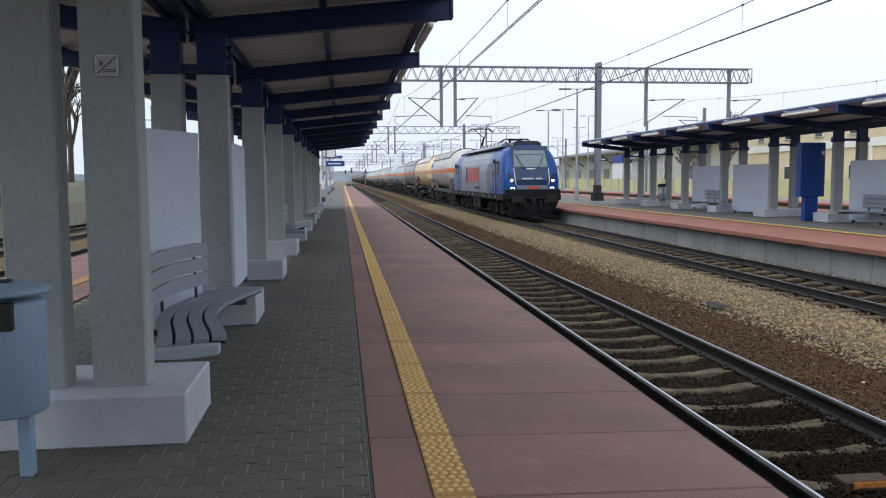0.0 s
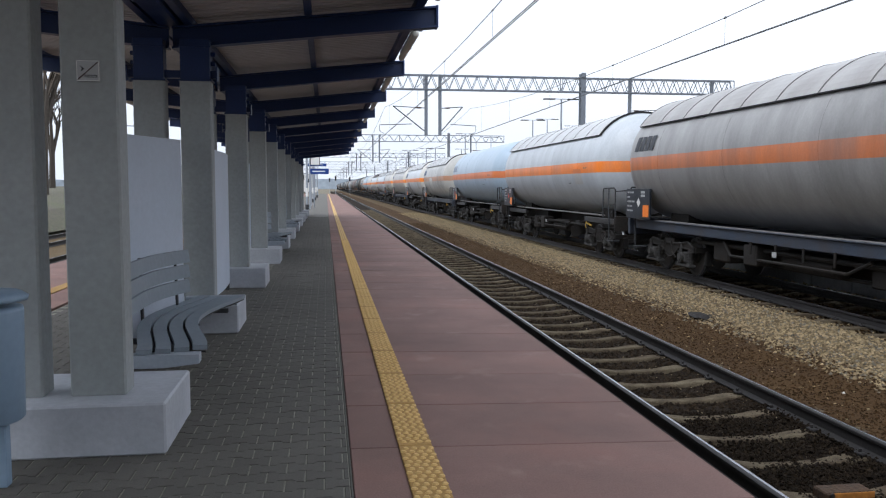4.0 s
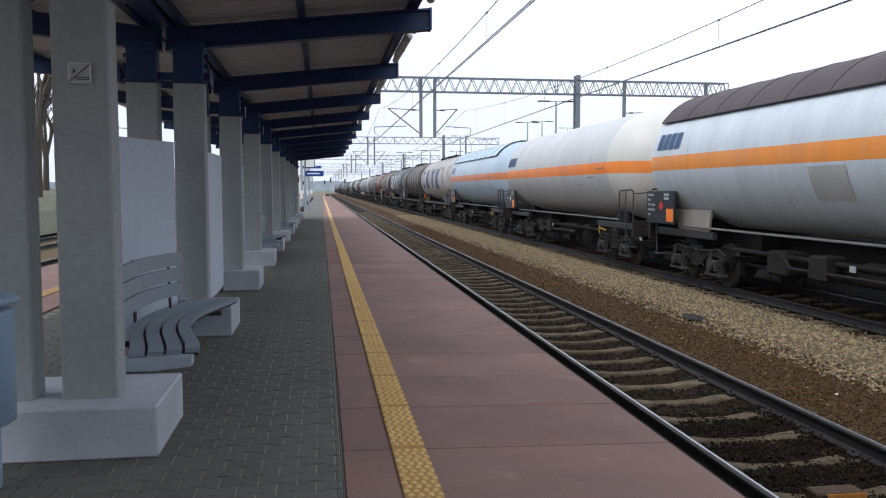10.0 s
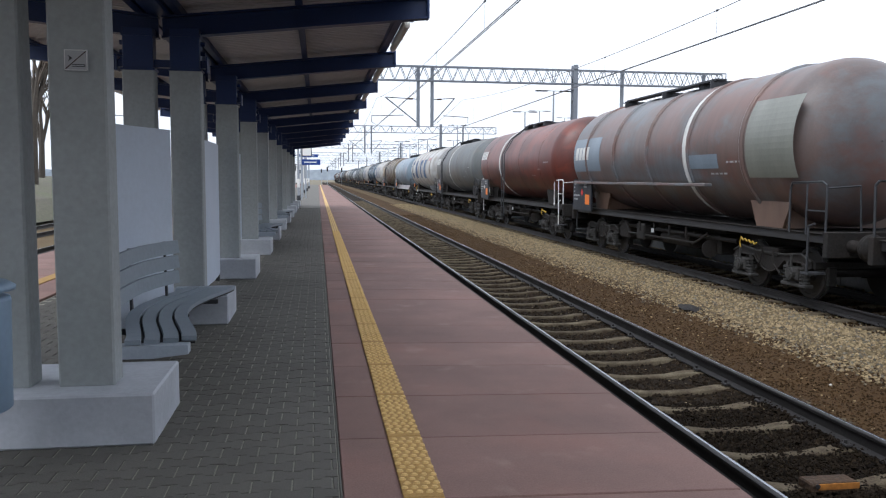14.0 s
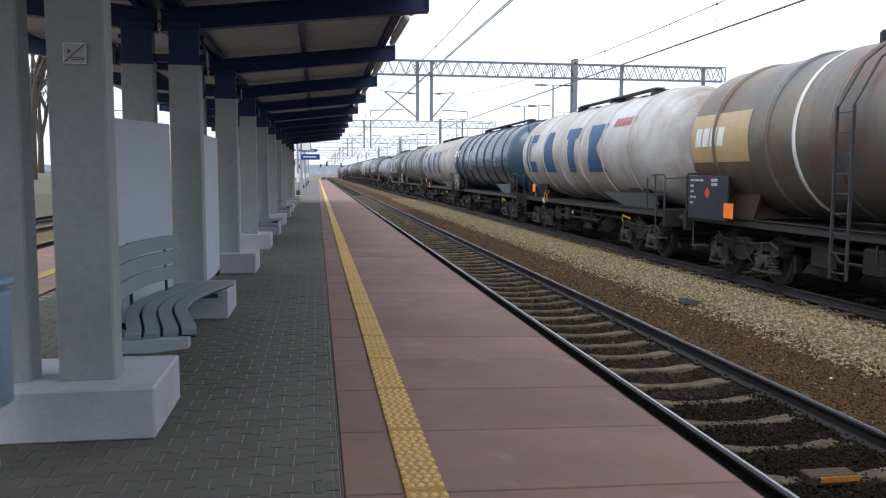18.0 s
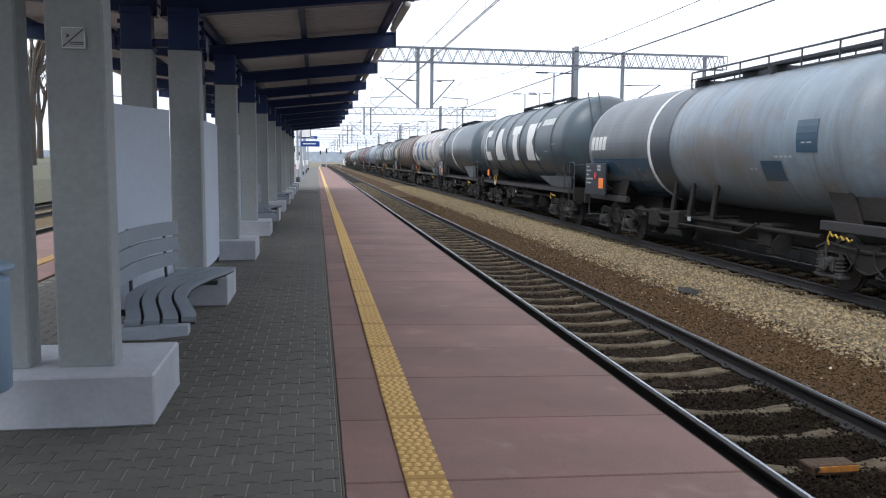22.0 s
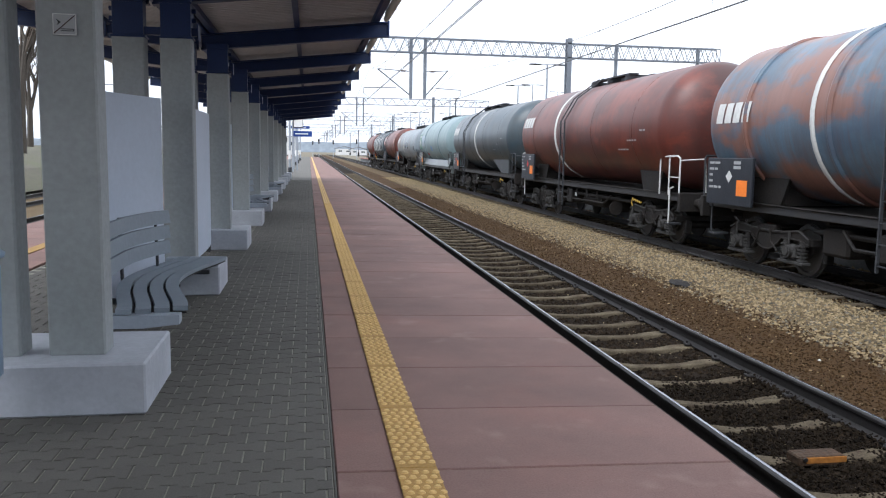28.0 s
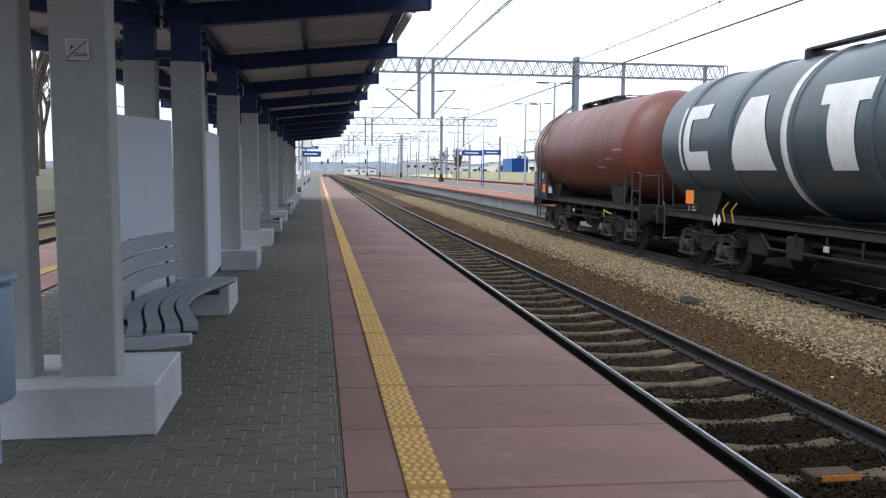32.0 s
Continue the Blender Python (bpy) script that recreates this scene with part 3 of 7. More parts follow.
# ---- wind panels between the column pairs ----
def bent_sheet(bend, ya, yb, thick=0.028, z0=0.10, z1=2.065):
    """An upright sheet from ya to yb whose line in plan follows bend(y)."""
    n = 10
    ys = [ya + (yb - ya) * k / n for k in range(n + 1)]
    loop = [(bend(y) + thick, y) for y in ys] + [(bend(y) - thick, y) for y in reversed(ys)]
    return Form().prism(loop, "z", z0, z1)


def bow(deep, long):
    return lambda y: deep * math.sin(math.pi * (y - 0.5) / long)


for xc, y0, step, bays in ((-1.461, 4.09, 4.0, (0, 1, 3, 5, 8)), (17.05, 24.68, 4.12, (-1, 1, 2))):
    for i in bays:
        bend = bow(0.0, 1.0) if xc > 0 else bow(0.13, 4.2) if i == 1 else bow(-0.36, 2.92)
        wp = thing("wind_panel", pose(xc, y0 + step * i, 0), "grey solid wind panel between concrete columns" if xc > 0 else "grey solid wind panel, gently curved, between concrete columns", "wind panel", "platform wind panels")
        for ya, yb in ((0.5, 1.835), (1.843, 3.62)):
            part("panel_sheet", bent_sheet(bend, ya, yb), PANEL, wp)
        for y in (0.7, 1.7, 2.0, 3.4):
            part("panel_foot", Form().soft(bend(y) - 0.03, bend(y) + 0.03, y - 0.05, y + 0.05, 0.0, 0.101, 0.006), DARKSTEEL, wp)


# ---- benches ----
def bench_thing():
    b = thing("bench", pose(0, 0, 0), "grey curved slatted bench with backrest set on column plinths", "bench", "platform benches")
    n = 22

    def front(u, out=1):
        return -0.70 - 0.245 * math.sin(math.pi * min(1, max(0, u))) ** 1.35

    def slat(x_off, w, z0, z1, tilt=0.0):
        f = Form()
        for i in range(n + 1):
            u = i / n
            y = (4.74 - 0.35 * x_off) + (2.76 + 0.35 * x_off) * u
            x = front(u) - x_off
            sag = 0.02 * math.cos(u * 2 * math.pi)
            f.v += [(x - w, y, z0), (x, y, z0), (x + tilt, y, z1), (x - w + tilt, y, z1)]
        for i in range(n):
            a, c = 4 * i, 4 * i + 4
            f.f += [(a, a + 1, c + 1, c), (a + 1, a + 2, c + 2, c + 1), (a + 2, a + 3, c + 3, c + 2), (a + 3, a, c, c + 3)]
        f.f += [(3, 2, 1, 0), (4 * n, 4 * n + 1, 4 * n + 2, 4 * n + 3)]
        f.k = [0] * len(f.f)
        return f

    def back_x(y):
        return -1.395 + 0.22 * max(0.0, (y - 5.9) / 1.06) ** 2.2

    def back_slat(z):
        f = Form()
        for i in range(n + 1):
            y = 5.05 + 1.90 * i / n
            x = back_x(y)
            f.v += [(x - 0.015, y, z), (x + 0.015, y, z), (x + 0.0, y, z + 0.122), (x - 0.03, y, z + 0.122)]
        for i in range(n):
            a, c = 4 * i, 4 * i + 4
            f.f += [(a, a + 1, c + 1, c), (a + 1, a + 2, c + 2, c + 1), (a + 2, a + 3, c + 3, c + 2), (a + 3, a, c, c + 3)]
        f.f += [(3, 2, 1, 0), (4 * n, 4 * n + 1, 4 * n + 2, 4 * n + 3)]
        f.k = [0] * len(f.f)
        return f

    for i in range(4):
        part("seat_slat", slat(0.121 * i, 0.104, 0.405 - (0.006 if i in (1, 2) else 0), 0.44 - (0.006 if i in (1, 2) else 0)), BENCH, b)
    # added black sheet: the shade seen between the slats, put in as colour
    part("seat_backing", slat(0.01, 0.45, 0.386, 0.398), BLACK, b, "black sheet added under the slats to darken their gaps")
    for i in range(3):
        part("back_slat", back_slat(0.55 + 0.145 * i), BENCH, b)
    pale = mat("bench_bearer", (0.33, 0.37, 0.42), 0.6, grain=30, var=0.05)
    part("bearer", Form().prism([(-1.34, 0.309), (-0.98, 0.309), (-0.74, 0.335), (-0.74, 0.400), (-1.34, 0.400)], "y", 4.60, 4.72), pale, b, "pale grey steel bearer")
    part("bearer", Form().soft(-1.34, -0.80, 7.66, 7.78, 0.309, 0.404, 0.008), pale, b, "pale grey steel bearer")
    part("seat_rail", Form().path([(-1.10, 4.70, 0.385), (-1.28, 5.3, 0.385), (-1.33, 6.06, 0.385), (-1.28, 6.8, 0.385), (-1.10, 7.70, 0.385)], 0.022, 6), DARKSTEEL, b, "dark steel rail under the seat")
    for y in (5.30, 6.06, 6.82):
        x = back_x(y)
        part("back_bracket", Form().flat((x - 0.035, y, 0.36), (x - 0.05, y, 0.96), 0.05, 0.02), DARKSTEEL, b)
        part("cross_bearer", Form().soft(x - 0.05, x + 0.44, y - 0.025, y + 0.025, 0.355, 0.398, 0.004), DARKSTEEL, b)
    return b


bench = bench_thing()
for dx, dy in ((0, 12.0), (0, 20.0)):
    copy_thing(bench, pose(dx, dy, 0))
for y in (33.95, 22.3):
    copy_thing(bench, pose(17.05, y, 0, 0, 0, 180) @ pose(1.495, -6.09, 0))

# ---- litter bin ----
litter = thing("litter_bin", pose(-1.63, 3.24, 0), "blue-grey round steel litter bin on a post", "litter bin")
part("body", Form().turn([(0, 0.0), (0, 0.19), (0.012, 0.205), (0.575, 0.215), (0.595, 0.21), (0.595, 0.0)], 28), BINC, litter, smooth=True, at=pose(0, 0, 0.355, 90))
part("lid", Form().turn([(0, 0.0), (0, 0.235), (0.02, 0.24), (0.045, 0.20), (0.06, 0.0)], 28), BINC, litter, "lid with a small handle", smooth=True, at=pose(0, 0, 0.985, 90))
part("lid_handle", Form().soft(-0.05, 0.05, -0.03, 0.03, 1.04, 1.06, 0.006), DARKSTEEL, litter)
part("slot", Form().soft(-0.05, 0.125, -0.218, -0.16, 0.82, 0.96, 0.004), BLACK, litter, "dark opening")
part("post", Form().soft(0.055, 0.122, -0.03, 0.04, 0.0, 0.36, 0.006), BINC, litter)

# ---- no-smoking sign on the first column ----
ns = thing("no_smoking_sign", pose(-1.220, 3.872, 2.251), "small pale square no-smoking sign on a concrete column", "sign")
part("plate", Form().soft(-0.066, 0.066, -0.008, 0.004, -0.062, 0.062, 0.002), mat("sign_grey", (0.36, 0.37, 0.38), 0.5, grain=20, var=0.03, bump=0), ns)
border = Form()
for a, b in (((-0.061, -0.057), (0.061, -0.057)), ((0.061, -0.057), (0.061, 0.057)), ((0.061, 0.057), (-0.061, 0.057)), ((-0.061, 0.057), (-0.061, -0.057))):
    border.bar((a[0], -0.008, a[1]), (b[0], -0.008, b[1]), 0.002, 4)
part("border", border, WHITE, ns)
part("strike", Form().bar((-0.058, -0.010, -0.052), (0.058, -0.010, 0.052), 0.0035, 4), mat("sign_red_black", (0.05, 0.015, 0.015), 0.5), ns)
part("cigarette", Form().bar((-0.02, -0.009, -0.026), (0.05, -0.009, -0.026), 0.003, 4).bar((-0.02, -0.009, -0.036), (0.05, -0.009, -0.036), 0.003, 4).bar((0.05, -0.009, -0.026), (0.05, -0.009, -0.036), 0.003, 4), DARKSTEEL, ns)
part("smoke", Form().prism([(-0.045, 0.03), (-0.018, 0.012), (-0.04, -0.006), (-0.033, 0.012)], "y", -0.011, -0.0085), DARKSTEEL, ns)

# ---- blue cabinet on the opposite platform ----
cab = thing("information_totem", pose(16.35, 25.4, 0), "tall blue steel information totem on a narrow foot", "information totem")
part("cabinet", Form().soft(-0.45, 0.45, -0.16, 0.16, 0.85, 2.72, 0.02), BLUE_BRIGHT, cab)
part("foot", Form().soft(-0.24, 0.24, -0.12, 0.12, 0.0, 0.85, 0.015), BLUE_BRIGHT, cab)
part("badge", Form().box(0.30, 0.40, -0.163, -0.160, 2.30, 2.42), WHITE, cab)
bin2 = thing("litter_bin", pose(16.9, 40.0, 0), "grey round litter bin with a dark top", "litter bin")
part("body", Form().turn([(0, 0.0), (0, 0.2), (0.75, 0.22), (0.75, 0)], 16), GALV, bin2, smooth=True, at=pose(0, 0, 0.3, 90))
part("top", Form().turn([(0, 0.0), (0, 0.22), (0.15, 0.22), (0.17, 0)], 16), BLACK, bin2, smooth=True, at=pose(0, 0, 1.05, 90))
part("post", Form().bar((0, 0, 0), (0, 0, 0.3), 0.04), GALV, bin2)


# ---- overhead line ----
def lattice(f, a, b, h, w, panels, r=0.035, k=0):
    """A box truss from a to b (both at its lower chord), h high and w wide along y."""
    a, b = Vector(a), Vector(b)
    for dy in (-w / 2, w / 2):
        for dz in (0, h):
            f.flat(a + Vector((0, dy, dz)), b + Vector((0, dy, dz)), 2 * r, 2 * r, k)
        for i in range(panels):
            p, q = a.lerp(b, i / panels), a.lerp(b, (i + 1) / panels)
            m = (p + q) / 2
            f.bar(p + Vector((0, dy, 0)), m + Vector((0, dy, h)), r * 0.8, 4, k)
            f.bar(m + Vector((0, dy, h)), q + Vector((0, dy, 0)), r * 0.8, 4, k)
            if i % 3 == 0:
                f.bar(p + Vector((0, -w / 2, h if dy > 0 else 0)), q + Vector((0, w / 2, h if dy > 0 else 0)), r * 0.5, 4, k)
        for t in (0, 0.33, 0.62, 1):
            p = a.lerp(b, t) + Vector((0, dy, 0))
            f.bar(p, p + Vector((0, 0, h)), r * 0.9, 4, k)
    return f


STEEL_PALE = mat("grey_gantry_steel", (0.158, 0.176, 0.203), 0.6, grain=20, var=0.1, blotch=1, stain=0.2, bump=0.03)
WIRE = mat("overhead_wire", (0.10, 0.105, 0.11), 0.5, grain=10, var=0.1, bump=0)
INSUL = mat("brown_insulator", (0.06, 0.035, 0.025), 0.3, grain=10, var=0.1, bump=0)


TUBE_DARK = mat("weathered_tube", (0.10, 0.105, 0.115), 0.6, grain=30, var=0.15, blotch=2, stain=0.3)


def drop_post(root, x, z_top, z_bot, arms):
    part("drop_post", Form().soft(x - 0.10, x + 0.10, -0.10, 0.10, z_bot, z_top, 0.01), STEEL_PALE, root, "hanging steel post")
    for s, xt in arms:
        f = Form()
        f.bar((x + s * 0.1, 0, 6.75), (xt - s * 0.55, 0, 6.85), 0.028)
        f.bar((x + s * 0.1, 0, 5.25), (xt - s * 0.55, 0, 6.85), 0.040)
        f.bar((x + s * (abs(xt - x) * 0.35), 0, 5.70), (xt + s * 0.35, 0, 5.62), 0.026)
        f.bar((xt + s * 0.35, 0, 5.62), (xt + s * 0.35, 0, 5.25), 0.018)
        f.bar((xt + s * 0.35, 0, 5.25), (xt, 0, 5.02), 0.014)
        f.bar((x + s * 0.35, 0, 6.76), (x + s * 0.65, 0, 6.77), 0.055, 8, 1)
        part("cantilever", f, [TUBE_DARK, INSUL], root, "cantilever arm with brown insulators")


def gantry(y, x0, x1, legs, drops, label, z=7.95, h=0.92, detail=True):
    root = thing("catenary_gantry", pose(0, y, 0), label, "catenary gantry", "overhead line gantries")
    part("truss", lattice(Form(), (x0, 0, z), (x1, 0, z), h, 0.55, max(8, int((x1 - x0) / (0.75 if detail else 1.3)))), STEEL_PALE, root, "grey steel lattice girder")
    for x in legs:
        f = Form()
        for dy in (-0.25, 0.25):
            f.soft(x - 0.15, x + 0.15, dy - 0.06, dy + 0.06, -0.8, z + h + 0.35, 0.01)
        for i in range(12):
            f.box(x - 0.12, x + 0.12, -0.22, 0.22, 0.6 + 0.7 * i, 0.66 + 0.7 * i)
        part("leg", f, STEEL_PALE, root, "pale steel mast")
        part("leg_base", Form().soft(x - 0.32, x + 0.32, -0.45, 0.45, -0.5, 0.55, 0.02).soft(x - 0.2, x + 0.2, -0.33, 0.33, 0.5, 1.05, 0.02), BLACK, root, "black painted mast foot")
    for x, arms in drops:
        drop_post(root, x, z + h + 0.05, 5.0, arms)
    return root


GA = [(6.72, [(-1, 4.0)]), (7.64, [(1, 9.7)]), (20.7, [(1, 24.0)]), (26.6, [(1, 29.5)])]
gantry(52.4, -4.0, 28.1, (17.35, -2.2), GA, "grey lattice catenary gantry spanning the platforms and tracks")
for y, x1, leg in ((114.0, 25.5, 17.5), (176.0, 26.0, 18.0), (238.0, 26.0, 18.0), (300.0, 26.0, 18.0), (362.0, 26.0, 18.0)):
    gantry(y, -14.0, x1, (leg, -13.0), [(6.72, [(-1, 4.0)]), (7.64, [(1, 9.7)])] + ([(20.7, [(1, 24.0)])] if y < 150 else []), "grey lattice catenary gantry further down the line", detail=False)

for x in (4.0, 9.7, 24.0, -7.2):
    root = thing("overhead_line", pose(0, 0, 0), "copper contact wire hung from a catenary wire", "overhead line", "overhead lines", kind="structure")
    con, mes, dro = Form(), Form(), Form()
    spans = [(-9.6 + 62 * i, 52.4 + 62 * i) for i in range(0, 6)]
    for y0, y1 in spans:
        for i in range(16):
            a, b = i / 16, (i + 1) / 16
            za, zb = (5.62 + 1.15 * (2 * t - 1) ** 2 for t in (a, b))
            pa, pb = y0 + (y1 - y0) * a, y0 + (y1 - y0) * b
            mes.bar((x, pa, za), (x, pb, zb), 0.011, 4)
            if i % 2:
                dro.bar((x, pa, 5.02), (x, pa, za), 0.005, 3)
                mes.bar((x, pa - 0.03, za), (x, pa + 0.03, za), 0.03, 5)
        con.bar((x, y0, 5.0), (x, y1, 5.0), 0.012, 4)
        con.bar((x + 0.05, y0, 5.0), (x + 0.05, y1, 5.0), 0.012, 4)
    part("contact_wire", con, WIRE, root)
    part("catenary_wire", mes, WIRE, root)
    part("dropper", dro, WIRE, root)


# ---- lamp posts, signs and masts ----
def lamp_post(x, y, h, base=0.0, arm=1.3, foot=True):
    t = thing("lamp_post", pose(x, y, base), "tall grey lamp post with a twin flat lamp head", "lamp post", "lamp posts")
    part("pole", Form().bar((0, 0, 0), (0, 0, h), 0.10, 8, 0, 0.06), GALV, t)
    part("crossarm", Form().flat((-arm, 0, h + 0.02), (arm, 0, h + 0.02), 0.06, 0.05), GALV, t)
    for s in (-1, 1):
        part("lamp_head", Form().soft(*sorted((s * arm * 0.35, s * arm)), -0.14, 0.14, h - 0.03, h + 0.05, 0.02), DARKSTEEL, t, "flat lamp head")
    if foot:
        part("sleeve", Form().soft(-0.13, 0.13, -0.13, 0.13, 0.0, 0.9, 0.02), CONCRETE, t)
    return t


lamp_post(16.55, 54.6, 7.7)
lamp_post(25.3, 90.0, 9.3)
for x, y, h in ((20.0, 76, 8.0), (17.5, 100, 8.2), (17.5, 140, 8.2), (26.5, 128, 9.5), (17.5, 175, 8.2), (30.0, 160, 10.5), (36.0, 115, 10.5), (45.0, 150, 11.0), (-1.4, 108, 7.5), (-1.4, 150, 7.5), (26, 210, 9.5), (17, 230, 8), (38, 210, 10), (52, 220, 11), (14.7, 190, 7.8), (17.7, 205, 7.9), (14.9, 150, 6.7), (12.6, 120, 7.0), (16.0, 140, 7.1), (14.4, 105, 6.6)):
    lamp_post(x, y, h, 0.0, 1.2, False)
for i in range(14):
    lamp_post(22.0 + (i * 17) % 43, 130 + 13 * i, 8.5 + (i % 3), -0.8, 1.1, False)


def board_sign(x, y, z, w, h, poles, label, top=None, m=BLUE_BRIGHT):
    t = thing("platform_sign", pose(x, y, 0), label, "sign", "platform signs")
    part("board", Form().soft(-w / 2, w / 2, -0.05, 0.05, z, z + h, 0.01), m, t)
    part("line_bar", Form().box(-w * 0.36, w * 0.30, -0.056, -0.051, z + h * 0.40, z + h * 0.60), WHITE, t, "white bar of writing")
    for px in poles:
        part("pole", Form().bar((px, 0, 0), (px, 0, (top or z + h) + 0.1), 0.05, 8), BLUE_BRIGHT if m is BLUE_BRIGHT and x > 10 else GALV, t)
    return t


board_sign(-0.35, 62.0, 2.55, 1.45, 0.42, (-0.72, -0.4), "blue platform name sign on posts")
board_sign(-0.55, 66.0, 3.25, 1.5, 0.22, (-0.5,), "narrow blue platform sign")
board_sign(-2.6, 60.0, 2.6, 1.3, 0.4, (0.5,), "blue platform sign on a post")
board_sign(16.1, 83.0, 3.15, 2.2, 0.55, (1.05,), "blue station sign on a T-shaped post")
board_sign(18.25, 83.0, 3.25, 1.9, 0.5, (-0.9,), "blue station sign on a T-shaped post")
board_sign(21.3, 64.0, 2.9, 1.3, 0.28, (0.0,), "small dark direction sign on a pole", m=DARKSTEEL)
clock = thing("station_clock", pose(-1.0, 58.0, 0), "square platform clock on a pole", "clock")
part("pole", Form().bar((0, 0, 0), (0, 0, 3.6), 0.05, 8), GALV, clock)
part("case", Form().soft(0.05, 0.75, -0.1, 0.1, 3.1, 3.8, 0.03), DARKSTEEL, clock)
part("dial", Form().soft(0.10, 0.70, -0.115, -0.10, 3.15, 3.75, 0.005), WHITE, clock)
for y in (56.0, 83.0, 97.0, 120.0):
    t = thing("platform_pole", pose(-1.15, y, 0), "grey steel pole on the platform", "pole", "platform poles")
    part("shaft", Form().bar((0, 0, 0), (0, 0, 4.0), 0.08, 8), GALV, t)
    part("white_band", Form().bar((0, 0, 0.9), (0, 0, 1.5), 0.095, 8), WHITE, t)
    part("foot", Form().bar((0, 0, 0), (0, 0, 0.35), 0.14, 8), DARKSTEEL, t)


def signal(x, y):
    t = thing("railway_signal", pose(x, y, -0.8), "slim railway light signal on a mast", "railway signal", "railway signals")
    part("mast", Form().bar((0, 0, 0), (0, 0, 5.2), 0.06, 6), GALV, t)
    part("head", Form().soft(-0.2, 0.2, -0.1, 0.1, 4.0, 5.2, 0.03), BLACK, t)
    for i in range(3):
        part("hood", Form().bar((0, -0.1, 4.25 + 0.35 * i), (0, -0.3, 4.25 + 0.35 * i), 0.09, 8), BLACK, t)


for x, y in ((6.8, 230), (1.3, 260), (11.9, 205), (2.6, 210), (-5.0, 190)):
    signal(x, y)
for i in range(34):
    y = 70 + 11 * i
    for x in (33.0 + (i % 3) * 1.5, -15.5, 12.6 + (i % 2) * 9):
        if (i + int(x)) % 2 and (x < 0 or x > 30 or y > 190):
            t = thing("catenary_mast", pose(x, y + (i * 7) % 11, -0.8), "grey overhead line mast", "mast", "overhead line masts")
            part("shaft", Form().soft(-0.12, 0.12, -0.12, 0.12, 0, 8.6, 0.01), STEEL_PALE, t)
            part("arm", Form().bar((0, 0, 7.4), (-2.4, 0, 7.5), 0.04, 5).bar((0, 0, 6.0), (-2.4, 0, 7.5), 0.04, 5), STEEL_PALE, t)

# ---- surroundings ----
YFIELD = mat("yellow_green_verge", (0.42, 0.40, 0.14), 0.98, grain=6, var=0.25, blotch=0.3, stain=0.4, dirt=(0.25, 0.28, 0.10))
strip("grass_verge_right", [(36.0, -0.5), (40.0, -0.1), (60, 0.2)], YFIELD, "yellowish grass verge behind the platforms", 30, 330, 1, "grass")
fence = thing("yard_fence", pose(36.5, 0, 0), "pale yellow boarded yard fence with dark posts", "fence")
FENCE = mat("pale_yellow_boards", (0.52, 0.49, 0.27), 0.9, grain=12, var=0.08, blotch=0.5, stain=0.3)
for i in range(60):
    y = 40 + 3.0 * i
    part("fence_panel", Form().soft(-0.03, 0.03, y + 0.08, y + 2.92, -0.2, 1.35, 0.01), FENCE, fence)
    part("post", Form().soft(-0.07, 0.07, y - 0.07, y + 0.07, -0.8, 1.55, 0.01), GALV, fence)
plat3 = thing("platform_third", pose(0, 0, 0), "third platform with a red edge behind the opposite one", "platform", kind="structure")
part("body", Form().box(27.9, 33.0, 20, 190, -0.86, -0.15), WALLC, plat3)
part("red_edge", Form().soft(27.6, 30.0, 20, 190, -0.15, -0.02, 0.02), slab2.materials[0], plat3)
part("paving", Form().box(30.0, 33.0, 20, 190, -0.15, -0.03), KERB, plat3)
strip("track_bed_right", [(22.8, -0.80), (23.4, -0.72), (27.0, -0.72), (27.9, -0.8)], BALLAST, "grey ballast of the track behind the opposite platform")
track("track_right", 25.2, "railway track behind the opposite platform", [])

PLASTER = mat("beige_plaster", (0.56, 0.47, 0.33), 0.9, grain=8, var=0.05, blotch=0.4, stain=0.15)
GREYWALL = mat("grey_plaster", (0.44, 0.44, 0.44), 0.9, grain=8, var=0.08, blotch=0.4, stain=0.3)
ROOFG = mat("grey_felt_roof", (0.17, 0.17, 0.175), 0.9, grain=10, var=0.1, blotch=0.5, stain=0.3)
WHITEWALL = mat("white_render", (0.66, 0.66, 0.65), 0.9, grain=8, var=0.04, blotch=0.4, stain=0.15)


def window_on(root, x, y, z, w, h, axis="x"):
    fr = Form()
    if axis == "x":
        fr.soft(x - 0.05, x + 0.03, y - w / 2 - 0.07, y + w / 2 + 0.07, z - 0.07, z + h + 0.07, 0.01)
        pa = Form().box(x - 0.06, x - 0.045, y - w / 2, y + w / 2, z, z + h)
        si = Form().soft(x - 0.14, x, y - w / 2 - 0.12, y + w / 2 + 0.12, z - 0.12, z - 0.06, 0.01)
    else:
        fr.soft(x - w / 2 - 0.07, x + w / 2 + 0.07, y - 0.05, y + 0.03, z - 0.07, z + h + 0.07, 0.01)
        pa = Form().box(x - w / 2, x + w / 2, y - 0.06, y - 0.045, z, z + h)
        si = Form().soft(x - w / 2 - 0.12, x + w / 2 + 0.12, y - 0.14, y, z - 0.12, z - 0.06, 0.01)
    w0 = part("window", fr, WHITE, root)
    part("pane", pa, GLASS_DK, w0)
    part("sill", si, KERB, w0)


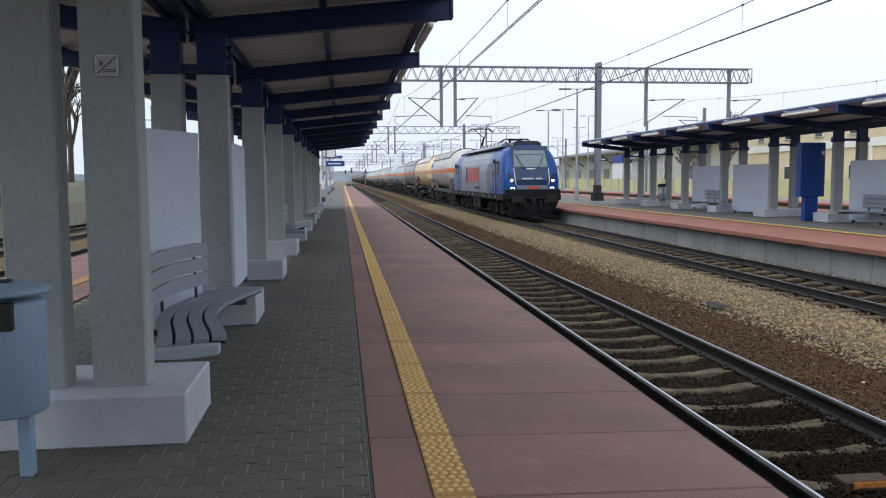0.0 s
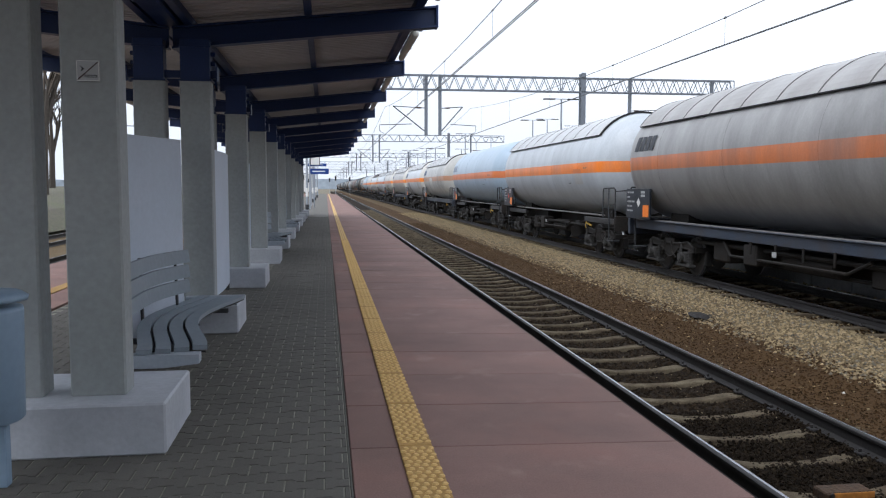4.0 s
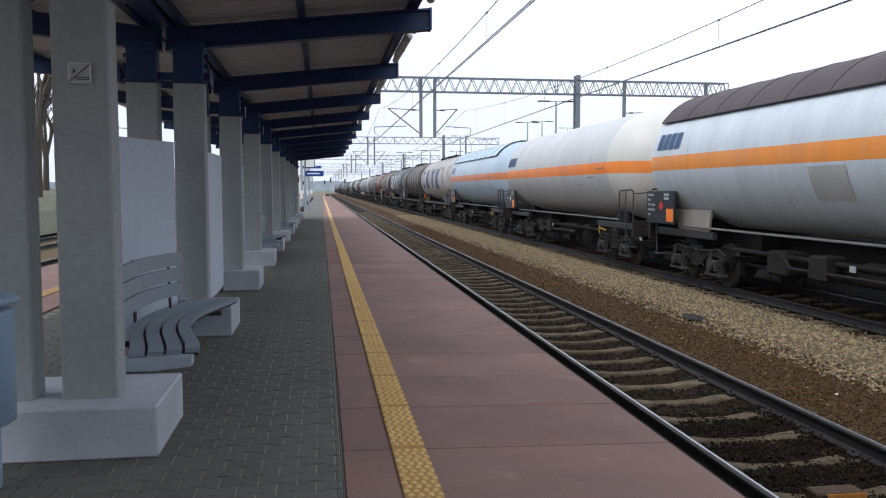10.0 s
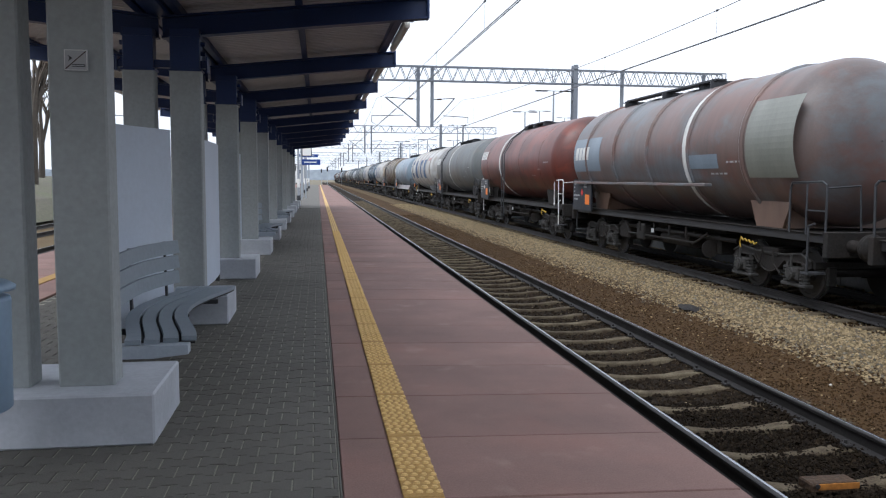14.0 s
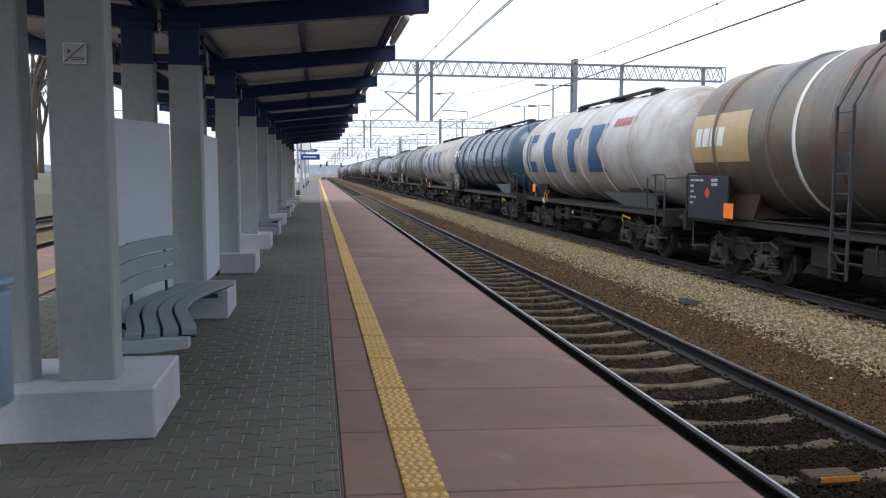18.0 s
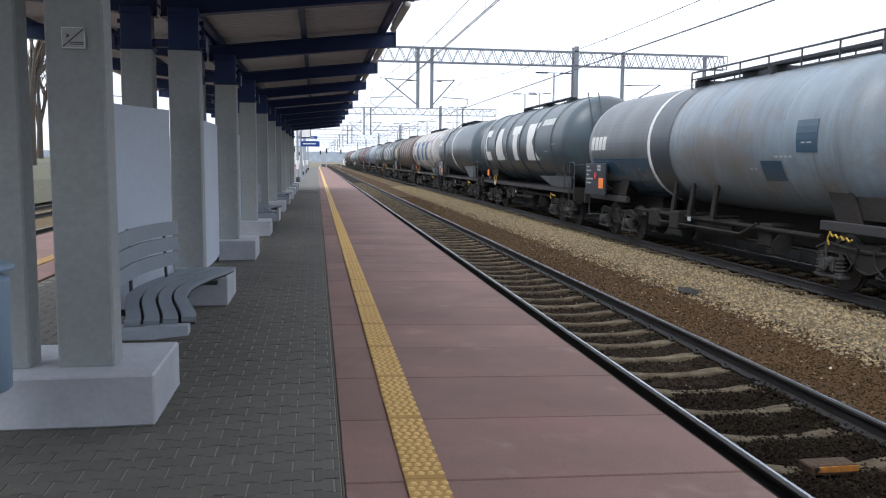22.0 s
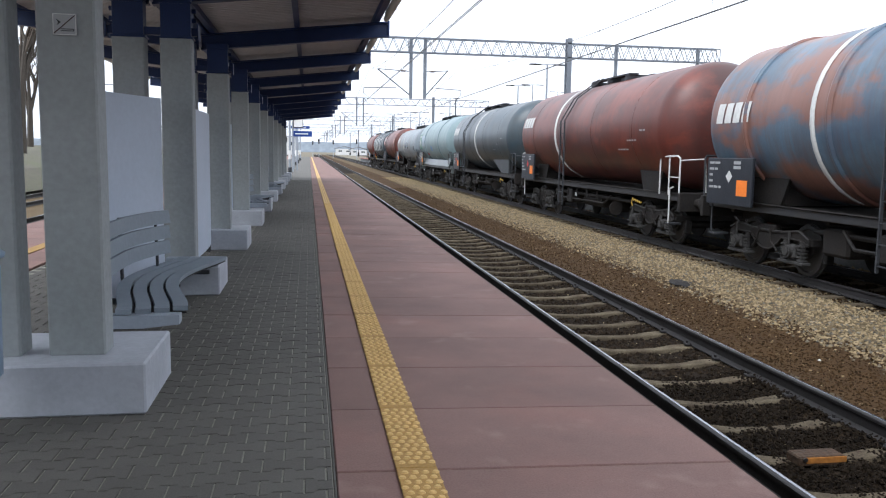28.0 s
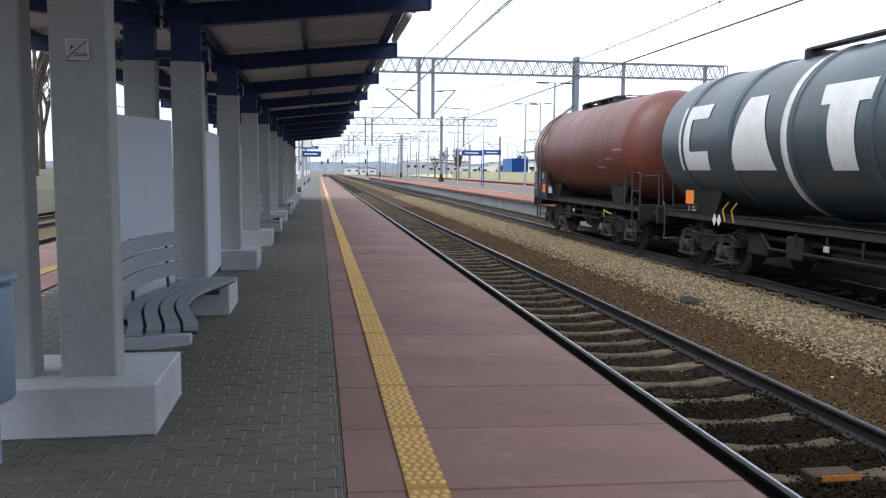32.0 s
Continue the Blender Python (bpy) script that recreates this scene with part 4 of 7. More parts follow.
# beige station building
st = thing("station_building", pose(0, 0, 0), "tall beige plastered station building with white bands", "building")
part("wall", Form().box(44.0, 60.0, 40.0, 83.0, -0.86, 7.5), PLASTER, st, "beige plastered wall")
for z in (4.0, 7.0):
    part("band", Form().soft(43.85, 60.1, 39.85, 83.1, z, z + 0.7, 0.02), WHITEWALL, st, "white moulded band")
part("roof", Form().soft(43.4, 60.6, 39.4, 83.6, 7.72, 7.95, 0.05), ROOFG, st)
for i in range(8):
    part("pilaster", Form().soft(43.88, 44.0, 41.0 + 5.2 * i, 41.35 + 5.2 * i, -0.5, 4.0, 0.01), WHITEWALL, st)
    for z in (1.0, 5.2):
        window_on(st, 44.0, 43.6 + 5.2 * i, z, 1.1, 1.5)
for i in range(3):
    for z in (1.0, 5.2):
        window_on(st, 47 + 4.5 * i, 40.0, z, 1.1, 1.5, "y")
for y in (50, 56):
    part("vent", Form().soft(48, 49.6, y, y + 1.6, 7.9, 8.5, 0.05), GALV, st)

# long low goods shed with a shallow roof
shed = thing("goods_shed", pose(0, 0, 0), "long low grey goods shed with a shallow overhanging roof", "building")
part("wall", Form().box(46.0, 60.0, 96.0, 168.0, -0.86, 5.6), GREYWALL, shed, "grey plastered wall")
part("roof", Form().prism([(43.2, 5.35), (53.0, 6.7), (62.8, 5.35), (62.8, 5.65), (53.0, 7.0), (43.2, 5.65)], "y", 94.5, 170.0), ROOFG, shed, "shallow pitched felt roof with wide eaves")
for i in range(8):
    y = 101 + 8.5 * i
    part("door", Form().soft(45.93, 46.02, y, y + 2.8, -0.5, 3.0, 0.02), mat("grey_shed_door", (0.20, 0.20, 0.20), 0.8, grain=10, var=0.1), shed)
    part("bracket", Form().flat((46.0, y - 2, 3.6), (43.6, y - 2, 5.4), 0.14, 0.14), DARKSTEEL, shed)
annex = thing("gabled_house", pose(0, 0, 0), "small pale grey gabled house behind the yard fence", "building")
part("wall", Form().prism([(37.6, -0.86), (41.4, -0.86), (41.4, 4.0), (39.5, 5.0), (37.6, 4.0)], "y", 92.0, 101.0), GREYWALL, annex)
part("roof", Form().prism([(37.2, 3.8), (39.5, 5.02), (41.8, 3.8), (41.8, 4.05), (39.5, 5.27), (37.2, 4.05)], "y", 91.6, 101.4), ROOFG, annex, "dark pitched roof")
for z in (0.9, 2.6):
    window_on(annex, 38.7, 92.0, z, 0.9, 1.0, "y")
kiosk = thing("signal_kiosk", pose(0, 0, 0), "white kiosk with a blue band at its top", "building")
part("wall", Form().box(37.3, 38.7, 104.0, 108.0, -0.86, 3.5), WHITEWALL, kiosk)
part("blue_band", Form().soft(37.2, 38.8, 103.9, 108.1, 3.5, 4.5, 0.02), BLUE_BRIGHT, kiosk)
for z in (0.4, 2.0):
    window_on(kiosk, 38.0, 104.0, z, 0.8, 1.1, "y")

blocks = ((58, 330, 26, 9, 4.2, WHITEWALL, "white warehouse across the yard"), (66, 300, 30, 12, 5.5, WHITEWALL, "long white warehouse far across the yard"),
          (14, 430, 9, 10, 3.2, WHITEWALL, "white depot building at the end of the yard"), (44, 420, 34, 12, 7.0, GREYWALL, "grey industrial hall beyond the yard"),
          (90, 240, 20, 14, 12.0, PLASTER, "beige apartment block beyond the yard"), (-30, 380, 24, 12, 8.0, WHITEWALL, "white hall beyond the tracks"),
          (-60, 300, 30, 14, 9.0, GREYWALL, "grey hall behind the outer tracks"), (110, 330, 40, 14, 10.0, WHITEWALL, "white hall on the horizon"),
          (20.0, 400, 8, 9, 2.8, WHITEWALL, "low white hall at the end of the yard"), (52.0, 390, 16, 9, 5.0, GREYWALL, "low grey hall at the end of the yard"))
for x, y, w, d, h, m, lab in blocks:
    t = thing("warehouse", pose(x, y, -0.86), lab, "building", "far yard buildings")
    part("wall", Form().box(0, w, 0, d, 0, h), m, t)
    part("roof", Form().prism([(-0.6, h), (w / 2, h + 1.2), (w + 0.6, h), (w + 0.6, h + 0.25), (w / 2, h + 1.5), (-0.6, h + 0.25)], "y", -0.5, d + 0.5), ROOFG, t)
    n = int(w / 4)
    for i in range(n):
        window_on(t, 2.2 + i * 4.0, 0.0, h * 0.55, 1.8, h * 0.2, "y")
box = thing("shipping_container", pose(41.8, 172, -0.86), "blue steel container stack beside the yard", "container")
part("body", Form().soft(0, 3.6, 0, 9.0, 0, 5.2, 0.04), BLUE_BRIGHT, box)
part("rib_wall", Form().box(-0.03, 0.0, 0.1, 8.9, 0.1, 5.1), mat("container_rib", (0.03, 0.12, 0.36), 0.5, grain=10, var=0.1), box)

# ---- trees ----
BARK = mat("grey_bark", (0.055, 0.046, 0.037), 0.95, grain=30, var=0.3, blotch=3, stain=0.4, bump=0.6)
TWIG = mat("bare_twigs", (0.07, 0.056, 0.043), 0.95, grain=20, var=0.3, each=0.2)


def bare_tree(x, y, h, seed, z=-0.8, spread=0.5, levels=4, stem=0.34):
    rng = random.Random(seed)
    trunk, crown = Form(), Form()

    def grow(p, d, l, r, depth):
        q = p + d * l
        (trunk if depth < 2 else crown).bar(p, q, r, 5 if depth < 2 else 3, 0, r * 0.68)
        if depth >= levels:
            return
        for _ in range(3 if depth < 3 else 4):
            e = (d + Vector((rng.uniform(-1, 1), rng.uniform(-1, 1), rng.uniform(-0.25, 0.7))) * spread * (1.15 if depth else 0.7)).normalized()
            s = p + d * l * rng.uniform(0.55, 1.0)
            grow(s, e, l * rng.uniform(0.55, 0.8), max(0.018, r * 0.60), depth + 1)

    grow(Vector((0, 0, 0)), Vector((0.02, 0.03, 1)).normalized(), h * stem, h * 0.024, 0)
    t = thing("bare_tree", pose(x, y, z), "leafless grey tree with a spreading twiggy crown", "tree", "bare trees")
    part("trunk", trunk, BARK, t)
    part("crown", crown, TWIG, t, "bare branches and twigs")


bare_tree(-15.0, 36.0, 13.0, 3, levels=5)
bare_tree(-17.5, 46.0, 12.0, 4, levels=5)
bare_tree(-19.3, 59.0, 14.0, 5, z=0.9, spread=0.40, levels=6)
bare_tree(-26.0, 82.0, 14.0, 9, z=0.9, levels=5)
for i in range(9):
    bare_tree(-22 - (i * 37) % 13, 40 + 24 * i, 9 + (i * 5) % 4, 20 + i, levels=5)
for i, (x, y, h) in enumerate(((37, 74, 9), (40, 80, 11), (39, 88, 8), (31, 215, 8), (34, 225, 10), (62, 190, 10), (70, 200, 11), (55, 215, 9), (78, 205, 12))):
    bare_tree(x, y, h, 60 + i, levels=5)
for i in range(14):
    bare_tree(39 + (i * 11) % 34, 182 + (i * 29) % 120, 4.5 + (i * 3) % 4, 90 + i, z=-0.8, spread=0.75, levels=5, stem=0.22)
bare_tree(25.9, 150.0, 8.8, 140, spread=0.26, levels=6, stem=0.26)
bare_tree(26.7, 153.0, 7.8, 141, spread=0.28, levels=6, stem=0.26)
bare_tree(-16.2, 40.0, 13.0, 142, levels=6)
bank = strip("grass_bank", [(-30, 1.6), (-20, 1.2), (-15.5, 0.3), (-13.5, -0.7)], GRASS, "dry grass bank behind the left tracks", -20, 260, 1, "grass")
# far wooded skyline, distance haze painted in as its pale blue-grey colour
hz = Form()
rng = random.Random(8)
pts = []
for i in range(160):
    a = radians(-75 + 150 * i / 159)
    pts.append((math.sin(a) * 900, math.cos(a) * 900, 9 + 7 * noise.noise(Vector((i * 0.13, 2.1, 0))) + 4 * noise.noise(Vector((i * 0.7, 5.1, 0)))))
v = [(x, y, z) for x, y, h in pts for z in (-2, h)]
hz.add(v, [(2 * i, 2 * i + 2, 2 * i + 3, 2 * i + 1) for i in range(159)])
tagged(whole("backdrop", hz, mat("haze_tinted_woods", (0.34, 0.39, 0.45), 1.0, grain=0.2, var=0.15, blotch=0.02, stain=0.3, bump=0), "hazy wooded skyline", "woods", kind="structure"))

# ---- freight train ----
V_TRAIN = 21.3
MOVERS = []


def paint(name, color, dirt=None, stain=0.4, band=None, rough=0.36, blotch=0.8, hues=(), runs=None):
    """Wagon paint with streaked dirt; band: (z0, z1, colour) of a painted stripe; hues: (colour, most) of faded areas; runs: (colour, most) of downward streaks."""
    if name in MATS:
        return MATS[name]
    m = mat(name, color, rough, grain=25, var=0.05, blotch=blotch, stain=stain, bump=0.02, dirt=dirt, streak=0.35, spec=0.45)
    n, l = m.node_tree.nodes, m.node_tree.links
    mix = next(k for k in n if k.bl_idname == "ShaderNodeMix")
    pos = next(k for k in n if k.bl_idname == "ShaderNodeTexCoord")
    sep = n.new("ShaderNodeSeparateXYZ")
    l.new(pos.outputs["Object"], sep.inputs["Vector"])
    source = None
    for lo, hi, c in [band] if band else []:
        a, b, t, x = n.new("ShaderNodeMath"), n.new("ShaderNodeMath"), n.new("ShaderNodeMath"), n.new("ShaderNodeMix")
        a.operation, b.operation, t.operation, x.data_type = "GREATER_THAN", "LESS_THAN", "MULTIPLY", "RGBA"
        a.inputs[1].default_value, b.inputs[1].default_value = lo, hi
        l.new(sep.outputs["Z"], a.inputs[0]), l.new(sep.outputs["Z"], b.inputs[0])
        l.new(a.outputs["Value"], t.inputs[0]), l.new(b.outputs["Value"], t.inputs[1])
        l.new(t.outputs["Value"], x.inputs["Factor"])
        x.inputs["A"].default_value, x.inputs["B"].default_value = (*color, 1), (*c, 1)
        if source:
            l.new(source, x.inputs["A"])
        source = x.outputs["Result"]
    if source:
        l.new(source, mix.inputs["A"])
    drip, wide, ramp, dim = n.new("ShaderNodeTexNoise"), n.new("ShaderNodeMapping"), n.new("ShaderNodeMapRange"), n.new("ShaderNodeVectorMath")
    wide.inputs["Scale"].default_value = (0.6, 1.3, 0.35)
    drip.inputs["Scale"].default_value, drip.inputs["Detail"].default_value, drip.inputs["Roughness"].default_value = 1.6, 6, 0.7
    ramp.inputs["From Min"].default_value, ramp.inputs["From Max"].default_value = 0.35, 0.62
    ramp.inputs["To Min"].default_value, ramp.inputs["To Max"].default_value = 1 - 0.34 * stain, 1.04
    dim.operation = "SCALE"
    l.new(pos.outputs["Object"], wide.inputs["Vector"])
    l.new(wide.outputs["Vector"], drip.inputs["Vector"])
    l.new(drip.outputs["Fac"], ramp.inputs["Value"])
    after = mix.outputs["Result"].links[0].to_socket
    l.new(mix.outputs["Result"], dim.inputs[0])
    l.new(ramp.outputs["Result"], dim.inputs["Scale"])
    l.new(dim.outputs["Vector"], after)
    # large faded and rusted areas of other hues
    base = n["Principled BSDF"].inputs["Base Color"]
    for k, (c, most) in enumerate(hues):
        nz, sh, rp, x = n.new("ShaderNodeTexNoise"), n.new("ShaderNodeMapping"), n.new("ShaderNodeMapRange"), n.new("ShaderNodeMix")
        x.data_type = "RGBA"
        sh.inputs["Location"].default_value, sh.inputs["Scale"].default_value = (3.1 * k, 7.7 * k, 1.3 * k), (0.5, 0.55, 0.8)
        nz.inputs["Scale"].default_value, nz.inputs["Detail"].default_value, nz.inputs["Roughness"].default_value = 1.0, 7, 0.62
        rp.inputs["From Min"].default_value, rp.inputs["From Max"].default_value, rp.inputs["To Max"].default_value = 0.48, 0.57, most
        l.new(pos.outputs["Object"], sh.inputs["Vector"]), l.new(sh.outputs["Vector"], nz.inputs["Vector"])
        l.new(nz.outputs["Fac"], rp.inputs["Value"]), l.new(rp.outputs["Result"], x.inputs["Factor"])
        l.new(base.links[0].from_socket, x.inputs["A"])
        x.inputs["B"].default_value = (*c, 1)
        l.new(x.outputs["Result"], base)
    if runs:
        nz, area, sh, x = n.new("ShaderNodeTexNoise"), n.new("ShaderNodeTexNoise"), n.new("ShaderNodeMapping"), n.new("ShaderNodeMix")
        r1, r2, both = n.new("ShaderNodeMapRange"), n.new("ShaderNodeMapRange"), n.new("ShaderNodeMath")
        both.operation, x.data_type = "MULTIPLY", "RGBA"
        sh.inputs["Scale"].default_value = (0.5, 5.0, 0.45)
        nz.inputs["Scale"].default_value, nz.inputs["Detail"].default_value, nz.inputs["Roughness"].default_value = 1.3, 6, 0.7
        area.inputs["Scale"].default_value, area.inputs["Detail"].default_value = 0.55, 3
        r1.inputs["From Min"].default_value, r1.inputs["From Max"].default_value, r1.inputs["To Max"].default_value = 0.42, 0.66, runs[1]
        r2.inputs["From Min"].default_value, r2.inputs["From Max"].default_value = 0.36, 0.56
        l.new(pos.outputs["Object"], sh.inputs["Vector"]), l.new(sh.outputs["Vector"], nz.inputs["Vector"]), l.new(pos.outputs["Object"], area.inputs["Vector"])
        l.new(nz.outputs["Fac"], r1.inputs["Value"]), l.new(area.outputs["Fac"], r2.inputs["Value"])
        l.new(r1.outputs["Result"], both.inputs[0]), l.new(r2.outputs["Result"], both.inputs[1])
        l.new(both.outputs["Value"], x.inputs["Factor"]), l.new(base.links[0].from_socket, x.inputs["A"])
        x.inputs["B"].default_value = (*runs[0], 1)
        l.new(x.outputs["Result"], base)
    return m


GREASE = mat("greasy_underframe", (0.017, 0.0163, 0.016), 0.72, spec=0.2, grain=30, var=0.3, blotch=2, stain=0.5, dirt=(0.028, 0.020, 0.015), bump=0.2)
SILL = mat("dark_sill", (0.026, 0.027, 0.030), 0.5, grain=30, var=0.2, blotch=2, stain=0.4, dirt=(0.04, 0.032, 0.025), bump=0.05)
FRAME_BLUE = mat("slate_underframe", (0.028, 0.040, 0.062), 0.6, grain=30, var=0.15, blotch=1.5, stain=0.5, dirt=(0.05, 0.035, 0.025), bump=0.05)
WHEEL = mat("wheel_steel", (0.030, 0.027, 0.025), 0.6, grain=30, var=0.2, blotch=3, stain=0.3)
WHEELRIM = mat("bright_wheel_rim", (0.45, 0.45, 0.46), 0.3, metal=1.0, grain=30, var=0.05, bump=0)
BOARD = mat("placard_navy", (0.014, 0.017, 0.024), 0.5, grain=30, var=0.15, blotch=3, stain=0.2)
MARK = mat("white_marking", (0.58, 0.58, 0.56), 0.6, grain=20, var=0.06, stain=0.3, blotch=3)
MARK_DIM = mat("dull_white_marking", (0.36, 0.37, 0.37), 0.6, grain=20, var=0.06, stain=0.4, blotch=3)
INK = mat("grey_lettering", (0.16, 0.17, 0.185), 0.6, grain=20, var=0.1, stain=0.4, blotch=3)
LIP_GREY = mat("soiled_lip", (0.17, 0.165, 0.16), 0.6, grain=20, var=0.15, stain=0.6, blotch=2)
SEAM = mat("dark_seam", (0.13, 0.125, 0.12), 0.7, grain=20, var=0.15, stain=0.4, blotch=2)
MARK_BLUE = mat("blue_marking", (0.028, 0.075, 0.17), 0.55, grain=20, var=0.06, stain=0.3, blotch=3)
MARK_RED = mat("red_marking", (0.52, 0.035, 0.03), 0.55, grain=20, var=0.06, stain=0.2, blotch=3)
PLATE_O = mat("orange_plate", (0.80, 0.20, 0.02), 0.5, grain=20, var=0.05, stain=0.25, blotch=6)
YEL = mat("yellow_paint", (0.36, 0.23, 0.025), 0.55, grain=20, var=0.1, stain=0.4, blotch=4)

CABLE = mat("ochre_cable", (0.34, 0.20, 0.03), 0.6, grain=20, var=0.15)
CH, CR = 2.80, 1.56  # tank centre above the rail, tank radius


def wheelset_mesh():
    f = Form()
    for s in (-1, 1):
        ring = [(0.46, 0.0), (0.46, 0.06), (0.39, 0.065), (0.37, 0.03), (0.16, 0.03), (0.15, 0.07), (0.0, 0.07)]
        n = 24
        v = [(s * (0.72 + d), r * math.cos(2 * math.pi * i / n), r * math.sin(2 * math.pi * i / n)) for r, d in [(0.0, -0.05), (0.16, -0.05), (0.49, -0.03), (0.49, 0.0)] + ring for i in range(n)]
        rows = 4 + len(ring)
        fs = [(j * n + i, j * n + (i + 1) % n, (j + 1) * n + (i + 1) % n, (j + 1) * n + i) for j in range(rows - 1) for i in range(n)]
        f.add(v, fs)
        for j in range(len(f.k) - len(fs) + 4 * n, len(f.k) - len(fs) + 5 * n):
            f.k[j] = 1
    f.bar((-0.9, 0, 0), (0.9, 0, 0), 0.085, 10)
    return f.data("wheelset", [WHEEL, WHEELRIM])


WHEELSET = wheelset_mesh()


DUSTY = mat("dusty_bogie_iron", (0.048, 0.047, 0.046), 0.8, spec=0.25, grain=35, var=0.3, blotch=4, stain=0.65, dirt=(0.024, 0.021, 0.018), bump=0.25)


def bogie_mesh(axles=(-0.9, 0.9)):
    """Bogie frame: two fish-bellied side frames with flanges, headstocks and a bolster."""
    f = Form()
    a, b = axles[0] - 0.42, axles[-1] + 0.42
    for s in (-1, 1):
        x = s * 1.0
        bow = [(-0.52 + 1.04 * k / 8, 0.40 + 0.26 * (abs(k - 4) / 4) ** 2) for k in range(9)]
        lo = [(a, 0.58), (axles[0] - 0.15, 0.66)] + bow + [(axles[-1] + 0.15, 0.66), (b, 0.58), (b, 0.70), (b - 0.3, 0.82), (0.5, 0.76), (-0.5, 0.76), (a + 0.3, 0.82), (a, 0.70)]
        f.prism(lo, "x", x - 0.03, x + 0.03)
        edge = [(x + s * 0.05, y, z) for y, z in lo[:13]]
        f.path(edge, 0.022, 5)
        o = len(f.k)
        top = [(x + s * 0.05, y, z) for y, z in lo[13:]]
        f.path(top, 0.020, 5)
        for j in range(o, len(f.k)):
            f.k[j] = 1
        f.soft(x - 0.06, x + 0.08, -0.30, 0.30, 0.70, 0.86, 0.02)
        for e in (-1, 1):
            f.path([(x + s * 0.09, e * 0.18, 0.80), (x + s * 0.10, e * 0.24, 0.56), (x + s * 0.07, e * 0.42, 0.40)], 0.018, 5)
    f.soft(-1.0, 1.0, -0.22, 0.22, 0.45, 0.85, 0.03)
    for y in (a, b):
        f.soft(-1.0, 1.0, y - 0.05, y + 0.05, 0.58, 0.70, 0.01)
    for y in (axles[0] - 0.56, axles[0] + 0.56, axles[-1] - 0.56, axles[-1] + 0.56):
        for s in (-1, 1):
            f.soft(*sorted((s * 0.66, s * 0.82)), y - 0.05, y + 0.05, 0.28, 0.62, 0.02)
    return f.data("bogie_frame", [GREASE, DUSTY])


def axle_box_mesh():
    """Axle box with its cover, spring pan, two coil springs and a guide bolt; the origin is the axle's end."""
    f = Form()
    f.soft(-0.10, 0.10, -0.14, 0.14, -0.13, 0.12, 0.03)
    f.soft(-0.09, 0.09, -0.37, 0.37, -0.23, -0.17, 0.012)
    f.bar((0.10, 0, 0), (0.17, 0, 0), 0.115, 14)
    f.bar((0.17, 0, 0), (0.19, 0, 0), 0.075, 10)
    for k in range(6):
        t = 2 * math.pi * k / 6
        f.bar((0.17, 0.094 * math.cos(t), 0.094 * math.sin(t)), (0.183, 0.094 * math.cos(t), 0.094 * math.sin(t)), 0.012, 5)
    for e in (-1, 1):
        y = e * 0.255
        for k in range(5):
            z = -0.155 + 0.062 * k
            f.bar((0.01, y, z), (0.01, y, z + 0.030), 0.092, 10)
        f.bar((0.01, y, -0.18), (0.01, y, 0.19), 0.052, 7)
        f.bar((0.01, y, -0.27), (0.01, y, -0.22), 0.02, 6)
    f.bar((0.12, 0.0, 0.11), (0.12, 0.0, 0.34), 0.022, 6)
    return f.data("axle_box", DUSTY)


BOGIE = bogie_mesh()
AXLE_BOX = axle_box_mesh()
BUFFER = Form().turn([(-0.55, 0.10), (-0.30, 0.10), (-0.30, 0.075), (-0.06, 0.075), (-0.06, 0.22), (-0.02, 0.23), (0.0, 0.21), (0.0, 0.0)], 16).data("buffer", GREASE, True)


def on_tank(f, quads, r, k=0, near=True, steps=None, cz=CH):
    """Flat shapes laid on the tank's side. Each quad: (s0, ya, yb), (s1, yc, yd); s is the arc length above the tank's middle."""
    for (s0, ya, yb), (s1, yc, yd) in quads:
        v = []
        steps = max(3, math.ceil(abs(s1 - s0) / 0.11))
        for i in range(steps + 1):
            t = i / steps
            a = math.pi - (s0 + (s1 - s0) * t) / r
            x, z = r * math.cos(a), cz + r * math.sin(a)
            v += [(x, ya + (yc - ya) * t, z), (x, yb + (yd - yb) * t, z)]
        f.add(v, [(2 * i, 2 * i + 1, 2 * i + 3, 2 * i + 2) for i in range(steps)], k)
    return f


def big_blocks(f, y, r, w=1.0, h=0.72):
    """Four large abstract painted blocks along the tank, from the far end to the near end (y falls)."""
    g = w * 1.50
    y0 = y
    q = []
    # open bracket
    q += [((-h, y0, y0 - 0.36 * w), (h, y0, y0 - 0.36 * w)), ((h * 0.55, y0 - 0.36 * w, y0 - 0.85 * w), (h, y0 - 0.36 * w, y0 - 0.85 * w)),
          ((-h, y0 - 0.36 * w, y0 - 0.88 * w), (-h * 0.42, y0 - 0.36 * w, y0 - 0.92 * w))]
    # solid wedge
    y1 = y0 - g
    q += [((-h, y1, y1 - 1.06 * w), (h, y1 - 0.32 * w, y1 - 0.76 * w))]
    # post that widens upwards
    y2 = y1 - g * 1.24
    q += [((-h, y2 - 0.30 * w, y2 - 0.72 * w), (0.5 * h, y2 - 0.26 * w, y2 - 0.74 * w)), ((0.5 * h, y2 - 0.10 * w, y2 - 0.92 * w), (h, y2 - 0.04 * w, y2 - 0.98 * w))]
    # hourglass
    y3 = y2 - g * 1.06
    q += [((-h, y3 - 0.0 * w, y3 - 1.08 * w), (0.0, y3 - 0.16 * w, y3 - 0.60 * w)), ((0.0, y3 - 0.16 * w, y3 - 0.60 * w), (h, y3 - 0.02 * w, y3 - 1.06 * w))]
    up = 0.06
    return [on_tank(Form(), [((a[0] + up, *a[1:]), (b[0] + up, *b[1:]))], r) for a, b in q]


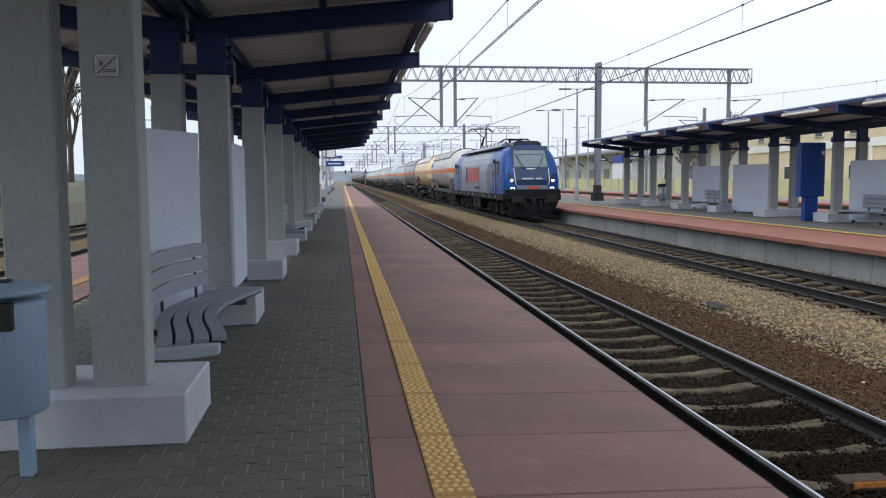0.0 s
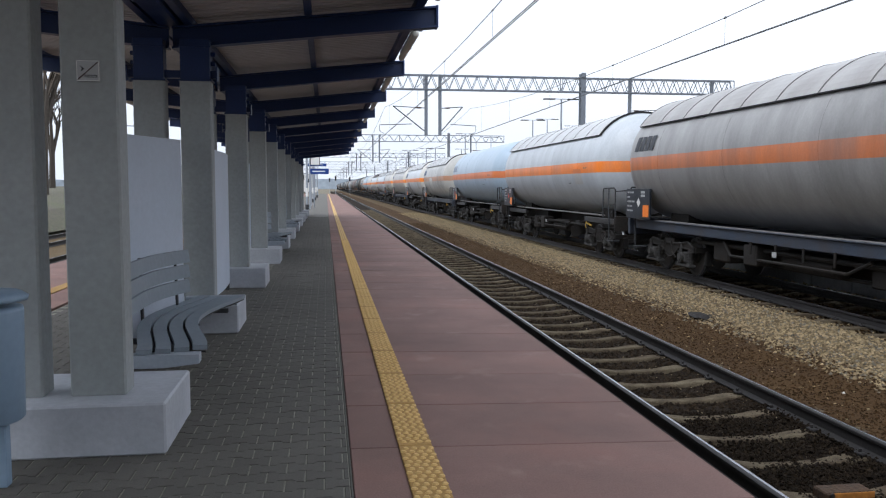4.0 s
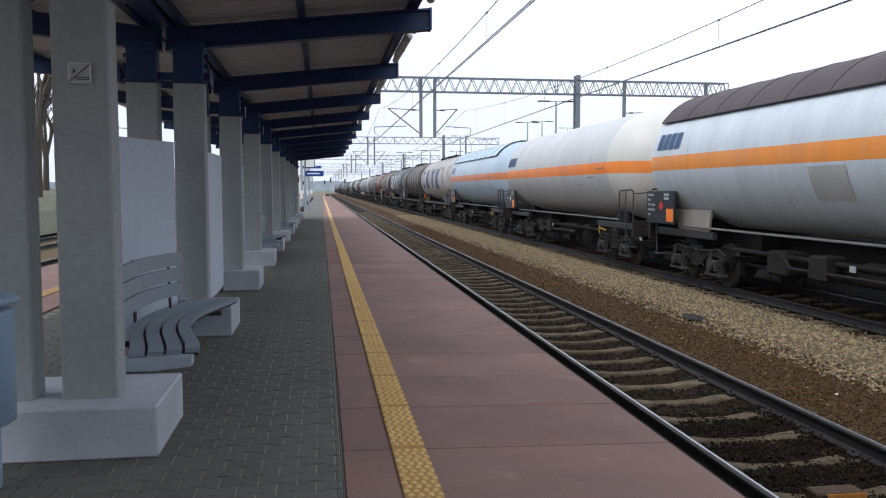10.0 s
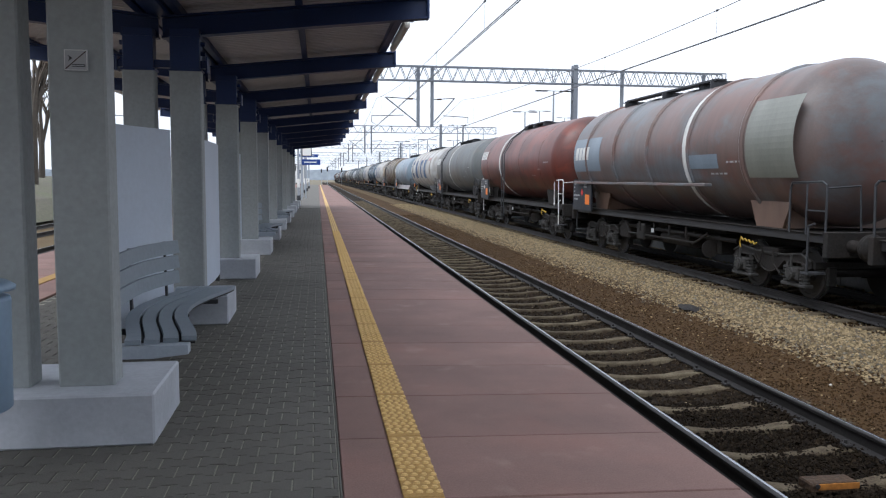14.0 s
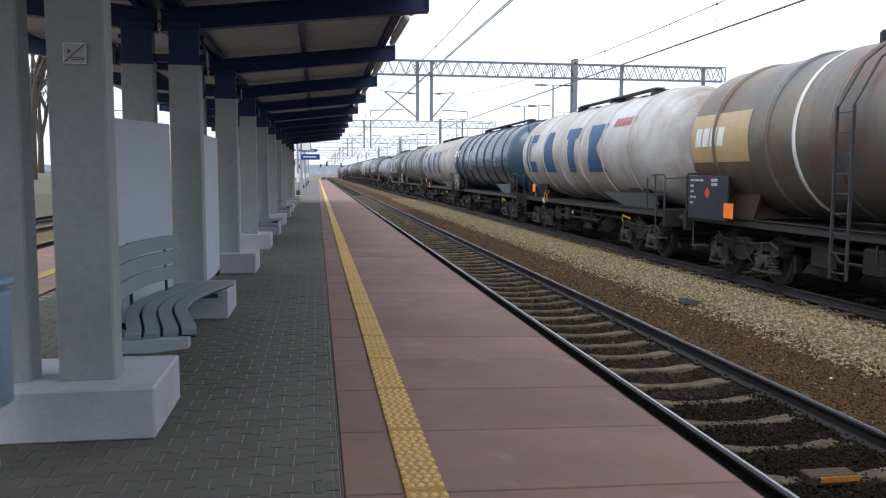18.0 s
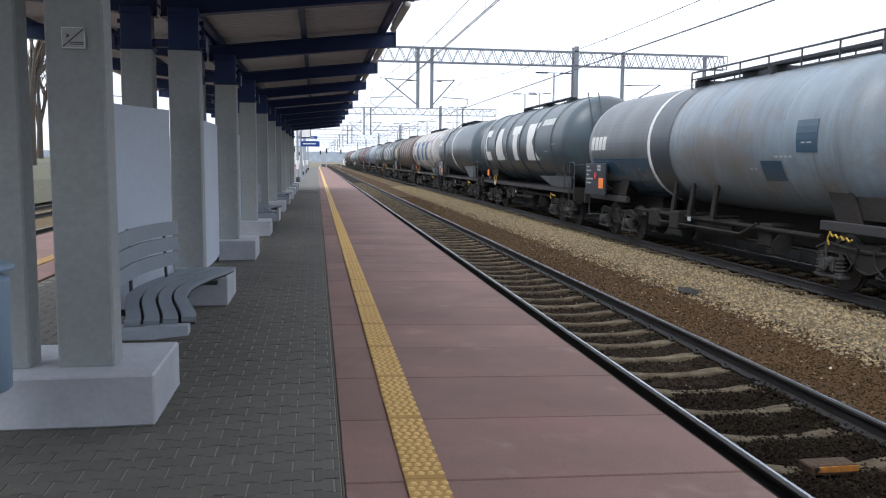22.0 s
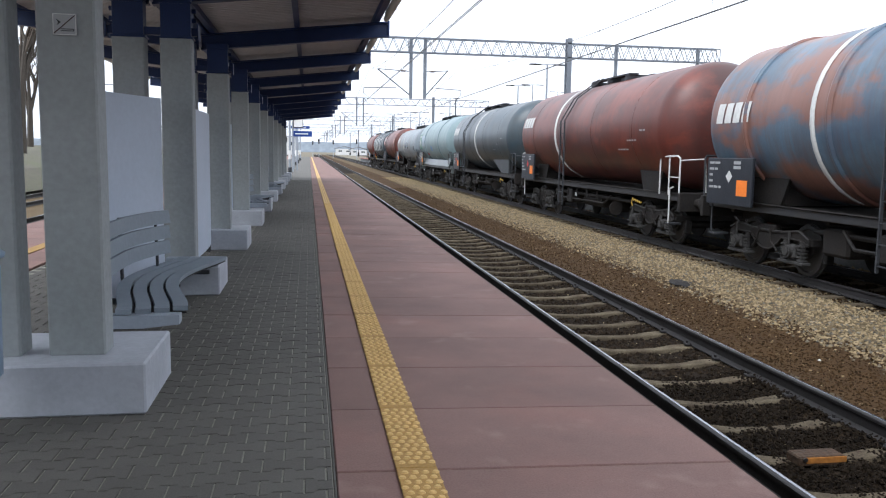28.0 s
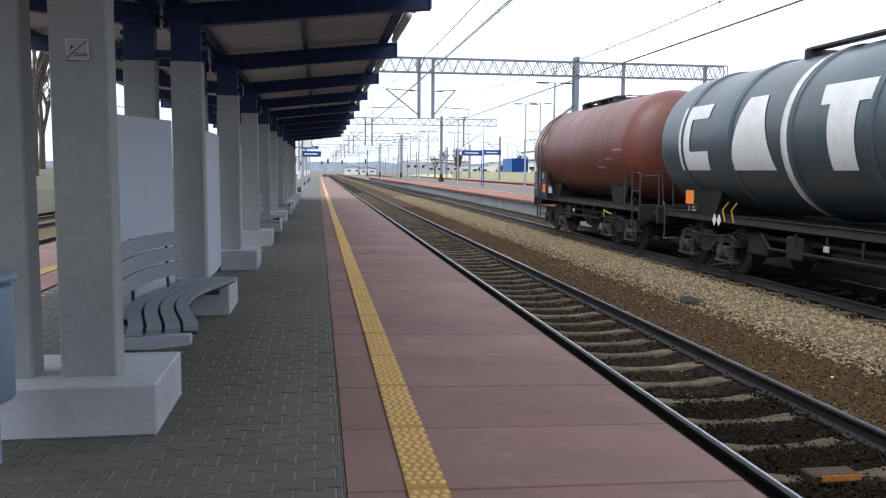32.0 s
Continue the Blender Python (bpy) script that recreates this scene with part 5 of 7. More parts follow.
def small_blocks(f, y, r, s0=0.35, h=0.30, w=0.24, n=4, k=0, cz=CH):
    q = []
    for i in range(n):
        a = y - i * w * 1.16
        q.append(((s0, a, a - w * 0.92), (s0 + h, a - 0.06, a - w * 0.92 - 0.06)))
    return on_tank(f, q, r, k, cz=cz)


def ladder_form(x, y, z0, z1, w=0.40):
    f = Form()
    for e in (-1, 1):
        f.flat((x, y + e * w / 2, z0), (x, y + e * w / 2, z1), 0.045, 0.03)
    k = int((z1 - z0) / 0.3)
    for i in range(k + 1):
        z = z0 + 0.1 + i * (z1 - z0 - 0.2) / max(1, k)
        f.bar((x, y - w / 2, z), (x, y + w / 2, z), 0.014, 4)
    return f


def wagon(i, s0, s1, o):
    """Tank wagon number i between the couplings s0 and s1 along the train. o: its looks."""
    L = s1 - s0
    h = L / 2
    w = thing("tank_wagon", pose(FAR_X, (s0 + s1) / 2, RAIL_Z), o["label"], "tank wagon", "tank wagons of the train")
    MOVERS.append((w, (s0 + s1) / 2))
    gas = o["gas"]
    R = o.get("r", CR if gas else 1.52)
    body, frame = o["body"], o.get("frame", GREASE)
    ya, yb = -h + 0.70 + o.get("near", 0.4 if gas else 0.2), h - (0.55 if gas else 0.70)
    dome = 1.12 if gas else 0.80
    prof = []
    for j in range(9):
        t = math.pi / 2 * j / 8
        prof.append((ya - dome * math.cos(t) + dome * 0.70, R * math.sin(t) if j else 0.01))
    prof.append((0, R))
    for j in range(8, -1, -1):
        t = math.pi / 2 * j / 8
        prof.append((yb + dome * math.cos(t) - dome * 0.70, R * math.sin(t) if j else 0.01))
    low, bare = o.get("ch", CH), o.get("frameless") or (gas and not o.get("frame"))
    tank = part("tank", Form().turn(prof, 48, cz=low), body, w, smooth=True)
    yc0, yc1 = ya + dome * 0.70, yb - dome * 0.70
    if o.get("cap"):
        end = [(y - 0.004, r + 0.006) for y, r in prof[:9]] + [(yc0 + 0.03, R + 0.006), (yc0 + 0.03, R)]
        part("tank_end", Form().turn(end, 48, cz=low), o["cap"], w, "cleaner domed tank end", smooth=True)
    if gas and o.get("shade"):
        f = Form()
        a0, a1 = 34, 146
        f.turn([(yc0 + 0.02, R + 0.01), (yc0 + 0.02, R + 0.055), (yc1 + 0.05, R + 0.055), (yc1 + 0.05, R + 0.01)], 20, 0, a0, a1, 0, CH)
        sh = part("sunshade", f, o["shade"], w, "curved sheet sunshade over the tank top", smooth=False)
        rib = Form()
        n = int((yc1 - yc0) / 1.25)
        for j in range(n + 1):
            y = yc0 + 0.05 + (yc1 - yc0) * j / n
            rib.turn([(y - 0.014, R + 0.056), (y - 0.014, R + 0.066), (y + 0.014, R + 0.066), (y + 0.014, R + 0.056)], 16, 0, a0, a1, 0, CH)
        part("seam", rib, SEAM if o["shade"] is not SH_BROWN else SH_BROWN, sh, "clamped seam")
        edge = Form()
        for a in (a0, a1):
            x, z = (R + 0.045) * math.cos(radians(a)), CH + (R + 0.045) * math.sin(radians(a))
            edge.box(x - 0.014, x + 0.014, yc0, yc1 + 0.05, z - 0.012, z + 0.010)
        edge.turn([(yc0 - 0.012, R + 0.01), (yc0 - 0.012, R + 0.065), (yc0 + 0.015, R + 0.065)], 16, 0, a0, a1, 0, CH)
        part("shade_edge", edge, BLACK, sh, "dark rubber edge")
    for j in range(4 if not o.get("rings") else 0):
        y = yc0 + (yc1 - yc0) * (j + 0.5) / 4
        part("weld_seam", Form().turn([(y - 0.012, R + 0.001), (y - 0.006, R + 0.006), (y + 0.006, R + 0.006), (y + 0.012, R + 0.001)], 40, 0, 0, 360, 0, low), body, w, smooth=True)
    rings = o.get("rings", 0)
    if rings:
        for j in range(rings):
            y = yc0 + (yc1 - yc0) * (j + 0.5) / rings
            f = Form().turn([(y - 0.055, R + 0.002), (y - 0.038, R + 0.038), (y, R + 0.05), (y + 0.038, R + 0.038), (y + 0.055, R + 0.002)], 40, 0, 0, 360, 0, CH)
            part("stiffening_ring", f, o.get("ring_mat", body), w, "raised stiffening ring round the tank", smooth=True)
    for y, wd in o.get("bands", ()):
        part("white_band", Form().turn([(y - wd, R + 0.004), (y - wd, R + 0.012), (y + wd, R + 0.012), (y + wd, R + 0.004)], 40, 0, -70, 250, 0, low), o.get("band_mat", MARK), w, "pale reference band round the tank", smooth=True)
    for ya_, yb_, sa, sb, m in o.get("patches", ()):
        part("paint_patch", on_tank(Form(), [((sa, ya_, yb_), (sb, ya_, yb_))], R + 0.010, cz=low), m, w, "repainted patch")
    if o.get("blocks"):
        for f in big_blocks(None, yc1 - 0.35 - o.get("shift", 0.0), R + 0.012, (yc1 - yc0) / 8.4):
            part("painted_shape", f, o["blocks"], w)
        if o.get("logo"):
            part("small_emblem", small_blocks(Form(), yc0 + (yc1 - yc0) * 0.20, R + 0.012, 0.62, 0.25, 0.26, 5), o["logo"], w, "small painted emblem")
    if o.get("panel"):
        part("owner_panel", on_tank(Form(), [((-0.45, yc1 + 0.05, yc1 - o.get("panel_w", 2.3)), (0.55, yc1 + 0.05, yc1 - o.get("panel_w", 2.3)))], R + 0.006, cz=low), o["panel"], w, "repainted owner panel")
    if o.get("mark"):
        part("owner_mark", small_blocks(Form(), yc1 - o.get("mark_y", 0.15), R + 0.012, o.get("mark_s", 0.24), 0.38, 0.27, o.get("mark_n", 4), cz=low), o["mark"], w, "small painted owner mark")
    if o.get("green"):
        board = part("emblem_panel", on_tank(Form(), [((-0.55, 5.75, 4.85), (0.55, 5.75, 4.85))], R + 0.008), paint("green_panel", (0.02, 0.14, 0.075), stain=0.3), w, "green emblem panel")
        part("emblem", on_tank(Form(), [((-0.38, 5.36, 5.20), (-0.10, 5.52, 5.06)), ((-0.10, 5.52, 5.06), (0.10, 5.46, 5.14)), ((0.10, 5.40, 5.24), (0.22, 5.34, 5.28)), ((0.33, 5.62, 5.0), (0.42, 5.62, 5.0))], R + 0.013), MARK, board, "plain white shape")
        part("pale_patch", on_tank(Form(), [((-0.30, 4.75, 2.65), (0.40, 4.75, 2.65))], R + 0.006), paint("pale_blue_patch", (0.26, 0.325, 0.39), stain=0.2), w, "paler repainted patch")
        part("sticker", on_tank(Form(), [((-0.65, 0.60, 0.14), (-0.33, 0.60, 0.14))], R + 0.010), paint("blue_sticker", (0.02, 0.15, 0.42), stain=0.1), w, "small blue sticker")
        part("sticker", on_tank(Form(), [((-1.00, 3.10, 2.75), (-0.78, 3.10, 2.75))], R + 0.010), BOARD, w, "small dark sticker")
        part("sticker", on_tank(Form(), [((-1.00, 2.74, 2.45), (-0.80, 2.74, 2.45))], R + 0.010), MARK_RED, w, "small red sticker")
        part("sticker", on_tank(Form(), [((-1.22, 0.20, -0.22), (-1.06, 0.26, -0.16))], R + 0.010), MARK, w, "small white sticker")
    # lettering bars low on the side
    rr = random.Random(i)
    ink = INK if gas else MARK_DIM
    for k in range(3):
        y = yc0 + (yc1 - yc0) * (0.07 + 0.07 * k) + rr.uniform(0, 0.2)
        t, form = -0.10 - 0.24 * k, Form()
        for q in range(rr.randint(2, 4)):
            lw = rr.uniform(0.06, 0.16)
            on_tank(form, [((t, y, y - lw), (t + 0.036, y, y - lw))], R + 0.009, cz=low)
            y -= lw + 0.05
        part("lettering_bar", form, ink, w, "line of small writing")

    # underframe: sills, headstocks and cross beams
    def beam(name, *q):
        part(name, Form().soft(*q, 0.012), SILL if frame is GREASE and name == "side_sill" else frame, w)

    if bare:
        for s in (-1, 1):
            beam("centre_sill", -0.40, 0.40, *sorted((s * (h - 4.3), s * (h - 0.63))), 0.80, 1.20)
            for e in (-1, 1):
                beam("side_sill", *sorted((e * 1.08, e * 1.20)), *sorted((s * (h - 3.7), s * (h - 0.63))), 1.02, 1.18)
    else:
        beam("centre_sill", -0.40, 0.40, -h + 0.63, h - 0.63, 0.80, 1.165)
        beam("deck_plate", -1.07, 1.07, -h + 0.63, h - 0.63, 1.17, 1.21)
        for e in (-1, 1):
            beam("side_sill", *sorted((e * 1.08, e * 1.20)), -h + 0.63, h - 0.63, *((1.02, 1.24) if gas else (1.07, 1.22)))
            beam("sill_flange", *sorted((e * 1.10, e * 1.25)), -h + 0.64, h - 0.64, *((1.241, 1.262) if gas else (1.221, 1.240)))
    for s in (-1, 1):
        beam("headstock", -1.32, 1.32, *sorted((s * (h - 0.62), s * (h - 0.50))), 0.85, 1.28)
    for k in (0, 4) if bare else range(5):
        y = -h + 1.4 + (L - 2.8) * k / 4
        for e in (-1, 1):
            beam("cross_beam", *sorted((e * 0.41, e * 1.07)), y - 0.06, y + 0.06, 1.0, 1.16)
    sk = o.get("saddle", GREASE)
    if gas:
        for e in (-1, 1):
            part("foot_lip", Form().soft(*sorted((e * 1.10, e * 1.19)), -h + 2.0, h - 2.0, 1.245, 1.285, 0.006), LIP_GREY, w, "narrow lip along the tank foot")
    for s in (-1, 1):
        y = s * (h - 2.65)
        if gas:
            part("bolster", Form().box(-0.8, 0.8, y - 0.5, y + 0.5, 1.21, 1.50), GREASE, w)
            for e in (-1, 1):
                pts = [(y - 0.75, 1.19), (y + 0.75, 1.19), (y + s * 0.10 + 0.95, 1.66), (y + s * 0.10 - 0.95, 1.66)]
                if o.get("saddle"):
                    part("saddle_plate", Form().prism(pts, "x", *sorted((e * 1.10, e * 1.15))), sk, w, "saddle plate that carries the tank")
            continue
        for e in (-1, 1):
            if bare:
                pts = [(y - s * 0.15, 1.18), (y - s * 0.75, 1.18), (y - s * 1.20, 2.02), (y - s * 0.65, 2.02)]
                part("saddle_plate", Form().prism(pts, "x", *sorted((e * 1.04, e * 1.10))), sk, w, "slanted strut that carries the tank")
                continue
            pts = [(y - 0.55, 1.24), (y + 0.55, 1.24), (y + 0.85, 1.80), (y - 0.85, 1.80)] if gas else [(y - 0.45, 1.24), (y + 0.45, 1.24), (y + 0.75, 1.85), (y - 0.75, 1.85)]
            part("saddle_plate", Form().prism(pts, "x", *sorted((e * 1.02, e * 1.08))), sk, w, "saddle plate that carries the tank")
        if o.get("gusset") and s < 0:
            up = o.get("gusset_h", 0.34)
            end = o.get("gusset_near", 1.3)
            pts = [(y + s * end, 1.245), (y - s * 0.9, 1.245), (y - s * 2.6, 1.25 + up), (y + s * end, 1.29 + up)]
            part("gusset_plate", Form().prism(pts if s < 0 else pts[::-1], "x", -1.17, -1.12), o["gusset"], w, "long slate gusset plate over the bogie")
        part("bolster", Form().box(-1.02, 1.02, y - 0.5, y + 0.5, 1.24, 1.60), sk, w)
    for s in (-1, 1):
        b = part("bogie", BOGIE, None, w, "greasy two-axle bogie with coil springs", at=pose(0, s * (h - 2.65), 0))
        for a in (-0.9, 0.9):
            part("wheelset", WHEELSET, None, b, at=pose(0, a, 0.46))
            for e in (-1, 1):
                part("axle_box", AXLE_BOX, None, b, "dusty axle box with two coil springs", at=pose(e * 1.03, a, 0.46, 0, 0, 0 if e > 0 else 180))
        for e in (-1, 1):
            part("buffer", BUFFER, None, w, at=pose(e * 0.875, s * h, 1.05, 0, 0, 0 if s > 0 else 180))
        part("coupling", Form().soft(-0.06, 0.06, *sorted((s * (h - 0.55), s * (h + 0.02))), 0.88, 1.0, 0.02).path([(0, s * h, 0.9), (0.05, s * (h - 0.1), 0.55), (0, s * (h - 0.4), 0.75)], 0.025), GREASE, w)
    if o.get("skirt"):
        d = low - CH
        part("skirt", Form().prism([(-1.34, 1.24 + d), (-1.28, 1.24 + d), (-1.12, 1.62 + d), (-1.18, 1.62 + d)], "y", yc0, yc1), o["skirt"], w, "skirt plate along the tank foot")
    if o.get("ledge"):
        part("side_ledge", Form().soft(-1.60, -1.44, yc0 + 2.4, yc1 - 0.2, 1.98, 2.05, 0.01), body, w, "narrow side ledge along the tank")
    # equipment hung below
    f = Form()
    f.bar((-0.7, -0.9, 0.72), (-0.7, 0.7, 0.72), 0.21, 14)
    f.soft(-1.15, -0.75, 1.2, 1.7, 0.55, 0.98, 0.03)
    f.bar((-1.05, -h + 5.0, 0.62), (-1.05, -h + 5.02, 0.62), 0.2, 10)
    f.path([(-1.1, -2.2, 0.95), (-1.1, -1.6, 0.70), (-1.1, 2.3, 0.68), (-1.1, 2.6, 0.95)], 0.03)
    f.soft(-0.9, -0.4, -2.4, -1.9, 0.5, 0.95, 0.03)
    # long dark box added to fill the gap that lies in the wagon's shade
    f.soft(0.2, 0.9, -h + 4.2, h - 4.2, 0.42, 1.16 if bare else 0.98, 0.04)
    f.bar((-0.95, -h + 4.0, 0.86), (-0.95, h - 4.0, 0.86), 0.05, 8)
    f.bar((-0.55, -h + 4.0, 0.52), (-0.55, h - 4.0, 0.52), 0.035, 6)
    f.soft(-1.0, -0.5, 2.6, 3.3, 0.48, 0.95, 0.05)
    for k in range(0 if bare else 4):
        f.bar((-1.27, -1.5 + k * 0.9, 0.80), (-1.27, -1.5 + k * 0.9, 1.05), 0.025, 5)
    part("brake_gear", f, GREASE, w, "brake cylinders, pipes and valves")
    if bare and not gas:
        f = Form()
        for y in (-0.4, 0.7, 1.6):
            f.prism([(y - 0.06, 0.92), (y + 0.12, 0.92), (y - 0.10, 1.66), (y - 0.24, 1.66)], "x", -1.12, -1.06)
            f.bar((-1.10, y, 0.95), (-0.5, y, 0.95), 0.04, 6)
        part("bracket", f, sk, w, "slanted brackets that hold the brake pipes")
    part("brake_tag", Form().soft(-1.34, -1.325, 0.15, 0.30, 0.82, 0.92, 0.004), MARK_DIM, w)
    # yellow hose
    f = Form()
    y = -h + 3.0
    f.path([(-1.27, y + 0.30 - 0.07 * k, 1.00 - 0.045 * (k % 2) - 0.008 * k) for k in range(9)], 0.017, 5)
    f.path([(-1.27, y + 0.30, 1.02), (-1.27, y + 0.36, 0.90), (-1.26, y + 0.33, 0.80)], 0.015, 5)
    part("brake_hose", f, YEL, w, "coiled dull yellow brake hose")
    # placard at the far end, with hazard plates
    if o.get("bracket"):
        y = yc1 - 1.15
        pb = part("plate_bracket", Form().soft(-1.30, -1.22, y - 0.22, y + 0.22, 1.24, 1.40, 0.01).bar((-1.33, y, 1.24), (-1.33, y, 1.7), 0.02, 5), SILL, w, "bracket that carries the hazard plate")
        part("hazard_plate", Form().soft(-1.365, -1.35, y - 0.19, y + 0.19, 1.42, 1.72, 0.003), PLATE_O, pb, "orange hazard plate")
        part("writing_bar", Form().box(-1.305, -1.301, y - 0.18, y + 0.16, 1.27, 1.30).box(-1.305, -1.301, y - 0.10, y + 0.16, 1.33, 1.36), MARK_DIM, pb)
        for k in range(2):
            zc, yc = 1.12, y - 1.0 - 0.2 * k
            part("hazard_diamond", Form().prism([(yc - 0.09, zc), (yc, zc - 0.12), (yc + 0.09, zc), (yc, zc + 0.12)], "x", -1.275, -1.265), MARK, pb, "white hazard diamond")
    else:
        b = h - (0.0 if gas else 0.32) - o.get("board_y", 0.0)
        pb = part("placard", Form().soft(-1.46, -1.40, b - (2.30 if gas else 2.42), b - 0.70, 1.30 if gas else 1.16, 2.08, 0.012), o.get("board", BOARD), w, "dark placard with rows of small writing")
        bars = Form()
        for k in range(5):
            y1 = b - 0.80
            for q in range(rr.randint(1, 3)):
                wd = rr.uniform(0.07, 0.20)
                bars.box(-1.466, -1.461, y1 - wd, y1, 1.96 - 0.12 * k, 2.005 - 0.12 * k)
                y1 -= wd + 0.035
        for k in range(2):
            bars.box(-1.466, -1.461, b - 2.0, b - 1.74, 1.87 + 0.09 * k, 1.93 + 0.09 * k)
        part("writing_bar", bars, MARK_DIM, pb)
        if o.get("green"):
            part("edge_strip", Form().soft(-1.468, -1.461, b - 2.42, b - 2.36, 1.18, 2.06, 0.002), YEL, pb, "yellow strip on the edge of the placard")
        low_plate = o.get("plate_low", 0.0)
        part("hazard_plate", Form().soft(-1.468, -1.461, b - 2.26 - low_plate, b - 1.88 - low_plate, 1.36 - 0.3 * low_plate, 1.66 - 0.3 * low_plate, 0.002), PLATE_O, pb, "orange hazard plate")
        zc, yc = 1.72, b - 1.58
        part("hazard_diamond", Form().prism([(yc - 0.12, zc), (yc, zc - 0.12), (yc + 0.12, zc), (yc, zc + 0.12)], "x", -1.467, -1.461), MARK_RED if i % 3 else MARK, pb, "hazard diamond")
    # end rails
    for s in (1, -1):
        y = s * (h - 0.58)
        rm = o.get("rail_mat", DARKSTEEL)
        if s > 0:
            f = Form().path([(-1.28, y, 1.2), (-1.30, y, 2.05), (-1.28, y - s * 0.06, 2.12), (-0.95, y, 2.12), (-0.9, y, 1.2)], 0.022, 5)
        else:
            f = Form().path([(-1.30, y + 1.05, 1.2), (-1.30, y + 1.05, 1.98), (-1.30, y + 0.99, 2.08), (-1.30, y + 0.12, 2.10), (-1.30, y, 2.04), (-1.30, y, 1.2)], 0.021, 5)
            part("handrail_post", Form().path([(-1.30, y + 0.55, 2.09), (-1.30, y + 0.55, 1.2)], 0.018, 5), rm, w)
            part("handrail_bar", Form().path([(-1.30, y + 0.55, 1.62), (-1.30, y, 1.62)], 0.016, 4), rm, w)
            part("end_handrail", Form().path([(-1.30, y, 2.0), (-0.7, y, 2.04), (-0.65, y, 1.2)], 0.018, 5), rm, w)
        part("handrail", f, rm, w, "bent tube handrail")
        part("grab_rail", Form().path([(-1.32, y - s * 0.45, 0.55), (-1.32, y - s * 0.45, 1.35), (-1.30, y - s * 0.30, 1.40)], 0.02, 5), rm, w)
        part("step", Form().soft(-1.34, -1.02, y - s * 0.5 - 0.12, y - s * 0.5 + 0.12, 0.52, 0.56, 0.006), DARKSTEEL, w)
    if not gas:
        # walkway and manhole on top
        f = Form()
        yw0, yw1 = o.get("walk", (-2.6, 2.0))
        for x in (-0.42, 0.30):
            f.box(x, x + 0.28, yw0, yw1, low + R + 0.10, low + R + 0.14)
        for y in (yw0 + 0.1, (yw0 + yw1) / 2, yw1 - 0.1):
            f.box(-0.5, 0.6, y - 0.03, y + 0.03, low + R - 0.12, low + R + 0.10)
        part("walkway", f, DARKSTEEL, w, "steel walkway along the tank top")
        part("manhole", Form().turn([(0, 0), (0, 0.30), (0.2, 0.30), (0.24, 0.0)], 16, 0, 0, 360), DARKSTEEL, w, at=pose(0, o.get("hatch", 0.0), low + R - 0.05, 90))
        if o.get("guard"):
            f, rail = Form(), 0.28 if bare else 0.50
            for x in (-0.55, 0.55):
                f.path([(x, yw0, low + R - 0.1), (x, yw0, low + R + rail), (x, yw1, low + R + rail), (x, yw1, low + R - 0.1)], 0.022, 5)
                f.bar((x, yw0, low + R + 0.12), (x, yw1, low + R + 0.12), 0.018, 4)
                n = 6
                for k in range(1, n):
                    y = yw0 + (yw1 - yw0) * k / n
                    f.bar((x, y, low + R - 0.05), (x, y, low + R + rail), 0.018, 4)
            part("guard_rail", f, DARKSTEEL, w, "tube guard rail round the walkway")
        if o.get("ladder") is not None:
            y = o["ladder"]
            f = ladder_form(-R - 0.10, y, 0.5, CH + 0.35)
            f.path([(-R - 0.10, y - 0.18, CH + 0.35), (-R * 0.80, y - 0.18, CH + 1.05), (-0.4, y - 0.18, CH + R + 0.16)], 0.02, 5)
            f.path([(-R - 0.10, y + 0.18, CH + 0.35), (-R * 0.80, y + 0.18, CH + 1.05), (-0.4, y + 0.18, CH + R + 0.16)], 0.02, 5)
            part("ladder", f, o.get("ladder_mat", DARKSTEEL), w, "side ladder up to the walkway")
        if o.get("end_ladder"):
            f = Form()
            y = -h + 0.55
            for x in (-0.75, -0.40):
                f.path([(x, y, 1.25), (x, y, 3.4), (x, y + 0.5, low + R + 0.05)], 0.02, 5)
            for k in range(8):
                z = 1.5 + 0.27 * k
                f.bar((-0.75, y, z), (-0.40, y, z), 0.014, 4)
            part("end_ladder", f, o.get("ladder_mat", DARKSTEEL), w, "ladder on the tank end")
        if o.get("hose"):
            f = Form()
            y = yc1 - 2.9
            for k in (0, 0.35):
                f.path([(-1.36, y - k, 1.52), (-1.42, y - k + 0.12, 1.36), (-1.40, y - k + 0.05, 1.12)], 0.017, 6)
            part("earth_cable", f, CABLE, w, "yellow earthing cables")
    if o.get("end_flange"):
        f = Form().turn([(0, 0.0), (0, 0.27), (0.05, 0.30), (0.30, 0.30)], 20)
        for k in range(12):
            a = 2 * math.pi * k / 12
            f.bar((0.255 * math.cos(a), -0.02, 0.255 * math.sin(a)), (0.255 * math.cos(a), 0.02, 0.255 * math.sin(a)), 0.018, 5)
        part("end_flange", f, body, w, "round bolted flange on the tank end", at=pose(-0.62, ya - dome * 0.22, low + 0.1, 0, 0, -14))
    return w


ORANGE = (0.62, 0.16, 0.035)
FADED = (0.50, 0.24, 0.13)


def gasp(n, c, stripe=ORANGE, **k):
    return paint("gas_paint_" + n, c, band=(2.56, 2.89, stripe), **k)


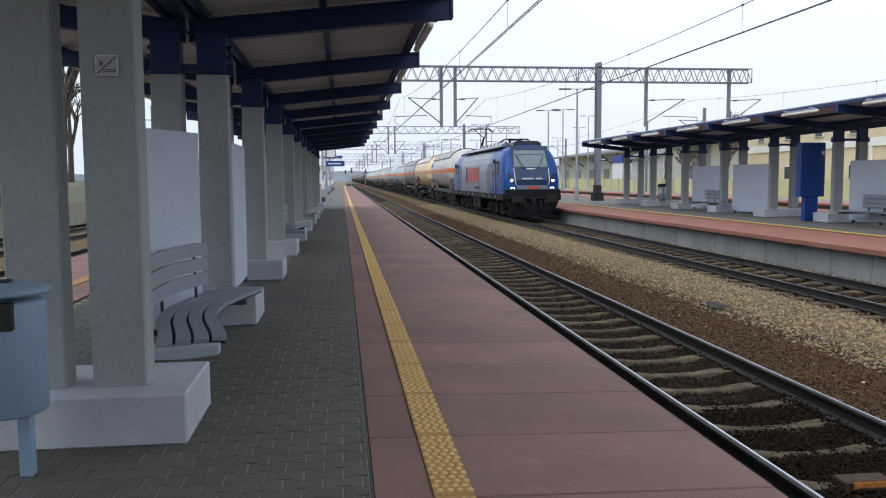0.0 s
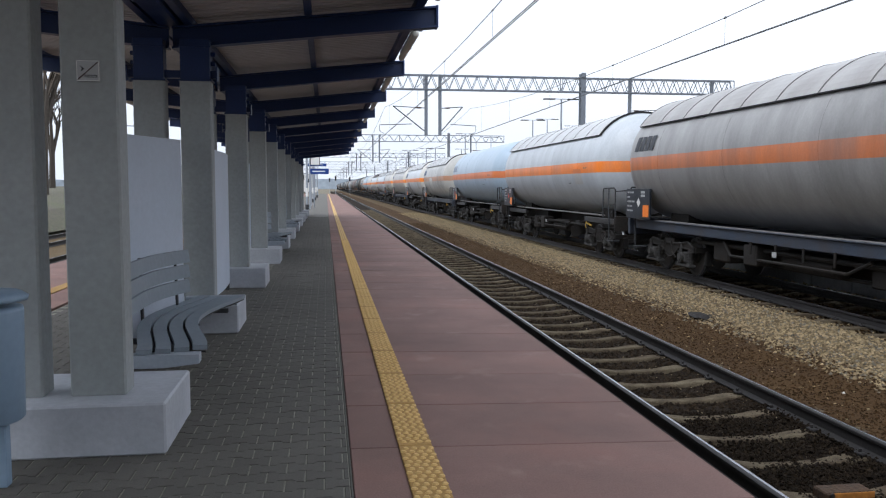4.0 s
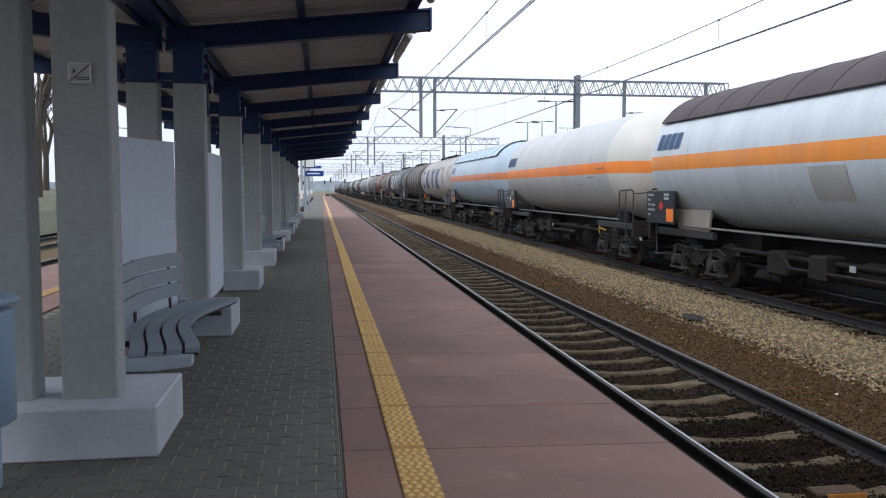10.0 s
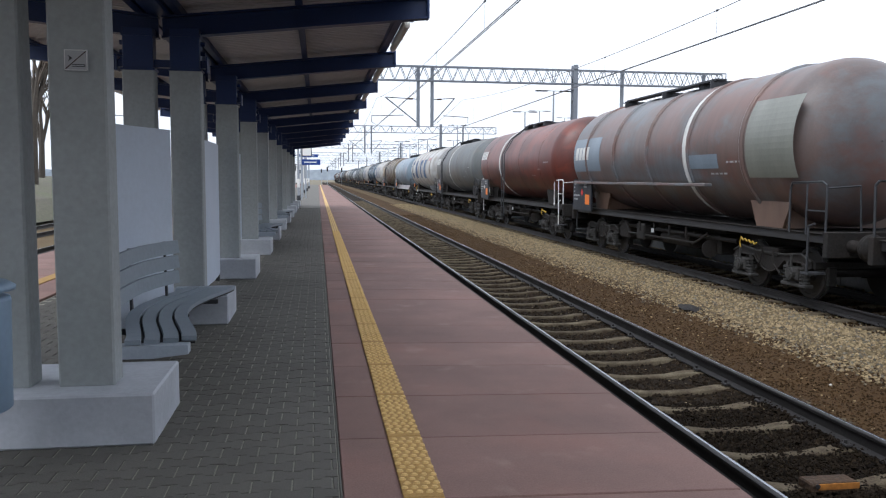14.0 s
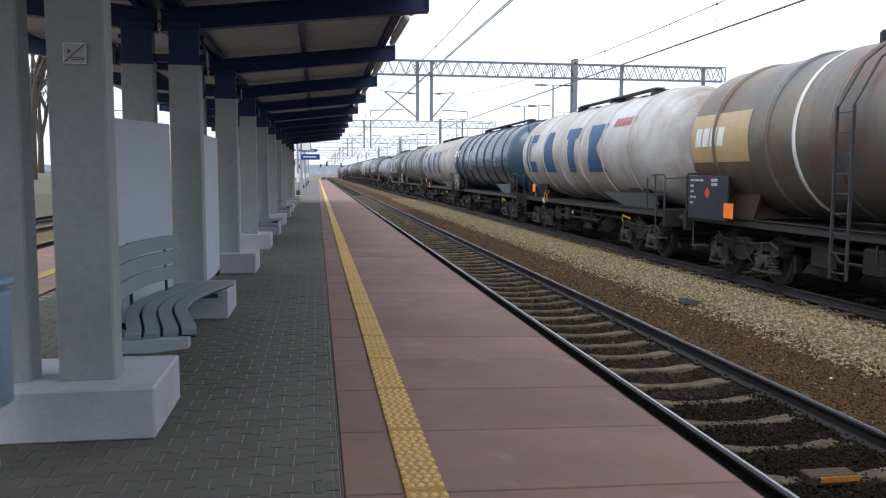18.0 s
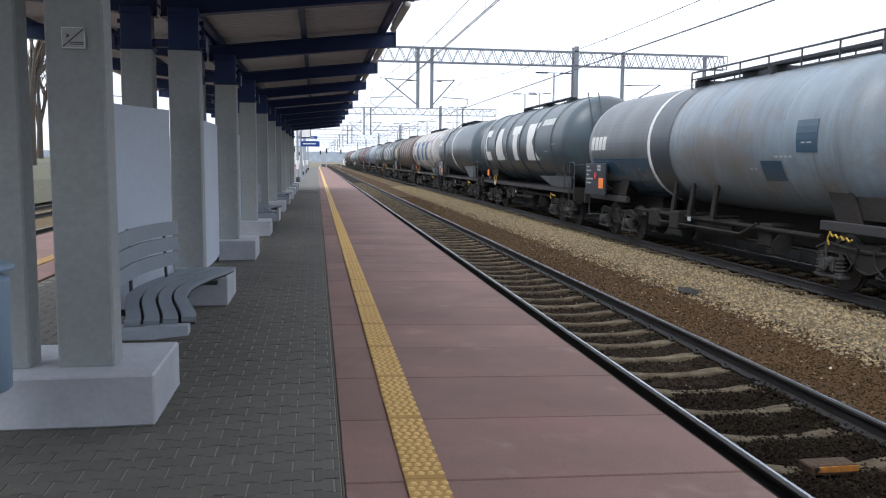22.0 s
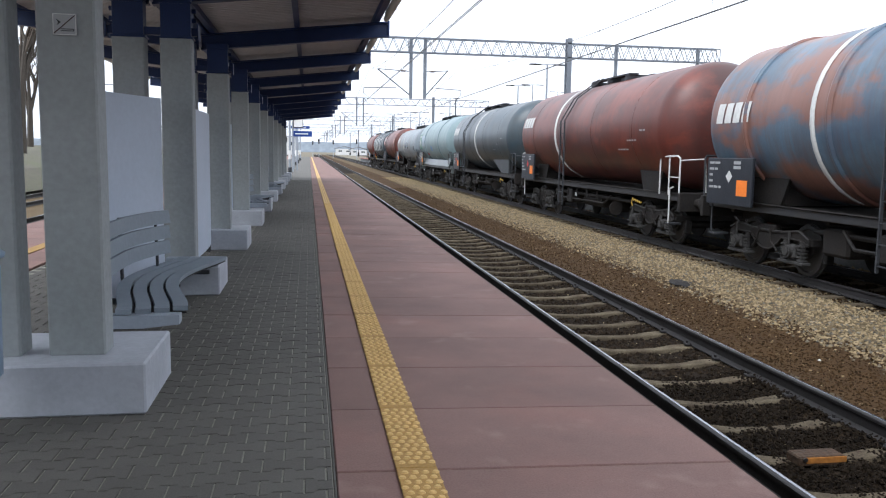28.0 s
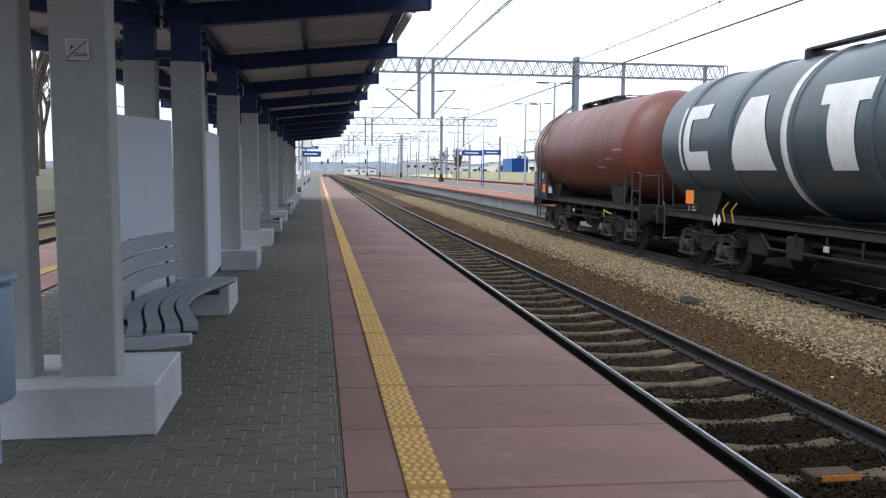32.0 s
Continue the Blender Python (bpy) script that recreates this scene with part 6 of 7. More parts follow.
CLEAN = gasp("clean_end", (0.55, 0.53, 0.485), (0.82, 0.24, 0.03), stain=0.15)
W_GREY = gasp("pale_grey", (0.42, 0.42, 0.41), stain=0.35)
SH_GREY = paint("shade_grey", (0.30, 0.29, 0.28), stain=0.4, dirt=(0.12, 0.10, 0.09))
SH_SILVER = paint("shade_silver", (0.45, 0.455, 0.46), stain=0.35)
SH_BROWN = paint("shade_brown", (0.055, 0.040, 0.042), stain=0.2, rough=0.7)
G = dict(gas=True)
LB = "gas wagon, "
SPEC = {
    1: dict(G, cap=gasp("cream_end", (0.50, 0.485, 0.45), stain=0.3), label=LB + "pale grey tank with orange stripe and brownish sunshade", body=gasp("dusty_white", (0.47, 0.46, 0.44), stain=0.5), shade=SH_GREY, mark=MARK_BLUE, frame=FRAME_BLUE, saddle=paint("rosy_steel", (0.20, 0.15, 0.14))),
    2: dict(G, near=1.3, label=LB + "cream tank with faded tan stripe", body=gasp("cream", (0.60, 0.48, 0.30), (0.47, 0.26, 0.13), stain=0.25, dirt=(0.46, 0.32, 0.16)), cap=gasp("clean_cream", (0.68, 0.54, 0.33), (0.52, 0.25, 0.11), stain=0.15), shade=paint("shade_cream", (0.60, 0.57, 0.50)), board=BLACK, patches=((3.2, 5.6, -0.95, -0.45, BLACK),)),
    3: dict(G, label=LB + "dirty grey tank with orange stripe and brown-grey sunshade", body=gasp("dirty_grey", (0.29, 0.285, 0.28), (0.58, 0.17, 0.05), stain=0.6), shade=SH_GREY, mark=BOARD, frame=FRAME_BLUE),
    4: dict(G, label=LB + "pale blue-grey tank with bright orange stripe", body=gasp("ice_blue", (0.46, 0.49, 0.52), (0.85, 0.22, 0.02), stain=0.35), shade=SH_SILVER, patches=((-4.6, -3.8, -0.6, -0.1, W_GREY),)),
    5: dict(G, label=LB + "light blue tank with orange stripe and no sunshade", body=gasp("light_blue", (0.34, 0.42, 0.50), (0.66, 0.19, 0.06), stain=0.15), mark=paint("slate_mark", (0.14, 0.18, 0.26)), mark_n=4),
    6: dict(G, near=1.7, cap=gasp("worn_end", (0.50, 0.49, 0.455), FADED, stain=0.25), label=LB + "stained white tank with faded salmon stripe and grey sunshade", body=gasp("stained_white", (0.46, 0.46, 0.44), FADED, stain=0.6), shade=SH_SILVER, mark=MARK_BLUE, patches=((1.3, 2.8, -1.0, 0.0, MARK), (-0.2, 0.6, -0.85, -0.4, W_GREY)), frame=FRAME_BLUE),
    7: dict(G, cap=CLEAN, label=LB + "white tank with bright orange stripe and silver sunshade", body=gasp("clean_white", (0.55, 0.585, 0.61), (0.80, 0.21, 0.02), stain=0.3), shade=SH_SILVER, mark=MARK_BLUE, patches=((-3.4, -4.6, -0.95, -0.15, W_GREY), (4.5, 3.0, -1.25, -0.27, paint("patch_grey", (0.25, 0.265, 0.28), stain=0.3)))),
    8: dict(G, cap=CLEAN, end_flange=True, label=LB + "pale grey tank with bright orange stripe and ribbed sunshade", body=gasp("grey_white", (0.41, 0.41, 0.40), (0.78, 0.20, 0.03), stain=0.4), shade=SH_SILVER, mark=MARK_BLUE, frame=FRAME_BLUE),
    9: dict(G, cap=CLEAN, end_flange=True, label=LB + "white tank with orange stripe and green graffiti", body=gasp("chalk_white", (0.50, 0.50, 0.48), stain=0.4), shade=SH_SILVER, mark=MARK_BLUE),
    10: dict(G, label=LB + "white tank with orange stripe and slate underframe", body=gasp("bright_white", (0.56, 0.60, 0.635), stain=0.25), shade=SH_SILVER, mark=BOARD, frame=FRAME_BLUE, patches=((1.6, 2.6, -0.95, -0.3, W_GREY), (-0.6, 0.2, -0.75, -0.35, W_GREY), (-3.0, -2.2, -0.7, -0.2, W_GREY))),
    11: dict(G, cap=CLEAN, label=LB + "long white tank with amber stripe and dark brown sunshade", body=gasp("ivory_white", (0.53, 0.575, 0.61), (0.80, 0.27, 0.03), stain=0.25), shade=SH_BROWN, mark=MARK_BLUE, saddle=paint("beige_saddle", (0.30, 0.27, 0.23), stain=0.5), patches=((0.2, 1.2, -0.9, -0.3, W_GREY), (-3.6, -4.8, -1.1, 0.05, W_GREY))),
    12: dict(G, cap=CLEAN, label=LB + "smooth white tank with bright orange stripe", body=gasp("smooth_white", (0.46, 0.46, 0.455), (0.85, 0.22, 0.02), stain=0.2), mark=MARK_BLUE),
    13: dict(G, label=LB + "light blue tank with salmon stripe and pale blue sunshade", body=gasp("sky_blue", (0.38, 0.46, 0.53), (0.62, 0.20, 0.08), stain=0.2), shade=paint("shade_blue", (0.42, 0.54, 0.64)), mark=paint("slate_mark", (0.14, 0.18, 0.26))),
}
O_WHITE = paint("oil_white", (0.39, 0.39, 0.38), hues=(((0.30, 0.255, 0.205), 0.55), ((0.44, 0.46, 0.47), 0.6)), stain=0.5, dirt=(0.20, 0.17, 0.14), rough=0.36, runs=((0.2, 0.145, 0.1), 0.75))
O_COAL = paint("oil_coal", (0.052, 0.068, 0.077), hues=(((0.060, 0.056, 0.050), 0.5), ((0.034, 0.058, 0.072), 0.6)), stain=0.4, rough=0.32, runs=((0.1, 0.095, 0.085), 0.45))
O_BLACK = paint("oil_black", (0.050, 0.070, 0.083), hues=(((0.040, 0.047, 0.053), 0.5), ((0.030, 0.056, 0.074), 0.7)), stain=0.4, rough=0.32, dirt=(0.038, 0.030, 0.026), runs=((0.080, 0.086, 0.088), 0.4))
O_BROWN = paint("oil_brown", (0.080, 0.067, 0.058), hues=(((0.065, 0.072, 0.076), 0.6), ((0.085, 0.070, 0.042), 0.6)), stain=0.7, dirt=(0.04, 0.036, 0.036), rough=0.4, runs=((0.045, 0.04, 0.042), 0.6))
O_RED = paint("oil_red", (0.118, 0.026, 0.017), hues=(((0.060, 0.026, 0.024), 0.75), ((0.19, 0.040, 0.022), 0.6)), stain=0.6, dirt=(0.045, 0.020, 0.018), rough=0.38, blotch=0.5, runs=((0.055, 0.03, 0.026), 0.6))
O_OLIVE = paint("oil_olive", (0.125, 0.10, 0.072), stain=0.6, dirt=(0.06, 0.055, 0.055), rough=0.40, blotch=0.5, hues=(((0.105, 0.050, 0.030), 0.8), ((0.15, 0.125, 0.075), 0.6), ((0.062, 0.082, 0.098), 0.5)), runs=((0.055, 0.04, 0.032), 0.65))
O_SLATE = paint("oil_slate", (0.034, 0.067, 0.101), stain=0.25, dirt=(0.022, 0.04, 0.058), rough=0.22)
O_BLUEGREY = paint("oil_bluegrey", (0.150, 0.218, 0.28), stain=0.45, dirt=(0.15, 0.15, 0.15), rough=0.40, hues=(((0.13, 0.135, 0.145), 0.6),), runs=((0.11, 0.1, 0.09), 0.35))
O_RUSTBLUE = paint("oil_rust_blue", (0.092, 0.150, 0.205), stain=0.5, dirt=(0.06, 0.08, 0.105), rough=0.40, hues=(((0.05, 0.085, 0.13), 0.6), ((0.24, 0.088, 0.042), 0.75)), runs=((0.1, 0.05, 0.035), 0.6))
O_GREY = paint("oil_grey", (0.125, 0.135, 0.135), stain=0.5, rough=0.5, hues=(((0.15, 0.12, 0.09), 0.5), ((0.09, 0.10, 0.11), 0.6)), runs=((0.075, 0.06, 0.05), 0.55))
O_MINT = paint("oil_mint", (0.195, 0.265, 0.278), stain=0.35, rough=0.4)
TAN = paint("tan_patch", (0.36, 0.26, 0.13), stain=0.2)
SLATEP = paint("slate_patch", (0.16, 0.20, 0.24), stain=0.3)
P = dict(gas=False)
LO = "oil wagon, "
BW = dict(P, label=LO + "black ribbed tank with large white painted shapes", body=O_BLACK, rings=6, blocks=MARK, shift=0.50, logo=MARK, bracket=True, gusset=paint("gusset_grey", (0.034, 0.036, 0.040), stain=0.5, rough=0.6), walk=(-4.0, 2.5), hose=True, end_ladder=True, bands=((1.30, 0.11),))
WB = dict(P, hatch=-0.8, label=LO + "soiled white ribbed tank with large blue painted shapes", body=O_WHITE, rings=6, ring_mat=paint("ring_white", (0.40, 0.39, 0.37), stain=0.5, rough=0.35, runs=((0.2, 0.14, 0.095), 0.7)), blocks=MARK_BLUE, logo=paint("faded_red", (0.30, 0.05, 0.045)), bracket=True, shift=0.25, gusset=paint("gusset_grey", (0.034, 0.036, 0.040), stain=0.5, rough=0.6), walk=(-4.0, 2.5), hose=True)
RD = dict(P, hatch=0.2, label=LO + "red-brown smooth tank with a white band and ladder", body=O_RED, bands=((2.0, 0.10),), mark=MARK, ladder=0.9, walk=(-1.5, 1.6), rail_mat=MARK)
BK = dict(P, label=LO + "black smooth tank with a white band and ladder", body=O_BLACK, bands=((0.3, 0.12),), mark=MARK, ladder=2.6, walk=(-1.0, 3.0), gusset_h=0.55, gusset_near=0.6, gusset=paint("gusset_slate", (0.055, 0.060, 0.066), stain=0.5, rough=0.6))
BR = dict(P, label=LO + "weathered brown ribbed tank with tan panel and ladder", body=O_OLIVE, rings=7, mark=MARK, mark_s=-0.12, panel=TAN, ladder=1.6, walk=(-0.8, 2.5), plate_low=0.42, saddle=paint("rusty_brown_fairing", (0.075, 0.052, 0.042), stain=0.5), bands=((3.1, 0.05),))
SPEC |= {
    14: dict(WB), 15: dict(P, label=LO + "grimy dark brown ribbed tank with a ladder", body=O_BROWN, rings=7, ladder=1.45, walk=(-0.5, 4.0), board_y=0.45, patches=((6.55, 6.1, -0.7, 0.0, SLATEP), (3.75, 2.95, -1.05, -0.68, SLATEP), (4.85, 4.6, -0.9, -0.68, MARK_DIM), (4.58, 4.3, -0.95, -0.72, MARK_RED), (0.98, 0.88, -0.5, 0.0, YEL), (0.42, -0.3, -0.7, -0.4, SLATEP))),
    16: dict(BW), 17: dict(P, near=0.6, label=LO + "brown ribbed tank with grey owner panel and pale patches", body=paint("oil_umber", (0.125, 0.082, 0.070), stain=0.6, dirt=(0.085, 0.095, 0.105), rough=0.40, blotch=0.45, hues=(((0.105, 0.125, 0.14), 0.7), ((0.14, 0.065, 0.05), 0.6)), runs=((0.06, 0.05, 0.048), 0.55)), rings=5, bands=((-1.8, 0.09),), mark=MARK, mark_s=-0.1, panel=SLATEP, ledge=True, saddle=paint("rusty_skirt", (0.15, 0.095, 0.07), stain=0.5), patches=((-4.4, -6.0, -0.65, 0.85, paint("sage_patch", (0.17, 0.175, 0.15), stain=0.4)), (-2.0, -3.3, -0.45, -0.15, SLATEP)), walk=(-1.0, 4.5)),
    18: dict(RD), 19: dict(P, label=LO + "grey tank with a white band", body=O_GREY, bands=((1.0, 0.08),), mark=MARK, ladder=3.4, walk=(-1.5, 3)),
    20: dict(WB), 21: dict(P, near=1.3, ch=2.66, r=1.52, frameless=True, panel_w=1.15, label=LO + "blue-grey smooth tank with a guard rail and brown skirt", body=O_BLUEGREY, bands=((2.2, 0.10),), mark=MARK, mark_s=0.1, panel=paint("brown_skirt", (0.105, 0.072, 0.060), stain=0.5), skirt=paint("brown_skirt", (0.105, 0.072, 0.060), stain=0.5), guard=True, walk=(-4.5, 1.0), patches=((-3.6, -4.9, -0.2, 0.5, paint("smeared_grey", (0.12, 0.125, 0.14), stain=0.6)), (0.7, 0.3, -0.75, -0.45, SLATEP), (-1.2, -1.6, -0.75, -0.45, SLATEP))),
    22: dict(BR), 23: dict(WB), 24: dict(P, label=LO + "dark slate-blue ribbed tank", body=O_SLATE, rings=7, ring_mat=paint("ring_slate", (0.016, 0.030, 0.046), stain=0.3, rough=0.4), mark=MARK, walk=(-6.2, 3.0), end_ladder=True, patches=((2.08, 1.84, -0.06, 0.5, MARK), (2.08, 1.84, -0.5, -0.09, MARK), (-4.0, -4.3, -0.12, 0.0, MARK_DIM), (-4.0, -4.3, -0.36, -0.18, MARK_DIM)), gusset_h=0.36, gusset_near=0.45, gusset=paint("gusset_slate_blue", (0.05, 0.075, 0.095), stain=0.4, rough=0.5)),
    25: dict(WB, body=paint("oil_rusty_white", (0.34, 0.335, 0.325), stain=0.6, dirt=(0.20, 0.165, 0.14), rough=0.40, hues=(((0.23, 0.165, 0.11), 0.65), ((0.24, 0.25, 0.26), 0.6)))), 26: dict(BR, label=LO + "blue-grey and olive ribbed tank with ladder and rust patches", panel=None, mark_y=1.0, body=paint("oil_grey_olive", (0.150, 0.155, 0.140), stain=0.5, dirt=(0.11, 0.105, 0.085), rough=0.36, hues=(((0.14, 0.105, 0.07), 0.5), ((0.055, 0.092, 0.112), 0.9))), patches=((-1.6, -2.6, -0.1, 0.3, O_OLIVE),)),
    27: dict(BW), 28: dict(P, near=1.9, ch=2.56, r=1.43, frameless=True, label=LO + "streaked blue-grey tank with a white band and guard rail", body=paint("oil_steel_blue", (0.165, 0.205, 0.24), stain=0.5, dirt=(0.115, 0.105, 0.10), rough=0.38, blotch=0.5, hues=(((0.13, 0.105, 0.085), 0.6), ((0.12, 0.16, 0.20), 0.6)), runs=((0.09, 0.08, 0.072), 0.55)), bands=((2.4, 0.08),), mark=MARK, mark_s=-0.1, guard=True, end_ladder=True, walk=(-4.8, 2.0), patches=((6.6, 2.5, -1.9, -0.35, O_SLATE), (6.6, 2.5, -0.345, 1.9, paint("oil_faded_slate", (0.085, 0.096, 0.105), stain=0.6)), (2.3, 1.2, -1.9, 2.0, paint("oil_dark_slate", (0.038, 0.050, 0.062), stain=0.5)), (-2.7, -3.4, -0.80, -0.40, O_SLATE), (-3.9, -4.5, -0.25, 0.30, O_SLATE))),
    29: dict(BW), 30: dict(BK), 31: dict(WB), 32: dict(BR, body=paint("oil_dark_olive", (0.092, 0.070, 0.054), stain=0.6, dirt=(0.045, 0.048, 0.05), rough=0.38, blotch=0.5, hues=(((0.060, 0.078, 0.082), 0.8), ((0.115, 0.055, 0.036), 0.6))), bands=((3.0, 0.10),), band_mat=paint("cream_band", (0.45, 0.36, 0.27), stain=0.6)), 33: dict(BW, body=O_COAL), 34: dict(BW, body=O_COAL),
    35: dict(P, label=LO + "pale blue-grey tank with dark owner panel", body=O_BLUEGREY, bands=((1.5, 0.08),), mark=MARK, walk=(-2, 2.5), patches=((5.8, 4.0, -0.1, 0.9, O_SLATE),)),
    36: dict(P, label=LO + "rusty blue-grey tank with a white arc and long ladder", body=O_RUSTBLUE, rings=5, bands=((3.0, 0.06),), mark=MARK, mark_s=-0.05, ladder=0.9, walk=(-1.5, 1.5), patches=((-1.6, -4.5, -0.75, -0.1, O_SLATE),)),
    37: dict(RD), 38: dict(BK), 39: dict(P, label=LO + "pale mint-grey smooth tank with a green emblem panel", body=O_MINT, rings=2, end_ladder=False, walk=(-2.0, 2.0), green=True, saddle=O_MINT, skirt=paint("mint_sill", (0.115, 0.13, 0.13), stain=0.5), frame=paint("mint_sill", (0.115, 0.13, 0.13), stain=0.5)),
    40: dict(P, near=1.2, ch=2.64, r=1.43, frameless=True, label=LO + "pale blue-grey tank with guard rail and end ladder", body=paint("oil_ice_grey", (0.185, 0.228, 0.258), stain=0.5, dirt=(0.125, 0.115, 0.105), rough=0.38, blotch=0.5, hues=(((0.15, 0.125, 0.105), 0.55), ((0.20, 0.235, 0.255), 0.5)), runs=((0.11, 0.095, 0.08), 0.5)), bands=((2.0, 0.07),), mark=MARK, guard=True, end_ladder=True, walk=(-4.8, 0.5), ladder_mat=GALV, patches=((0.9, 0.0, -0.3, 0.3, O_SLATE), (-0.5, -1.3, -0.3, 0.3, O_SLATE), (-5.8, -6.5, -1.05, -0.37, O_SLATE), (-4.85, -5.15, -0.44, -0.08, O_SLATE), (6.2, 4.3, -0.2, 0.9, paint("brown_panel", (0.19, 0.15, 0.125))))),
    41: dict(RD, near=0.0, end_flange=True, label=LO + "red-brown tank with a lighter red owner panel", ladder=2.2, bands=(), rail_mat=DARKSTEEL, rings=0, patches=((5.4, 3.4, 0.0, 0.8, paint("red_panel", (0.24, 0.06, 0.045))), (-3.9, -5.2, 0.05, 0.5, paint("orange_panel", (0.25, 0.075, 0.035))))),
    42: dict(BW), 43: dict(P, label=LO + "short red-brown tank at the end of the train", body=paint("oil_brick", (0.135, 0.036, 0.024), stain=0.65, dirt=(0.07, 0.03, 0.022), rough=0.4), mark=paint("faded_mark", (0.42, 0.25, 0.15)), ladder=3.4, walk=(-1.0, 2.2), rings=0),
}
CUTS = (58.8, 73.3, 89.6, 105.9, 121.2, 136.5, 152.1, 167.2, 183.9, 198.8, 214.3, 231.9, 247.6, 263.1, 278.4, 294.1, 308.6, 323.1, 338.0, 353.2, 368.5, 383.8, 400.1, 414.8, 431.1, 445.7, 462.2, 476.2, 492.3, 508.4, 522.6, 537.5, 553.5, 568.4, 582.3, 596.8, 611.9, 626.8, 641.9, 656.3, 672.3, 684.7, 699.9, 711.4)
WAGONS = {i: wagon(i, CUTS[i - 1], CUTS[i], SPEC[i]) for i in range(1, 44)}

# ---- locomotive ----
L_BLUE = paint("loco_blue", (0.003, 0.044, 0.20), stain=0.2, rough=0.28)
L_NAVY = paint("loco_navy", (0.012, 0.019, 0.040), stain=0.15, rough=0.35)
L_MASK = paint("loco_mask_blue", (0.006, 0.026, 0.070), stain=0.1, rough=0.3)
L_SILVER = paint("loco_silver", (0.155, 0.182, 0.228), stain=0.35, rough=0.30)
L_DARK = mat("loco_underframe", (0.008, 0.009, 0.011), 0.7, spec=0.2, grain=30, var=0.2, blotch=2, stain=0.4)
# teal base lightened: part of the sky's reflection is in the glass colour
SCREEN = mat("windscreen_glass", (0.10, 0.145, 0.155), 0.08, grain=5, var=0.1, bump=0.0, spec=0.9)
SIDE_GLASS = mat("tinted_cab_glass", (0.010, 0.012, 0.015), 0.25, grain=5, var=0.1, bump=0.0, spec=0.25)
L_BLUE.node_tree.nodes["Principled BSDF"].inputs["Specular IOR Level"].default_value = 0.25
LAMP_ON = glow("headlight_glow", (1.0, 0.96, 0.88), 3.0)
F0, F1 = 38.5, 58.6
hl = (F1 - F0) / 2
loco = thing("locomotive", pose(FAR_X, (F0 + F1) / 2, RAIL_Z), "blue and silver six-axle electric freight locomotive with lit headlights", "locomotive")
MOVERS.append((loco, (F0 + F1) / 2))


def shell(ends):
    """Body skin between stations of (y, lean): the upper part leans back from the end."""
    half = [(-1.47, 1.12), (-1.49, 1.9), (-1.485, 2.55), (-1.45, 2.92), (-1.37, 3.22), (-1.24, 3.46), (-1.04, 3.65), (-0.78, 3.76), (-0.45, 3.80)]
    sec = half + [(-x, z) for x, z in half[::-1]]
    f = Form()
    n = len(sec)
    for y, lean, pinch in ends:
        for x, z in sec:
            d = lean * max(0.0, z - 2.0) / 1.8
            f.v.append((x * (1 - pinch * (0.6 + 0.4 * max(0, z - 2) / 1.8)), y + d, z))
    for j in range(len(ends) - 1):
        for i in range(n - 1):
            f.f.append((j * n + i, j * n + i + 1, (j + 1) * n + i + 1, (j + 1) * n + i))
    f.k = [0] * len(f.f)
    return f, n


cab_len = 2.55
for s in (-1, 1):
    f, n = shell([(s * (hl - 0.62), -s * 0.95, 0.22), (s * (hl - 0.66), -s * 0.95, 0.155), (s * (hl - 0.74), -s * 0.94, 0.10), (s * (hl - 0.86), -s * 0.92, 0.055), (s * (hl - 1.02), -s * 0.88, 0.022), (s * (hl - 1.22), -s * 0.83, 0.006), (s * (hl - 1.5), -s * 0.75, 0.0), (s * (hl - 2.2), -s * 0.40, 0.0), (s * (hl - 0.62 - cab_len), 0, 0.0)])
    f.f += [(i, i + 1, n - 2 - i, n - 1 - i) for i in range(n // 2 - 1)]
    f.k = [0] * len(f.f)
    part("cab", f, L_BLUE, loco, "blue cab with a raked front", smooth=True)
f, n = shell([(-(hl - 0.62 - cab_len), 0, 0), (-(hl - 4.6), 0, 0), ((hl - 4.6), 0, 0), (hl - 0.62 - cab_len, 0, 0)])
f.k = [1 if j // (n - 1) in (0, 2) else 0 for j in range(len(f.f))]
part("body", f, [L_SILVER, L_BLUE], loco, "silver body side fading to blue at the ends")
part("floor_sill", Form().soft(-1.50, 1.50, -hl + 0.65, hl - 0.65, 0.98, 1.30, 0.02), L_DARK, loco, "dark sill along the body")
part("roof_shroud", Form().prism([(-1.12, 3.78), (1.12, 3.78), (0.92, 3.97), (-0.92, 3.97)], "y", -hl + 3.4, hl - 3.4), L_SILVER, loco, "pale roof hatch covers")
for s in (-1, 1):
    for k in range(34):
        y = -hl + 3.6 + k * (2 * hl - 7.2) / 33
        part("roof_slot", Form().box(*sorted((s * 1.10, s * 1.185)), y, y + 0.30, 3.70, 3.765), L_DARK, loco)
for s in (-1, 1):
    for k in range(9):
        y = -hl + 2.6 + k * (2 * hl - 5.2) / 8
        part("sill_mark", Form().box(*sorted((s * 1.50, s * 1.506)), y, y + 0.10 + 0.05 * (k % 3), 1.10, 1.18), MARK, loco)
    for k in range(4):
        y = -hl + 3.4 + k * (2 * hl - 6.8) / 3
        part("body_seam", Form().box(*sorted((s * 1.488, s * 1.494)), y, y + 0.012, 1.32, 2.75), L_DARK, loco)
